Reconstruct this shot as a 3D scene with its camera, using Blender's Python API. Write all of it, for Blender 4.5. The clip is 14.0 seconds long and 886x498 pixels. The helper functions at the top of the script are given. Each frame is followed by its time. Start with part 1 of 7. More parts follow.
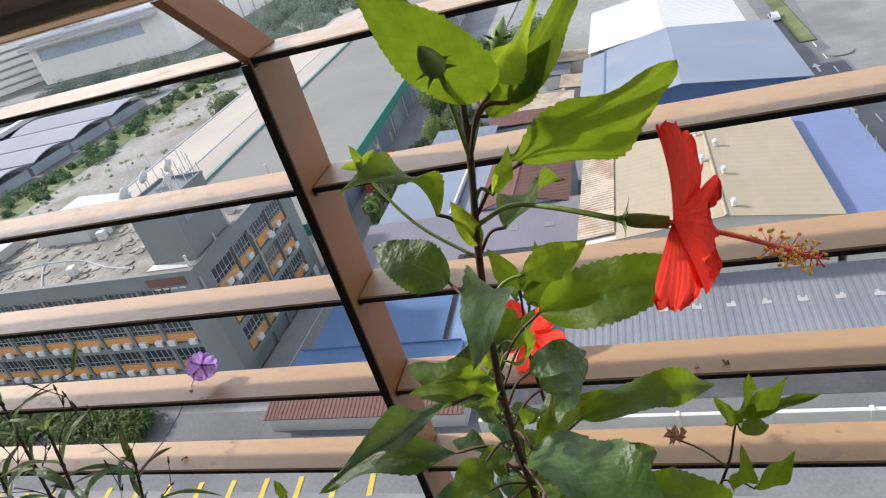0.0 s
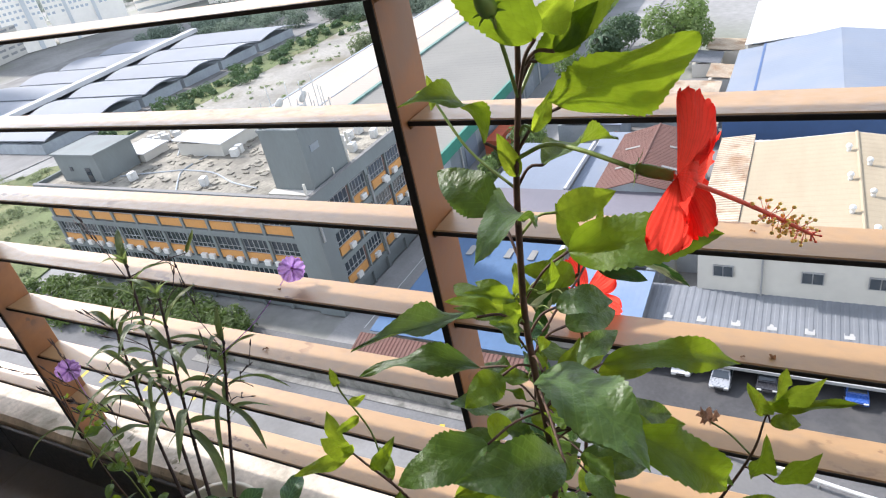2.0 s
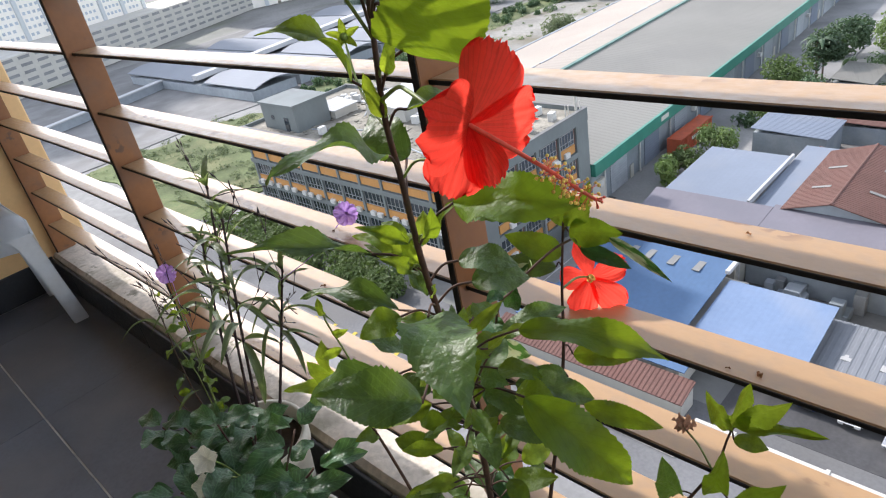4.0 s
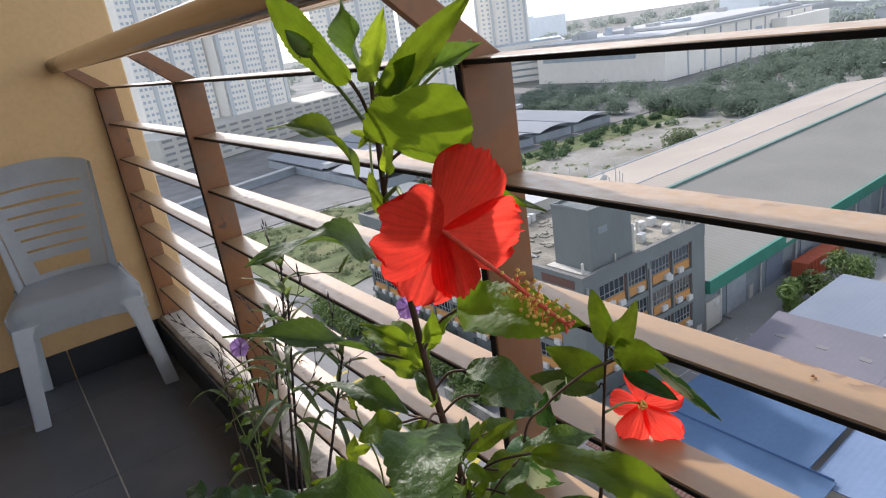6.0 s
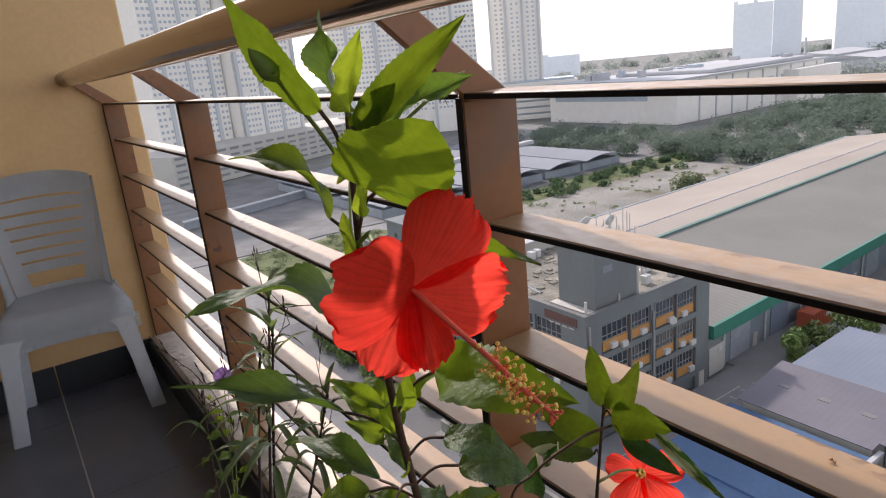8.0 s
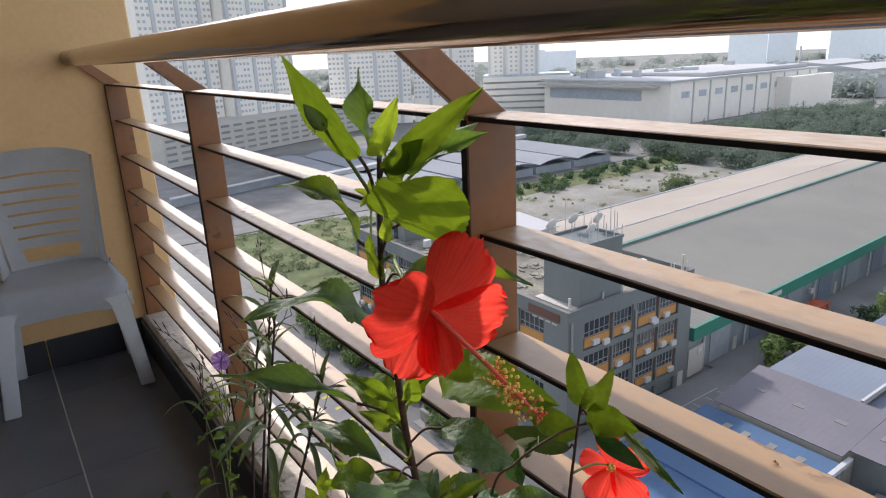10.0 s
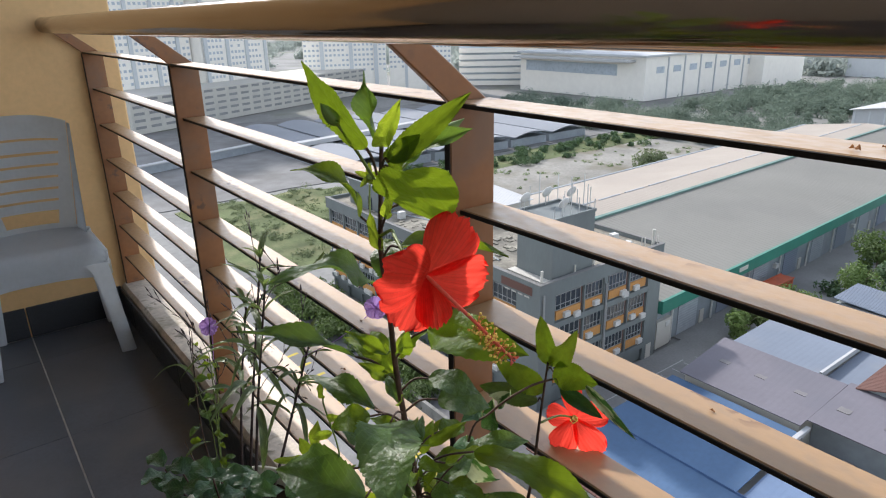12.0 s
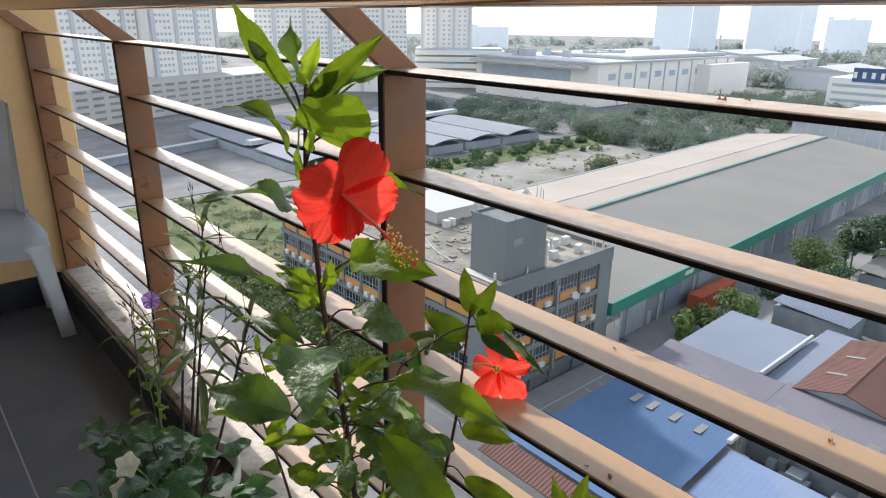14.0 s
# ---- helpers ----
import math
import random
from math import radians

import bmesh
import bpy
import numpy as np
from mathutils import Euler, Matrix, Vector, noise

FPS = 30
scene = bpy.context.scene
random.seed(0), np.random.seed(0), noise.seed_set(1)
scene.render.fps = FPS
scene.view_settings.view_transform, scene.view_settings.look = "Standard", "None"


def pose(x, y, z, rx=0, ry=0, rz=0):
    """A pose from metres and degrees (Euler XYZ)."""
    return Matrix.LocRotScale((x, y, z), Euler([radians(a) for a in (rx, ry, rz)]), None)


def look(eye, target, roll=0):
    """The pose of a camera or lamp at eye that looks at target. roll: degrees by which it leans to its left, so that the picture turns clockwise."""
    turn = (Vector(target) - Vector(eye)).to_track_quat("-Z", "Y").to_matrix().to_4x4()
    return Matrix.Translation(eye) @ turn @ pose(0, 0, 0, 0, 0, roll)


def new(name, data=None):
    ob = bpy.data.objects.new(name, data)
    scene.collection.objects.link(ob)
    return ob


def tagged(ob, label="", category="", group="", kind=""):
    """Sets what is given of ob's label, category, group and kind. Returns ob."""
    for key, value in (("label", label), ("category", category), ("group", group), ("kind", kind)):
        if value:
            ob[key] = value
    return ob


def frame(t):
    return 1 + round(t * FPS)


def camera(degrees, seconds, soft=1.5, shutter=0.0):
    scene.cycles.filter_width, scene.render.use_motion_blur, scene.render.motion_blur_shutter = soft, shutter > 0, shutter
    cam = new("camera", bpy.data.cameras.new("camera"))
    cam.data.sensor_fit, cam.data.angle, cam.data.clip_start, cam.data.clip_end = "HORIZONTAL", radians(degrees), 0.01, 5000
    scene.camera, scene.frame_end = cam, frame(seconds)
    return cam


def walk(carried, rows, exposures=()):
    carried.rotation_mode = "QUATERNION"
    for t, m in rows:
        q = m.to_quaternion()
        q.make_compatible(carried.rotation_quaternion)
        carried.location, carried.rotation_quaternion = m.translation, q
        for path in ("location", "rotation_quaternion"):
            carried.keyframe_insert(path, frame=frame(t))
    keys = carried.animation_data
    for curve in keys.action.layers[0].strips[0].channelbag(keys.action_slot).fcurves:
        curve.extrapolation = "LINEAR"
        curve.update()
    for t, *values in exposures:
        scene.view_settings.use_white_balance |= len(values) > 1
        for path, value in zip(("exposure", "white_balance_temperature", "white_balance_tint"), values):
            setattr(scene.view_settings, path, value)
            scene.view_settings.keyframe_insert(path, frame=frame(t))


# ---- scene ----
cam = camera(68.5, 14.0, soft=1.15)

PATH = [
    (0, (-0.534, -0.319, 1.101), (1.094, 0.301, 0.119), -17.6),
    (0.5, (-0.552, -0.353, 1.102), (0.986, 0.445, 0.103), -18.7),
    (1, (-0.566, -0.373, 1.103), (0.915, 0.518, 0.097), -17.9),
    (1.5, (-0.579, -0.377, 1.106), (0.887, 0.53, 0.094), -15.8),
    (2, (-0.579, -0.372, 1.098), (0.889, 0.545, 0.097), -12.6),
    (2.5, (-0.567, -0.402, 1.088), (0.857, 0.573, 0.078), -11.5),
    (5, (-0.489, -0.575, 1.042), (0.56, 0.905, 0.198), -10.4),
    (5.5, (-0.482, -0.571, 1.051), (0.576, 0.952, 0.303), -9.5),
    (6, (-0.45, -0.566, 1.041), (0.605, 1.006, 0.397), -8.6),
    (6.5, (-0.433, -0.565, 1.047), (0.623, 1.023, 0.444), -8.1),
    (7, (-0.426, -0.553, 1.05), (0.634, 1.037, 0.461), -7.0),
    (7.5, (-0.422, -0.547, 1.048), (0.643, 1.045, 0.473), -6.3),
    (8, (-0.412, -0.536, 1.037), (0.657, 1.062, 0.484), -5.6),
    (10.5, (-0.464, -0.589, 1.084), (0.631, 0.972, 0.48), -2.2),
    (11, (-0.474, -0.602, 1.09), (0.624, 0.948, 0.463), -2.3),
    (11.5, (-0.491, -0.615, 1.095), (0.624, 0.913, 0.444), -1.9),
    (12, (-0.502, -0.625, 1.099), (0.638, 0.876, 0.43), -1.2),
    (12.5, (-0.513, -0.639, 1.101), (0.659, 0.831, 0.416), -0.8),
    (13, (-0.517, -0.659, 1.089), (0.682, 0.789, 0.408), -0.2),
    (13.5, (-0.527, -0.68, 1.076), (0.706, 0.745, 0.406), 0.5),
    (14, (-0.522, -0.696, 1.065), (0.728, 0.717, 0.4), 0.8),
]
walk(cam, [(t, look(eye, target, roll)) for t, eye, target, roll in PATH],
     exposures=[(0.0, 1.38, 6200, 14), (0.5, 1.70, 6200, 13), (2.7, 1.83, 6200, 14), (4.8, 1.40, 6200, 14), (5.6, 1.23, 6200, 14), (6.3, 1.11, 6250, 16), (7.3, 0.99, 6560, 20), (8.2, 0.98, 6560, 20),
                (11.0, 1.14, 6200, 13), (12.5, 1.28, 6200, 12), (14.0, 1.31, 6200, 12)])

# ---- sky, sun ----
SUN_AZ, SUN_EL = 10.0, 38.0            # degrees from +y towards +x, above the horizon
SUN_DIR = Vector((math.sin(radians(SUN_AZ)) * math.cos(radians(SUN_EL)),
                  math.cos(radians(SUN_AZ)) * math.cos(radians(SUN_EL)), math.sin(radians(SUN_EL))))
world = bpy.data.worlds.new("hazy_sky")
scene.world = world
world.use_nodes = True
wn = world.node_tree
sky = wn.nodes.new("ShaderNodeTexSky")
sky.sky_type = "NISHITA"
sky.sun_disc = False
sky.sun_elevation = radians(SUN_EL)
sky.sun_rotation = radians(SUN_AZ)
sky.air_density, sky.dust_density, sky.ozone_density = 1.3, 0.9, 1.0
haze = wn.nodes.new("ShaderNodeHueSaturation")
haze.inputs["Saturation"].default_value = 0.4
wn.links.new(sky.outputs[0], haze.inputs["Color"])
wn.links.new(haze.outputs[0], wn.nodes["Background"].inputs[0])
wn.nodes["Background"].inputs[1].default_value = 0.13
sun = new("sun", bpy.data.lights.new("sun", "SUN"))
sun.data.energy, sun.data.angle, sun.data.color = 1.95, radians(2.6), (1.0, 0.93, 0.85)
sun.matrix_world = look(SUN_DIR * 60, (0, 0, 0))


# ---- materials ----
def surface(name, color, rough=0.6, metal=0.0, vary=0.15, big=0.6, fine=25.0, bump=0.15, spec=0.5,
            stain=None, stain_scale=1.2, stain_amount=0.5, piece=0.0, coat=0.0, stretch=(1, 1, 1), blotch=None, blotch_scale=10.0):
    """A painted or mineral surface: colour varied at two scales, stains of their own shape, fine relief."""
    m = bpy.data.materials.new(name)
    m.use_nodes = True
    n, l = m.node_tree.nodes, m.node_tree.links
    b = n["Principled BSDF"]
    b.inputs["Roughness"].default_value, b.inputs["Metallic"].default_value = rough, metal
    b.inputs["Specular IOR Level"].default_value = spec
    b.inputs["Coat Weight"].default_value = coat
    tc = n.new("ShaderNodeTexCoord")
    mp = n.new("ShaderNodeMapping")
    mp.inputs["Scale"].default_value = stretch
    l.new(tc.outputs["Object"], mp.inputs["Vector"])

    def tex(scale, detail):
        t = n.new("ShaderNodeTexNoise")
        t.inputs["Scale"].default_value, t.inputs["Detail"].default_value = scale, detail
        l.new(mp.outputs[0], t.inputs["Vector"])
        return t

    def ramp(src, lo, hi, a, z):
        r = n.new("ShaderNodeMapRange")
        r.inputs[1].default_value, r.inputs[2].default_value = lo, hi
        r.inputs[3].default_value, r.inputs[4].default_value = a, z
        l.new(src, r.inputs[0])
        return r.outputs[0]

    large, small = tex(big, 4), tex(fine, 6)
    v = n.new("ShaderNodeMath")
    v.operation = "MULTIPLY"
    l.new(ramp(large.outputs[0], 0.3, 0.7, 1 - vary, 1 + vary), v.inputs[0])
    l.new(ramp(small.outputs[0], 0.3, 0.7, 1 - vary * 0.6, 1 + vary * 0.6), v.inputs[1])
    value = v.outputs[0]
    if piece:
        info = n.new("ShaderNodeObjectInfo")
        v2 = n.new("ShaderNodeMath")
        v2.operation = "MULTIPLY"
        l.new(value, v2.inputs[0])
        l.new(ramp(info.outputs["Random"], 0, 1, 1 - piece, 1 + piece), v2.inputs[1])
        value = v2.outputs[0]
    mul = n.new("ShaderNodeVectorMath")
    mul.operation = "SCALE"
    mul.inputs[0].default_value = color
    l.new(value, mul.inputs["Scale"])
    out = mul.outputs[0]
    if stain:
        st = tex(stain_scale, 7)
        mix = n.new("ShaderNodeMix")
        mix.data_type = "RGBA"
        l.new(ramp(st.outputs[0], 0.5, 0.68, 0, stain_amount), mix.inputs[0])
        l.new(out, mix.inputs[6])
        mix.inputs[7].default_value = (*stain, 1)
        out = mix.outputs[2]
    if blotch:                                    # sharp-edged patches, in clusters
        st, cl = tex(blotch_scale * 6, 8), tex(blotch_scale, 3)
        both = n.new("ShaderNodeMath")
        both.operation = "MULTIPLY"
        l.new(ramp(st.outputs[0], 0.54, 0.60, 0, 0.9), both.inputs[0])
        l.new(ramp(cl.outputs[0], 0.56, 0.66, 0, 1), both.inputs[1])
        mix = n.new("ShaderNodeMix")
        mix.data_type = "RGBA"
        l.new(both.outputs[0], mix.inputs[0])
        l.new(out, mix.inputs[6])
        mix.inputs[7].default_value = (*blotch, 1)
        out = mix.outputs[2]
    l.new(out, b.inputs["Base Color"])
    l.new(ramp(small.outputs[0], 0.3, 0.7, max(rough - 0.08, 0.02), min(rough + 0.1, 1)), b.inputs["Roughness"])
    if bump:
        bp = n.new("ShaderNodeBump")
        bp.inputs["Strength"].default_value, bp.inputs["Distance"].default_value = bump, 0.25 / fine
        l.new(small.outputs[0], bp.inputs["Height"])
        l.new(bp.outputs[0], b.inputs["Normal"])
    return m


def leafy(name, color, glow, rough=0.45, through_light=0.45, vein=True, vary=0.25, spec=0.35, spots=None, vein_tone=0.13, radial=False):
    """A leaf or petal: gloss above a thin body that lets light through, with veins along it and random tone by piece."""
    m = bpy.data.materials.new(name)
    m.use_nodes = True
    n, l = m.node_tree.nodes, m.node_tree.links
    b, out = n["Principled BSDF"], n["Material Output"]
    b.inputs["Roughness"].default_value = rough
    b.inputs["Specular IOR Level"].default_value = spec
    tc = n.new("ShaderNodeTexCoord")
    mp = n.new("ShaderNodeMapping")
    mp.inputs["Scale"].default_value = (5.0, 2.2, 1.0) if vein else (3, 3, 3)
    l.new(tc.outputs["Object"], mp.inputs["Vector"])
    tx = n.new("ShaderNodeTexNoise")
    tx.inputs["Scale"].default_value, tx.inputs["Detail"].default_value = 2.0, 6
    l.new(mp.outputs[0], tx.inputs["Vector"])
    info = n.new("ShaderNodeObjectInfo")
    r1 = n.new("ShaderNodeMapRange")
    r1.inputs[1].default_value, r1.inputs[2].default_value = 0.3, 0.7
    r1.inputs[3].default_value, r1.inputs[4].default_value = 1 - vary * 0.5, 1 + vary * 0.5
    l.new(tx.outputs[0], r1.inputs[0])
    r2 = n.new("ShaderNodeMapRange")
    r2.inputs[3].default_value, r2.inputs[4].default_value = 1 - vary, 1 + vary
    l.new(info.outputs["Random"], r2.inputs[0])
    mu = n.new("ShaderNodeMath")
    mu.operation = "MULTIPLY"
    l.new(r1.outputs[0], mu.inputs[0])
    l.new(r2.outputs[0], mu.inputs[1])
    height = tx.outputs[0]
    if vein:
        # side veins run slantwise from the midrib
        def calc(op, a, b_=0.0):
            q = n.new("ShaderNodeMath")
            q.operation = op
            for k_, val in ((0, a), (1, b_)):
                if isinstance(val, bpy.types.NodeSocket):
                    l.new(val, q.inputs[k_])
                else:
                    q.inputs[k_].default_value = val
            return q.outputs[0]

        sep = n.new("ShaderNodeSeparateXYZ")
        l.new(tc.outputs["Object"], sep.inputs[0])
        side_ = calc("ABSOLUTE", sep.outputs[1])
        run = calc("FRACT", calc("MULTIPLY", calc("SUBTRACT", sep.outputs[0], calc("MULTIPLY", side_, 0.75)), 8.0))
        if radial:                                # veins that fan out from the throat
            run = calc("FRACT", calc("ADD", calc("MULTIPLY", calc("DIVIDE", sep.outputs[1], calc("ADD", sep.outputs[0], 0.25)), 13.0), calc("MULTIPLY", tx.outputs[0], 0.8)))
        line_ = calc("LESS_THAN", calc("ABSOLUTE", calc("SUBTRACT", run, 0.5)), 0.13 if radial else 0.07)
        rib = calc("MAXIMUM", line_, calc("LESS_THAN", side_, 0.022))
        mv = calc("MULTIPLY", mu.outputs[0], calc("ADD", 1.0, calc("MULTIPLY", rib, vein_tone)))
        height = calc("SUBTRACT", tx.outputs[0], calc("MULTIPLY", rib, 0.12 if radial else 0.5))
    tr = n.new("ShaderNodeBsdfTranslucent")
    for col, sock in ((color, b.inputs["Base Color"]), (glow, tr.inputs["Color"])):
        sc = n.new("ShaderNodeVectorMath")
        sc.operation = "SCALE"
        sc.inputs[0].default_value = col
        l.new(mv if vein else mu.outputs[0], sc.inputs["Scale"])
        src = sc.outputs[0]
        if spots:
            sp = n.new("ShaderNodeTexNoise")
            sp.inputs["Scale"].default_value = 3.2
            l.new(tc.outputs["Object"], sp.inputs["Vector"])
            r3 = n.new("ShaderNodeMapRange")
            r3.inputs[1].default_value, r3.inputs[2].default_value = 0.5, 0.56
            l.new(sp.outputs[0], r3.inputs[0])
            mx = n.new("ShaderNodeMix")
            mx.data_type = "RGBA"
            l.new(r3.outputs[0], mx.inputs[0])
            l.new(src, mx.inputs[6])
            mx.inputs[7].default_value = (*spots, 1)
            src = mx.outputs[2]
        l.new(src, sock)
    bp = n.new("ShaderNodeBump")
    bp.inputs["Strength"].default_value, bp.inputs["Distance"].default_value = 0.36, 0.010
    l.new(height, bp.inputs["Height"])
    l.new(bp.outputs[0], b.inputs["Normal"])
    mixs = n.new("ShaderNodeMixShader")
    mixs.inputs[0].default_value = through_light
    l.new(b.outputs[0], mixs.inputs[1])
    l.new(tr.outputs[0], mixs.inputs[2])
    l.new(mixs.outputs[0], out.inputs["Surface"])
    return m


def glassy(name, tint, rough=0.05):
    m = bpy.data.materials.new(name)
    m.use_nodes = True
    b = m.node_tree.nodes["Principled BSDF"]
    b.inputs["Base Color"].default_value = (*tint, 1)
    b.inputs["Roughness"].default_value = rough
    b.inputs["Specular IOR Level"].default_value = 0.8
    return m


RAIL = surface("brown_rail_paint", (0.295, 0.125, 0.046), 0.36, 0, 0.12, 2.5, 60, 0.06, 0.5, (0.17, 0.12, 0.09), 9, 0.5, blotch=(0.13, 0.075, 0.05), blotch_scale=7)
SLAT = surface("weathered_slat_paint", (0.385, 0.238, 0.112), 0.36, 0, 0.05, 4, 110, 0.12, 0.6, (0.26, 0.185, 0.12), 60, 0.35, blotch=(0.15, 0.075, 0.04), blotch_scale=9, stretch=(1, 0.6, 1))
PIPE = surface("polished_bronze_handrail", (0.44, 0.335, 0.25), 0.11, 0.9, 0.08, 3, 60, 0.02, 0.6, (0.38, 0.28, 0.20), 14, 0.4, stretch=(1, 0.25, 1))
# near-black edge strips: shade on the inward faces, put into colour
EDGE = surface("shaded_edge_black", (0.018, 0.014, 0.012), 0.6, 0, 0.3, 6, 80, 0.1, 0.3)
WALL = surface("ochre_wall_paint", (0.79, 0.53, 0.265), 0.75, 0, 0.06, 0.8, 60, 0.12, 0.3, (0.593, 0.353, 0.148), 2.2, 0.35)
CEIL = surface("white_ceiling_paint", (0.82, 0.81, 0.78), 0.85, 0, 0.04, 1, 40, 0.1, 0.3)
# unseen wall colour, darkened so the handrail reflects dark and fill light drops
HOUSE = surface("darkened_house_wall", (0.20, 0.185, 0.165), 0.6, 0, 0.06, 0.8, 60, 0.08, 0.3)
TILE = surface("charcoal_floor_tile", (0.098, 0.110, 0.132), 0.36, 0, 0.2, 2.5, 90, 0.06, 0.5, (0.16, 0.162, 0.168), 3.0, 0.6, piece=0.12)
SKIRT = surface("black_skirting_tile", (0.045, 0.049, 0.056), 0.4, 0, 0.15, 2.5, 90, 0.06, 0.4, piece=0.1)
GROUT = surface("pale_grout", (0.62, 0.61, 0.58), 0.9, 0, 0.2, 4, 80, 0.2)
KERB = surface("weathered_kerb_concrete", (0.55, 0.49, 0.41), 0.85, 0, 0.25, 4, 70, 0.5, 0.3, (0.2, 0.195, 0.14), 9, 0.6, blotch=(0.14, 0.13, 0.085), blotch_scale=6)
CHAIR = surface("grey_chair_plastic", (0.68, 0.725, 0.77), 0.36, 0, 0.05, 3, 60, 0.04, 0.45, (0.30, 0.29, 0.28), 4, 0.3)
SOIL = surface("dark_potting_soil", (0.05, 0.035, 0.025), 0.95, 0, 0.4, 20, 120, 0.9)
POT = surface("pale_plastic_pot", (0.62, 0.60, 0.52), 0.6, 0, 0.1, 6, 60, 0.1, 0.4, (0.3, 0.28, 0.22), 9, 0.5)
BARK = surface("dark_green_brown_bark", (0.085, 0.045, 0.03), 0.7, 0, 0.4, 40, 300, 0.5)
SHOOT = surface("green_shoot", (0.17, 0.24, 0.05), 0.5, 0, 0.3, 30, 200, 0.2)
RUE = surface("dark_ruellia_stem", (0.055, 0.035, 0.035), 0.6, 0, 0.3, 40, 300, 0.3)
HIB = leafy("hibiscus_leaf", (0.075, 0.14, 0.018), (0.27, 0.38, 0.015), 0.5, 0.45, vein_tone=-0.07)
HIB_OLD = leafy("mature_hibiscus_leaf", (0.068, 0.13, 0.033), (0.18, 0.30, 0.03), 0.40, 0.34, spec=0.55, vein_tone=0.16)
HIB_NEW = leafy("young_hibiscus_leaf", (0.14, 0.23, 0.025), (0.42, 0.54, 0.03), 0.4, 0.5, vein_tone=-0.06)
RUEL = leafy("ruellia_leaf", (0.11, 0.16, 0.08), (0.26, 0.36, 0.09), 0.34, 0.32, spec=0.5)
JAS = leafy("dark_shrub_leaf", (0.05, 0.115, 0.055), (0.14, 0.28, 0.06), 0.30, 0.25, spec=0.5, vein_tone=0.5)
VARI = leafy("variegated_vine_leaf", (0.04, 0.11, 0.03), (0.12, 0.28, 0.04), 0.35, 0.25, vein=False, spots=(0.55, 0.6, 0.33))
VINED = leafy("dark_vine_leaf", (0.035, 0.10, 0.03), (0.10, 0.24, 0.04), 0.35, 0.25)
DEAD = leafy("dry_dead_leaf", (0.25, 0.12, 0.05), (0.3, 0.14, 0.05), 0.8, 0.2)
WILT = leafy("wilted_petal", (0.46, 0.27, 0.20), (0.5, 0.30, 0.2), 0.8, 0.35)
PETAL = leafy("red_hibiscus_petal", (0.92, 0.032, 0.022), (1.0, 0.078, 0.05), 0.5, 0.74, vary=0.10, spec=0.25, vein_tone=-0.09, radial=True)
MAUVE = leafy("mauve_petal", (0.48, 0.26, 0.66), (0.62, 0.38, 0.8), 0.55, 0.4, vary=0.12, vein_tone=-0.15, radial=True)
WHITEP = leafy("white_petal", (0.82, 0.80, 0.68), (0.8, 0.78, 0.6), 0.55, 0.3, vary=0.06)
RED = surface("red_pistil", (0.85, 0.15, 0.09), 0.5, 0, 0.15, 60, 400, 0.1)
POLLEN = surface("yellow_anther", (0.97, 0.72, 0.18), 0.7, 0, 0.15, 60, 400, 0.1)
SEPAL = surface("green_calyx", (0.15, 0.25, 0.05), 0.5, 0, 0.2, 60, 300, 0.15)

# asphalt darkened for the yard alone: the parking shed's shade as colour
YARD = surface("shade_dark_asphalt", (0.06, 0.06, 0.062), 0.85, 0, 0.25, 0.2, 3, 0.2, 0.3, (0.095, 0.093, 0.09), 0.3, 0.6)
DIRTY = surface("dirty_wall_concrete", (0.21, 0.205, 0.19), 0.9, 0, 0.2, 0.5, 4, 0.2, 0.2, (0.09, 0.09, 0.078), 0.7, 0.7)
ASPH = surface("asphalt", (0.135, 0.137, 0.14), 0.9, 0, 0.2, 0.12, 3, 0.2, 0.3, (0.145, 0.14, 0.132), 0.1, 0.6)
# lane grey raised to offset the office block's shade and stand for haze
LANE = surface("raised_lane_grey", (0.25, 0.25, 0.245), 0.9, 0, 0.15, 0.12, 3, 0.2, 0.2, (0.17, 0.17, 0.168), 0.15, 0.6)
CONC = surface("pale_concrete_ground", (0.19, 0.19, 0.186), 0.9, 0, 0.15, 0.15, 2, 0.2, 0.3, (0.136, 0.131, 0.122), 0.12, 0.6)
LAND = surface("open_ground", (0.235, 0.235, 0.225), 0.95, 0, 0.2, 0.03, 0.6, 0.2, 0.2, (0.156, 0.172, 0.117), 0.02, 0.7)
SAND = surface("sandy_waste_ground", (0.255, 0.247, 0.222), 0.95, 0, 0.25, 0.06, 1.0, 0.3, 0.2, (0.16, 0.145, 0.10), 0.09, 0.85)
GRASS = surface("rough_grass", (0.11, 0.135, 0.06), 0.95, 0, 0.35, 0.1, 2, 0.5, 0.2, (0.22, 0.21, 0.11), 0.12, 0.6)
WHITE_LINE = surface("white_road_paint", (0.504, 0.504, 0.49), 0.8, 0, 0.1, 1, 6, 0.1)
YELLOW_LINE = surface("yellow_road_paint", (0.448, 0.347, 0.0448), 0.8, 0, 0.1, 1, 6, 0.1)
GREYWALL = surface("grey_office_render", (0.165, 0.186, 0.186), 0.85, 0, 0.1, 0.2, 3, 0.15, 0.3, (0.153, 0.161, 0.161), 0.25, 0.5, stretch=(1, 1, 0.35))
ORANGE = surface("orange_panel", (0.47, 0.235, 0.075), 0.7, 0, 0.12, 0.5, 4, 0.1, 0.3, (0.383, 0.212, 0.0935), 0.7, 0.5)
DARKGLASS = glassy("dark_office_glass", (0.03, 0.04, 0.05), 0.08)
FRAMEW = surface("grey_window_frame", (0.27, 0.275, 0.275), 0.5, 0, 0.1, 1, 8, 0.05)
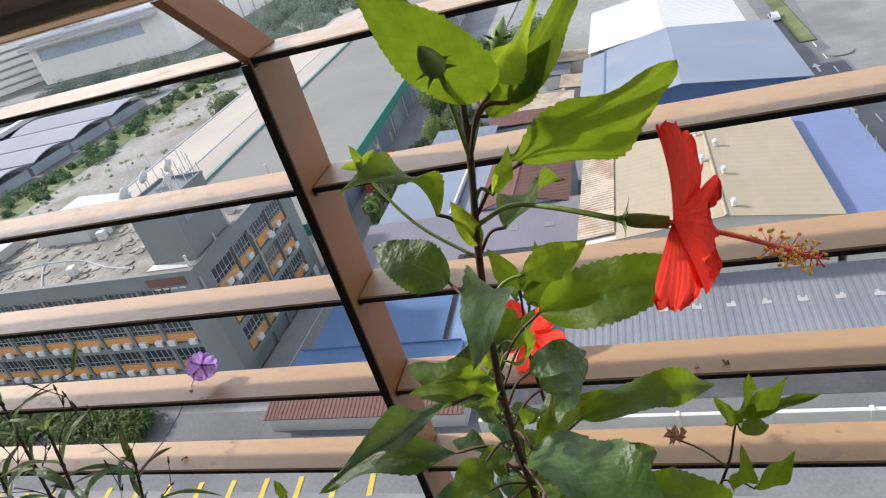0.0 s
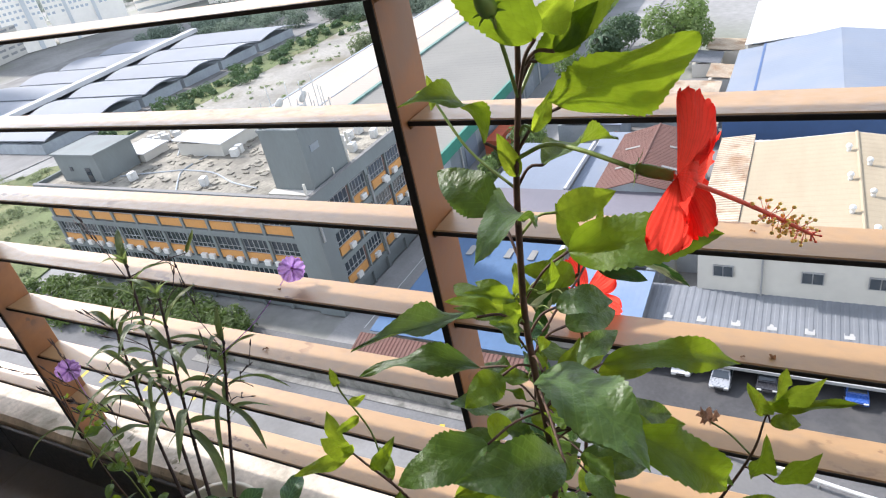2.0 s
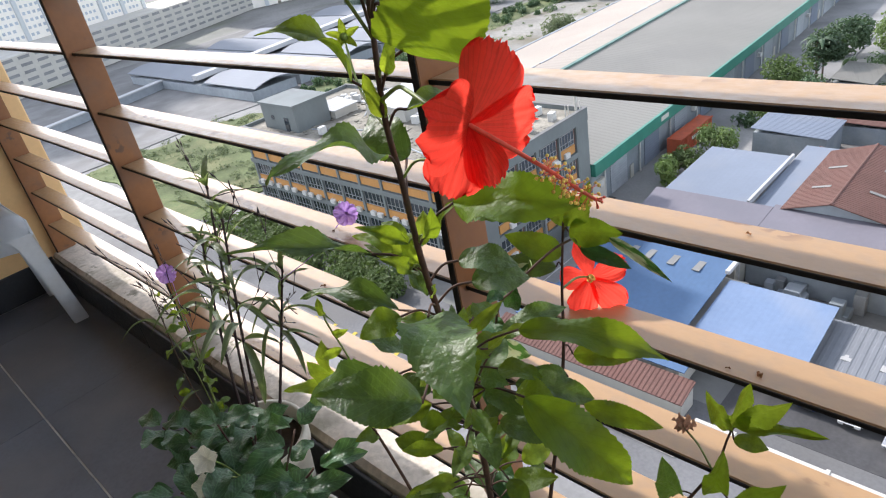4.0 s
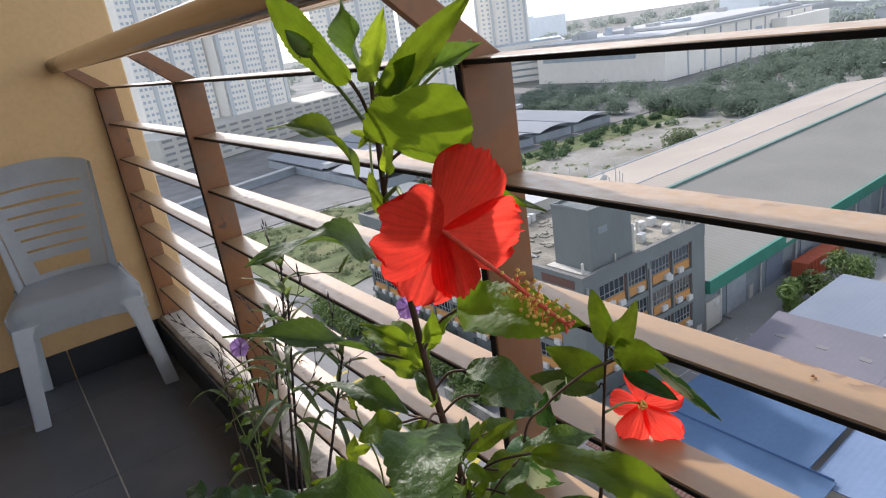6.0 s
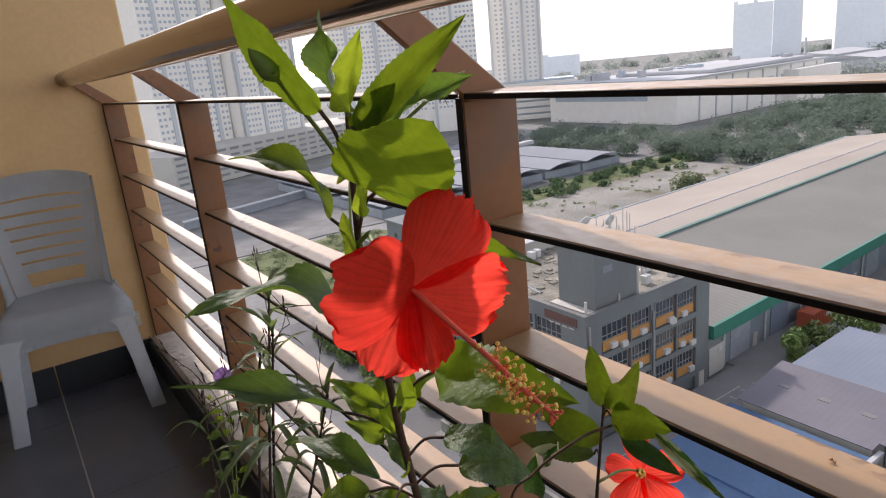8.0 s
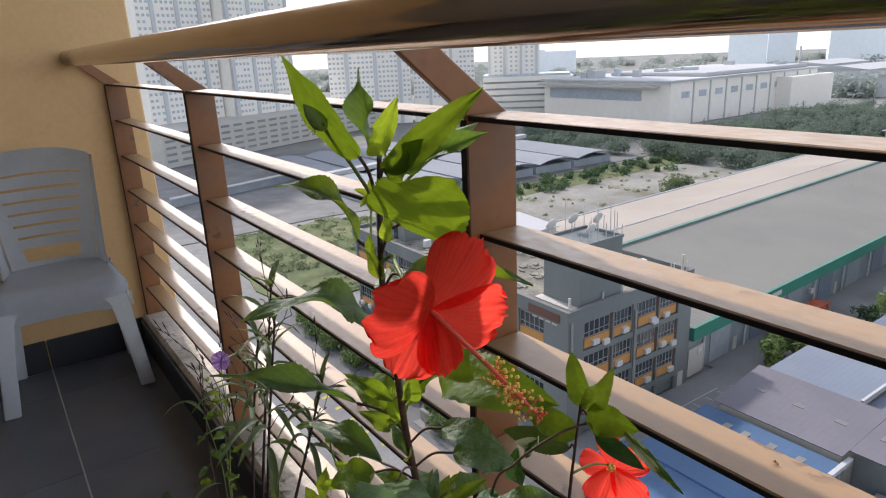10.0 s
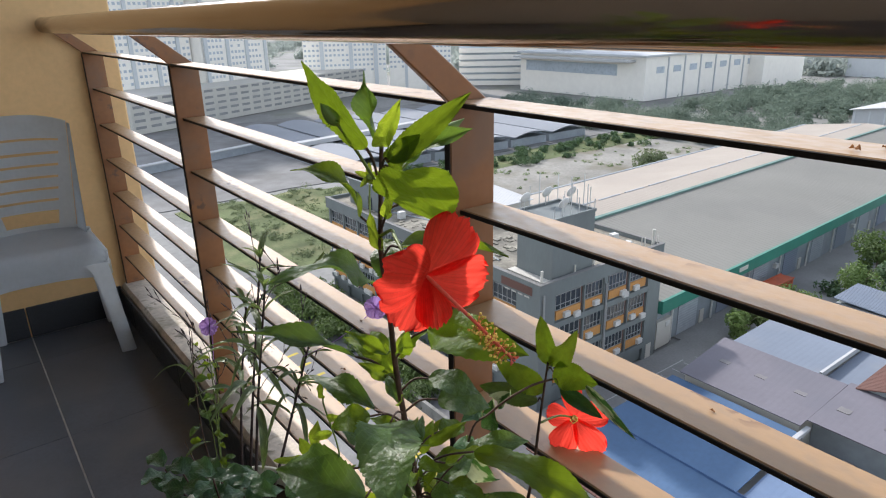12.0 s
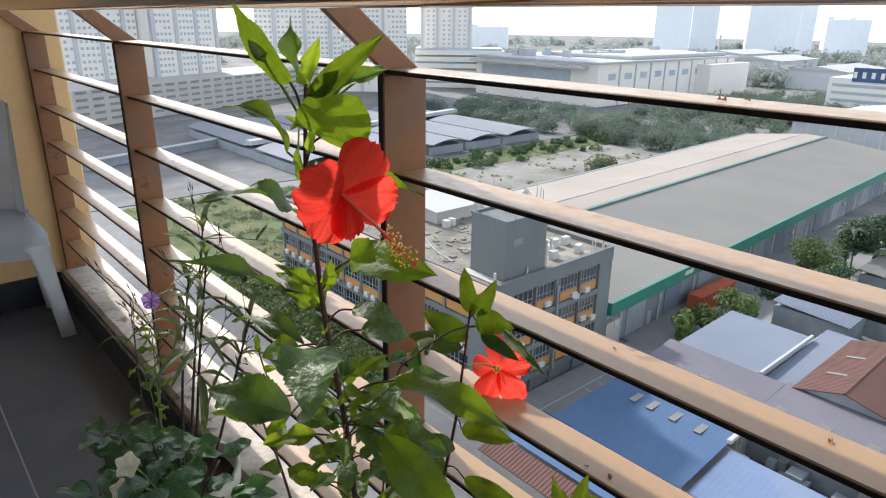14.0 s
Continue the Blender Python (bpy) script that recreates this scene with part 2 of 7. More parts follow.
ACW = surface("white_air_conditioner", (0.576, 0.576, 0.56), 0.55, 0, 0.1, 1, 8, 0.05, 0.4, (0.32, 0.304, 0.272), 2, 0.4)
ROOFDECK = surface("stained_flat_roof", (0.25, 0.235, 0.195), 0.9, 0, 0.35, 0.3, 2.5, 0.5, 0.2, (0.12, 0.115, 0.10), 0.28, 0.75, blotch=(0.09, 0.085, 0.075), blotch_scale=0.4)
CREAM = surface("cream_metal_roof", (0.215, 0.211, 0.19), 0.8, 0, 0.06, 0.05, 1, 0.05, 0.15, (0.18, 0.176, 0.163), 0.06, 0.5)
CREAM2 = surface("pinkish_cream_metal_roof", (0.36, 0.32, 0.275), 0.8, 0, 0.06, 0.05, 1, 0.05, 0.15, (0.306, 0.27, 0.234), 0.06, 0.5)
GREEN = surface("green_fascia", (0.03, 0.185, 0.135), 0.5, 0, 0.12, 0.3, 4, 0.05)
DARKWALL = surface("grey_metal_wall", (0.22, 0.25, 0.27), 0.6, 0, 0.12, 0.3, 3, 0.1, 0.4, (0.32, 0.33, 0.33), 0.25, 0.5)
LAV = surface("faded_lavender_roof", (0.168, 0.160, 0.182), 0.8, 0, 0.08, 0.1, 2, 0.05, 0.15, (0.147, 0.147, 0.169), 0.15, 0.6)
BLUE = surface("blue_metal_roof", (0.08, 0.135, 0.23), 0.8, 0, 0.1, 0.1, 2, 0.05, 0.15, (0.10, 0.162, 0.268), 0.12, 0.6)
PALEB = surface("pale_blue_roof", (0.185, 0.215, 0.264), 0.8, 0, 0.06, 0.1, 2, 0.05, 0.15, (0.228, 0.243, 0.265), 0.12, 0.5)
NAVY = surface("navy_metal_wall", (0.05, 0.10, 0.22), 0.6, 0, 0.1, 0.2, 3, 0.05)
BROWN = surface("brown_tiled_roof", (0.145, 0.083, 0.07), 0.8, 0, 0.12, 0.3, 3, 0.2, 0.15, (0.12, 0.06, 0.05), 0.3, 0.5)
BEIGE = surface("beige_metal_roof", (0.325, 0.275, 0.195), 0.8, 0, 0.06, 0.08, 1.5, 0.05, 0.15, (0.28, 0.235, 0.165), 0.15, 0.6, stretch=(1, 3, 1))
RUST = surface("rusty_corrugated_roof", (0.42, 0.35, 0.266), 0.75, 0, 0.2, 0.3, 3, 0.3, 0.3, (0.266, 0.161, 0.091), 0.35, 0.8)
GREYROOF = surface("grey_corrugated_roof", (0.175, 0.188, 0.205), 0.8, 0, 0.08, 0.15, 2, 0.05, 0.15, (0.142, 0.155, 0.172), 0.2, 0.6)
SKYW = surface("clear_roof_light", (0.36, 0.36, 0.35), 0.5, 0, 0.08, 1, 6, 0.05)
FADED = surface("dulled_roof_light", (0.185, 0.178, 0.178), 0.7, 0, 0.08, 1, 6, 0.05, 0.15)
SKYL = surface("translucent_roof_light", (0.18, 0.178, 0.165), 0.5, 0, 0.08, 1, 6, 0.05)
PALEW = surface("pale_painted_wall", (0.50, 0.485, 0.44), 0.85, 0, 0.06, 0.1, 1, 0.05, 0.3, (0.36, 0.353, 0.329), 0.1, 0.5)
WHITEROOF = surface("white_metal_roof", (0.462, 0.468, 0.474), 0.8, 0, 0.05, 0.05, 1, 0.05, 0.15)
# pale far render, lifted further so that its colour carries haze
TOWERW = surface("pale_hazed_render", (0.80, 0.77, 0.71), 0.85, 0, 0.05, 0.02, 0.5, 0.0)
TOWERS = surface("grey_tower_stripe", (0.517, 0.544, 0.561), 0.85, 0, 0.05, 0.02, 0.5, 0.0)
# far glass made pale blue-grey: haze put into its base colour
TOWERG = surface("haze_pale_glass", (0.405, 0.459, 0.513), 0.3, 0, 0.1, 0.1, 1, 0.0)
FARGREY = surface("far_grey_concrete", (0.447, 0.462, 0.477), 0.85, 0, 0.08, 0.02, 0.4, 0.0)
SHEDR = surface("pale_vaulted_shed_roof", (0.25, 0.267, 0.292), 0.8, 0, 0.06, 0.04, 0.8, 0.0, 0.15)
# shade-dark wall grey of the sheds, lifted again to stand for haze
SHEDD = surface("hazed_shed_shadow", (0.30, 0.33, 0.355), 0.8, 0, 0.15, 0.1, 1, 0.0)
CONTR = surface("red_container_steel", (0.45, 0.10, 0.045), 0.6, 0, 0.15, 0.5, 4, 0.1, 0.4, (0.28, 0.08, 0.05), 0.6, 0.5)
STEEL = surface("galvanised_steel", (0.55, 0.57, 0.58), 0.4, 0.6, 0.1, 2, 20, 0.05)
TREE = leafy("tree_leaf", (0.125, 0.18, 0.06), (0.16, 0.26, 0.05), 0.6, 0.3, vein=False, vary=0.3)
TREE_D = leafy("dark_tree_leaf", (0.075, 0.12, 0.065), (0.1, 0.18, 0.05), 0.6, 0.25, vein=False, vary=0.3)
# far foliage in pale grey-green, its colour lifted to carry haze
WOOD = leafy("haze_pale_wood_leaf", (0.16, 0.205, 0.16), (0.23, 0.29, 0.23), 0.8, 0.45, vein=False, vary=0.1, spec=0.1)
TRUNK = surface("tree_bark", (0.14, 0.11, 0.08), 0.9, 0, 0.3, 2, 15, 0.5)
# grey that stands for the dim inside of the parking decks
SLOT = surface("parking_shade_grey", (0.24, 0.245, 0.25), 0.9, 0, 0.15, 0.1, 1, 0.0)
GUTTER = surface("dull_green_gutter", (0.10, 0.19, 0.165), 0.6, 0, 0.15, 0.3, 3, 0.05)
# shrub green lifted to offset the unlit side that faces the balcony
CLUMP = leafy("lifted_shrub_leaf", (0.17, 0.21, 0.12), (0.26, 0.32, 0.16), 0.7, 0.4, vein=False, vary=0.25)
# near-grey leaf colour for the most distant woods: painted haze
FARWOOD = leafy("haze_pale_far_leaf", (0.36, 0.40, 0.37), (0.40, 0.44, 0.40), 0.9, 0.5, vein=False, vary=0.05, spec=0.05)
RUBBER = surface("tyre_rubber", (0.03, 0.03, 0.03), 0.8, 0, 0.2, 4, 30, 0.1)

# haze over the farthest blocks and hills, as pale colour and faint emission
FARAIR = surface("painted_haze", (0.62, 0.66, 0.69), 0.95, 0, 0.06, 0.01, 0.2, 0.0, 0.1)
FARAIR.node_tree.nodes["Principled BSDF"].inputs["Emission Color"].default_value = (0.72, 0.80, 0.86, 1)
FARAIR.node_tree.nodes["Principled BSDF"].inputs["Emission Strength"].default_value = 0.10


# ---- building blocks ----
def link(name, bm, material, parent=None, label="", smooth=False):
    me = bpy.data.meshes.new(name)
    bmesh.ops.recalc_face_normals(bm, faces=bm.faces)
    bm.to_mesh(me)
    bm.free()
    me.materials.append(material)
    if smooth:
        for p in me.polygons:
            p.use_smooth = True
    ob = new(name, me)
    ob.parent = parent
    if label:
        ob["label"] = label
    return ob


part = link


def thing(name, at, label, category, group="", kind=""):
    ob = new(name)
    ob.location = at
    ob.empty_display_size = 0.1
    return tagged(ob, label, category, group, kind)


def under(ob, root):
    """Puts a mesh built in world coordinates under a thing that stands elsewhere."""
    ob.parent = root
    ob.matrix_parent_inverse = Matrix.Translation(root.location).inverted()
    return ob


def box(bm, x0, x1, y0, y1, z0, z1, bevel=0.0, seg=1):
    v = [bm.verts.new((x, y, z)) for x in (x0, x1) for y in (y0, y1) for z in (z0, z1)]
    f = [bm.faces.new([v[i] for i in q]) for q in ((0, 1, 3, 2), (4, 6, 7, 5), (0, 4, 5, 1), (2, 3, 7, 6), (0, 2, 6, 4), (1, 5, 7, 3))]
    if bevel:
        es = {e for q in f for e in q.edges}
        bmesh.ops.bevel(bm, geom=list(es), offset=bevel, segments=seg, affect="EDGES", profile=0.6)
    return bm


def boxes(*items, bevel=0.0):
    bm = bmesh.new()
    for it in items:
        box(bm, *it, bevel=bevel)
    return bm


def prism(points, depth_vec):
    """A solid from a flat outline pushed along a vector."""
    bm = bmesh.new()
    a = [bm.verts.new(p) for p in points]
    b = [bm.verts.new(Vector(p) + Vector(depth_vec)) for p in points]
    bm.faces.new(a)
    bm.faces.new(list(reversed(b)))
    for i in range(len(a)):
        j = (i + 1) % len(a)
        bm.faces.new((a[i], a[j], b[j], b[i]))
    return bm


def tube(bm, pts, radii, sides=7, cap=True):
    """A round stem or pipe along points, with a radius at each."""
    pts = [Vector(p) for p in pts]
    rings, side = [], None
    for i, p in enumerate(pts):
        d = (pts[min(i + 1, len(pts) - 1)] - pts[max(i - 1, 0)]).normalized()
        if side is None:
            side = d.orthogonal().normalized()
        side = (side - d * side.dot(d)).normalized()
        up = d.cross(side)
        r = radii[i] if isinstance(radii, (list, tuple)) else radii
        rings.append([bm.verts.new(p + r * (math.cos(a) * side + math.sin(a) * up)) for a in (2 * math.pi * k / sides for k in range(sides))])
    for a, b in zip(rings, rings[1:]):
        for k in range(sides):
            bm.faces.new((a[k], a[(k + 1) % sides], b[(k + 1) % sides], b[k]))
    if cap:
        bm.faces.new(rings[0])
        bm.faces.new(rings[-1])
    return bm


def smooth_line(pts, n=6):
    """Points along a soft curve through the given ones."""
    p = [Vector(q) for q in pts]
    p = [p[0] * 2 - p[1]] + p + [p[-1] * 2 - p[-2]]
    out = []
    for i in range(1, len(p) - 2):
        for k in range(n):
            t = k / n
            out.append(0.5 * ((2 * p[i]) + (p[i + 1] - p[i - 1]) * t + (2 * p[i - 1] - 5 * p[i] + 4 * p[i + 1] - p[i + 2]) * t * t
                              + (3 * p[i] - p[i - 1] - 3 * p[i + 1] + p[i + 2]) * t ** 3))
    return out + [p[-2]]


def sheet(p00, p10, p11, p01, pitch=0.6, depth=0.03, thick=0.12):
    """A profiled metal roof sheet: ribs run from the edge p00-p10 to the edge p01-p11."""
    p00, p10, p11, p01 = (Vector(p) for p in (p00, p10, p11, p01))
    n = max(2, round((p10 - p00).length / pitch))
    up = (p10 - p00).cross(p01 - p00).normalized()
    if up.z < 0:
        up = -up
    bm = bmesh.new()
    rows = []
    for i in range(n):
        for s, h in ((0.0, 0), (0.35, 0), (0.45, 1), (0.9, 1)):
            t = (i + s) / n
            rows.append((t, h))
    rows.append((1.0, 0))
    top0 = [bm.verts.new(p00.lerp(p10, t) + up * h * depth) for t, h in rows]
    top1 = [bm.verts.new(p01.lerp(p11, t) + up * h * depth) for t, h in rows]
    low = [bm.verts.new(p - up * thick) for p in (p00, p10, p11, p01)]
    for i in range(len(rows) - 1):
        bm.faces.new((top0[i], top0[i + 1], top1[i + 1], top1[i]))
    bm.faces.new((low[0], low[1], low[2], low[3]))
    bm.faces.new([low[0], *top0, low[1]])
    bm.faces.new([low[3], *top1, low[2]])
    bm.faces.new((low[0], top0[0], top1[0], low[3]))
    bm.faces.new((low[1], top0[-1], top1[-1], low[2]))
    return bm


# ---- the balcony ----
FLOOR = -0.095
G_FLOOR = -45.2
WALL_Y, WALL_X = 2.31, 0.118
tagged(link("floor", boxes((-1.62, 0.10, -3.2, 2.32, FLOOR - 0.2, FLOOR - 0.004)), GROUT), "grey grout bed under dark floor tiles", "floor", kind="structure")
floor = bpy.data.objects["floor"]
tagged(link("wall_end", boxes((-1.8, WALL_X, WALL_Y, WALL_Y + 0.24, FLOOR - 0.2, 3.0), bevel=0.006), WALL), "ochre painted balcony end wall", "wall", kind="structure")
tagged(link("wall_house", boxes((-1.86, -1.62, -3.2, WALL_Y, FLOOR - 0.2, 3.0)), HOUSE), "unseen house wall behind the balcony, darkened to dim handrail reflections", "wall", kind="structure")
# unseen end wall, assumed low so that sky light fills the near floor
tagged(link("wall_near", boxes((-1.86, WALL_X, -3.44, -3.2, FLOOR - 0.2, 0.95), bevel=0.006), WALL), "unseen ochre end wall of the balcony, kept low to let in fill light", "wall", kind="structure")
# unseen soffit, set high and white to bring more light onto the balcony
tagged(link("ceiling", boxes((-1.86, 0.12, -3.44, WALL_Y + 0.24, 3.0, 3.2)), CEIL), "unseen white balcony soffit, set high for more light", "ceiling", kind="structure")
tagged(link("facade", boxes((-14.0, -1.868, -30, 30, G_FLOOR, 9.0)), PALEW), "plain pale apartment facade that carries the balcony", "facade", kind="structure")
tagged(link("slab_edge", boxes((0.10, 0.125, -3.44, WALL_Y + 0.24, FLOOR - 0.35, FLOOR - 0.21)), KERB), "concrete balcony slab edge", "slab", kind="structure")
# the kerb under the railing, its upper edges worn round
bm = boxes((-0.032, 0.125, -3.2, WALL_Y, FLOOR - 0.21, 0.046), bevel=0.012)
bmesh.ops.subdivide_edges(bm, edges=[e for e in bm.edges if e.calc_length() > 3], cuts=90)
for v in bm.verts:
    k = noise.noise(v.co * 7) * 0.003 + noise.noise(v.co * 23) * 0.0015
    v.co.x += k
    v.co.z += k
tagged(link("kerb", bm, KERB), "weathered concrete kerb below the railing", "kerb", kind="structure")

# skirting tiles along the walls
for x0, x1 in ((-1.62, -0.998), (-0.9945, -0.3975), (-0.3925, -0.036)):
    under(link("skirting_tile", boxes((x0, x1, WALL_Y - 0.012, WALL_Y - 0.0005, FLOOR, FLOOR + 0.128), bevel=0.002), SKIRT), floor)

for y0, y1 in zip([-3.2, -2.748, -2.144, -1.54, -0.936, -0.332, 0.272, 0.876, 1.48, 2.084], [-2.748, -2.144, -1.54, -0.936, -0.332, 0.272, 0.876, 1.48, 2.084, 2.296]):
    under(link("skirting_tile", boxes((-0.046, -0.0365, y0 + 0.002, y1 - 0.002, FLOOR, 0.028), bevel=0.002), SKIRT), floor)
# floor tiles, 0.6 m, laid with pale joints
tile_rows = [-3.2, -2.785, -2.181, -1.577, -0.973, -0.369, 0.235, 0.839, 1.443, 2.047, 2.298]
for y0, y1 in zip(tile_rows, tile_rows[1:]):
    for x0, x1 in ((-1.618, -0.998), (-0.9945, -0.3975), (-0.3925, -0.036)):
        gap = 0.001 if x1 < -0.3 else 0.0004
        under(link("tile", boxes((x0, x1, y0 + gap, y1 - gap, FLOOR - 0.012, FLOOR), bevel=0.0003 if gap < 0.001 else 0.0012), TILE), floor)

# the railing: upright fins, flat slats between them, a round handrail on leaning brackets
FIN_Y = [-2.286, -1.143, 0.0, 1.143, 2.28]
SLAT_Z = [0.997, 0.86, 0.72, 0.58, 0.44, 0.30, 0.16]
rail = thing("balcony_railing", (0, 0, 0.046), "brown painted metal balcony railing with flat slats", "railing")
for y in FIN_Y:
    bm = boxes((-0.013, 0.059, y - 0.001, y + 0.009, 0.04, 1.003), bevel=0.0015)
    under(link("fin", bm, RAIL), rail)
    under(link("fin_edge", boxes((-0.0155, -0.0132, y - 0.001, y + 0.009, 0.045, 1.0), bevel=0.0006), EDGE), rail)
    bm = prism([(-0.013, y - 0.001, 1.003), (0.047, y - 0.001, 1.003), (-0.066, y - 0.001, 1.093), (-0.118, y - 0.001, 1.093)], (0, 0.010, 0))
    bmesh.ops.bevel(bm, geom=bm.edges[:], offset=0.0015, segments=1, affect="EDGES")
    under(link("bracket", bm, RAIL), rail)
rnd = random.Random(5)
for y0, y1 in zip(FIN_Y, FIN_Y[1:]):
    for k, z in enumerate(SLAT_Z):
        x0, x1 = (-0.012, 0.050) if k == 0 else (0.0, 0.060)
        bm = boxes((x0 + 0.0022, x1, y0 + 0.0092, y1 - 0.0012, z + 0.0016, z + 0.0075), bevel=0.0016)
        ob = under(link("slat", bm, SLAT), rail)
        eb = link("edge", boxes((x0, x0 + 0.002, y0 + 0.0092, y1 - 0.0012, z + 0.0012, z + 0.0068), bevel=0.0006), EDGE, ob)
        for yy in (y0 + 0.0095, y1 - 0.002):       # weld beads at both ends
            bm = bmesh.new()
            tube(bm, [(x0 + 0.002 + i * (x1 - x0 - 0.004) / 8, yy, z - 0.0005 + rnd.uniform(-0.0006, 0.0006)) for i in range(9)], 0.0025, 6)
            under(link("weld", bm, RAIL, smooth=True), rail)
bm = tube(bmesh.new(), [(-0.118, y, 1.103) for y in (-3.2, -2, -1, 0, 1, 2, WALL_Y - 0.001)], 0.028, 40)
under(link("handrail", bm, PIPE, label="polished bronze-coloured round handrail", smooth=True), rail)

# a small pale wall fitting low on the end wall
fit_ = thing("wall_socket", (-0.075, WALL_Y, 0.13), "small pale plastic fitting low on the ochre wall", "wall fitting")
under(link("plate", boxes((-0.10, -0.055, WALL_Y - 0.014, WALL_Y, 0.10, 0.165), bevel=0.003), POT), fit_)
under(link("knob", tube(bmesh.new(), [(-0.078, WALL_Y - 0.03, 0.128), (-0.078, WALL_Y - 0.013, 0.128)], 0.010, 14), POT, smooth=True), fit_)


# ---- the city below ----
before_city = set(scene.objects)
G = -45.0
# one ground sheet to the horizon, falling away slightly with noise so that it is not a plate
bm = bmesh.new()
grid = [-4200, -1800, -700, -250, -60, 33, 60, 120, 220, 350, 600, 1000, 1800, 4200]
vs = {}
for i, x in enumerate(grid):
    for j, y in enumerate(grid):
        vs[i, j] = bm.verts.new((x, y, G - 0.25))
for i in range(len(grid) - 1):
    for j in range(len(grid) - 1):
        bm.faces.new((vs[i, j], vs[i + 1, j], vs[i + 1, j + 1], vs[i, j + 1]))
tagged(link("ground", bm, LAND), "wide open ground with faded grass and bare earth", "ground", kind="structure")


def patch(name, x0, x1, y0, y1, top, mat, label, category, cut=6, wob=0.0, seed=0):
    """A laid area of ground with an uneven outline."""
    bm = bmesh.new()
    out = []
    for (xa, ya), (xb, yb) in (((x0, y0), (x1, y0)), ((x1, y0), (x1, y1)), ((x1, y1), (x0, y1)), ((x0, y1), (x0, y0))):
        for k in range(cut):
            t = k / cut
            p = Vector((xa + (xb - xa) * t, ya + (yb - ya) * t, top))
            d = noise.noise_vector(p * 0.09 + Vector((seed, 0, 0)))
            out.append((p.x + d.x * wob, p.y + d.y * wob, top))
    ob = link(name, prism(out, (0, 0, -0.3)), mat)
    return tagged(ob, label, category, kind="structure")


patch("road_front", 24, 44, -30, 112, G + 0.02, ASPH, "grey asphalt service road", "road")
patch("pavement_front", 12, 33.4, -40, 120, G + 0.06, CONC, "pale concrete apron beside the road", "pavement")
patch("road_side", 44, 78, 37.6, 46.9, G + 0.03, LANE, "narrow asphalt lane beside the office block", "road")
patch("road_yard", 78, 230, 36, 54, G + 0.04, LANE, "asphalt yard lane along the warehouse", "road")
patch("yard_cars", 43.5, 60, -20, 17, G + 0.05, YARD, "asphalt parking yard, darkened to stand for the shed shade", "road")
patch("road_main", 55, 420, -60, -25.5, G + 0.03, ASPH, "wide asphalt main road with lane marks", "road")
patch("pavement_far", 105, 420, -60, -33.5, G + 0.09, CONC, "pale dusty verge beside the main road", "pavement", 10, 3)
patch("waste_ground", 83, 212, 98, 156, G + 0.02, SAND, "sandy waste ground with dry tufts", "ground", 10, 3, 3)
patch("grass_field", 40, 84, 110, 166, G + 0.03, GRASS, "rough green field", "ground", 8, 6, 5)
patch("shed_yard", 30, 250, 170, 305, G - 0.02, CONC, "grey yard round the vaulted sheds", "pavement", 10, 3, 8)
patch("yard_mid", 60, 132, -25, 36, G + 0.01, CONC, "pale concrete yard between workshops", "pavement", 4)
patch("grass_strip", 100, 240, 150, 166, G + 0.05, GRASS, "strip of scrubby grass", "ground", 12, 3, 6)


def marks(name, items, mat, label):
    bm = bmesh.new()
    for cx, cy, lx, ly, turn in items:
        c, s = math.cos(turn), math.sin(turn)
        q = [bm.verts.new((cx + c * a * lx / 2 - s * b * ly / 2, cy + s * a * lx / 2 + c * b * ly / 2, G + 0.075)) for a, b in ((-1, -1), (1, -1), (1, 1), (-1, 1))]
        bm.faces.new(q)
    return tagged(link(name, bm, mat), label, "road marking", kind="stuff")


marks("yellow_hatching", [(33.9 - 0.065 * (3.7 * i - 8), 26.9 + 3.7 * i, 2.6, 0.55, 0.13) for i in range(15)], YELLOW_LINE, "faded yellow hatch bars painted on the road")
marks("lane_marks", [(x, -30.6, 3.0, 0.22, 0) for x in range(60, 180, 7)] + [(x, -34.2, 3.0, 0.22, 0) for x in range(60, 120, 7)]
      + [(62 + i * 2.6, 40.6, 0.14, 4.2, 0) for i in range(6)] + [(60, 43.2, 26, 0.14, 0)], WHITE_LINE, "white dashed lane and bay lines")
for ax, ay in ((98, -28.3), (84, -32.4), (118, -28.3)):
    bm = prism([(ax - 2, ay - 0.2, G + 0.08), (ax + 0.6, ay - 0.2, G + 0.08), (ax + 0.6, ay - 0.7, G + 0.08), (ax + 2.2, ay, G + 0.08), (ax + 0.6, ay + 0.7, G + 0.08),
                (ax + 0.6, ay + 0.2, G + 0.08), (ax - 2, ay + 0.2, G + 0.08)], (0, 0, -0.02))
    tagged(link("road_arrow", bm, WHITE_LINE), "white arrow painted on the main road", "road arrow", "arrows on the main road")
tagged(link("traffic_island", tube(bmesh.new(), [(123.5, -32.9, G), (123.5, -32.9, G + 0.35)], 2.2, 24), CONC), "round kerbed traffic island", "island")
tagged(link("road_median", boxes((132, 175, -31.5, -28.5, G, G + 0.3), bevel=0.2), GRASS), "grassy median with a pale kerb", "median")

# the wall and drain along the front road
w = thing("boundary_wall", (37.9, 35, G), "grey concrete boundary wall with capping", "wall")
under(link("wall", boxes((37.75, 38.05, 17.5, 62, G, G + 1.5)), DIRTY), w)
under(link("capping", boxes((37.65, 38.15, 17.5, 62, G + 1.5, G + 1.62), bevel=0.03), DIRTY), w)
under(link("drain_channel", boxes((36.6, 37.7, 17.5, 62, G + 0.07, G + 0.11)), DIRTY), w)
w = thing("low_white_wall", (40, 0, G), "low white rendered wall by the parking yard", "wall")
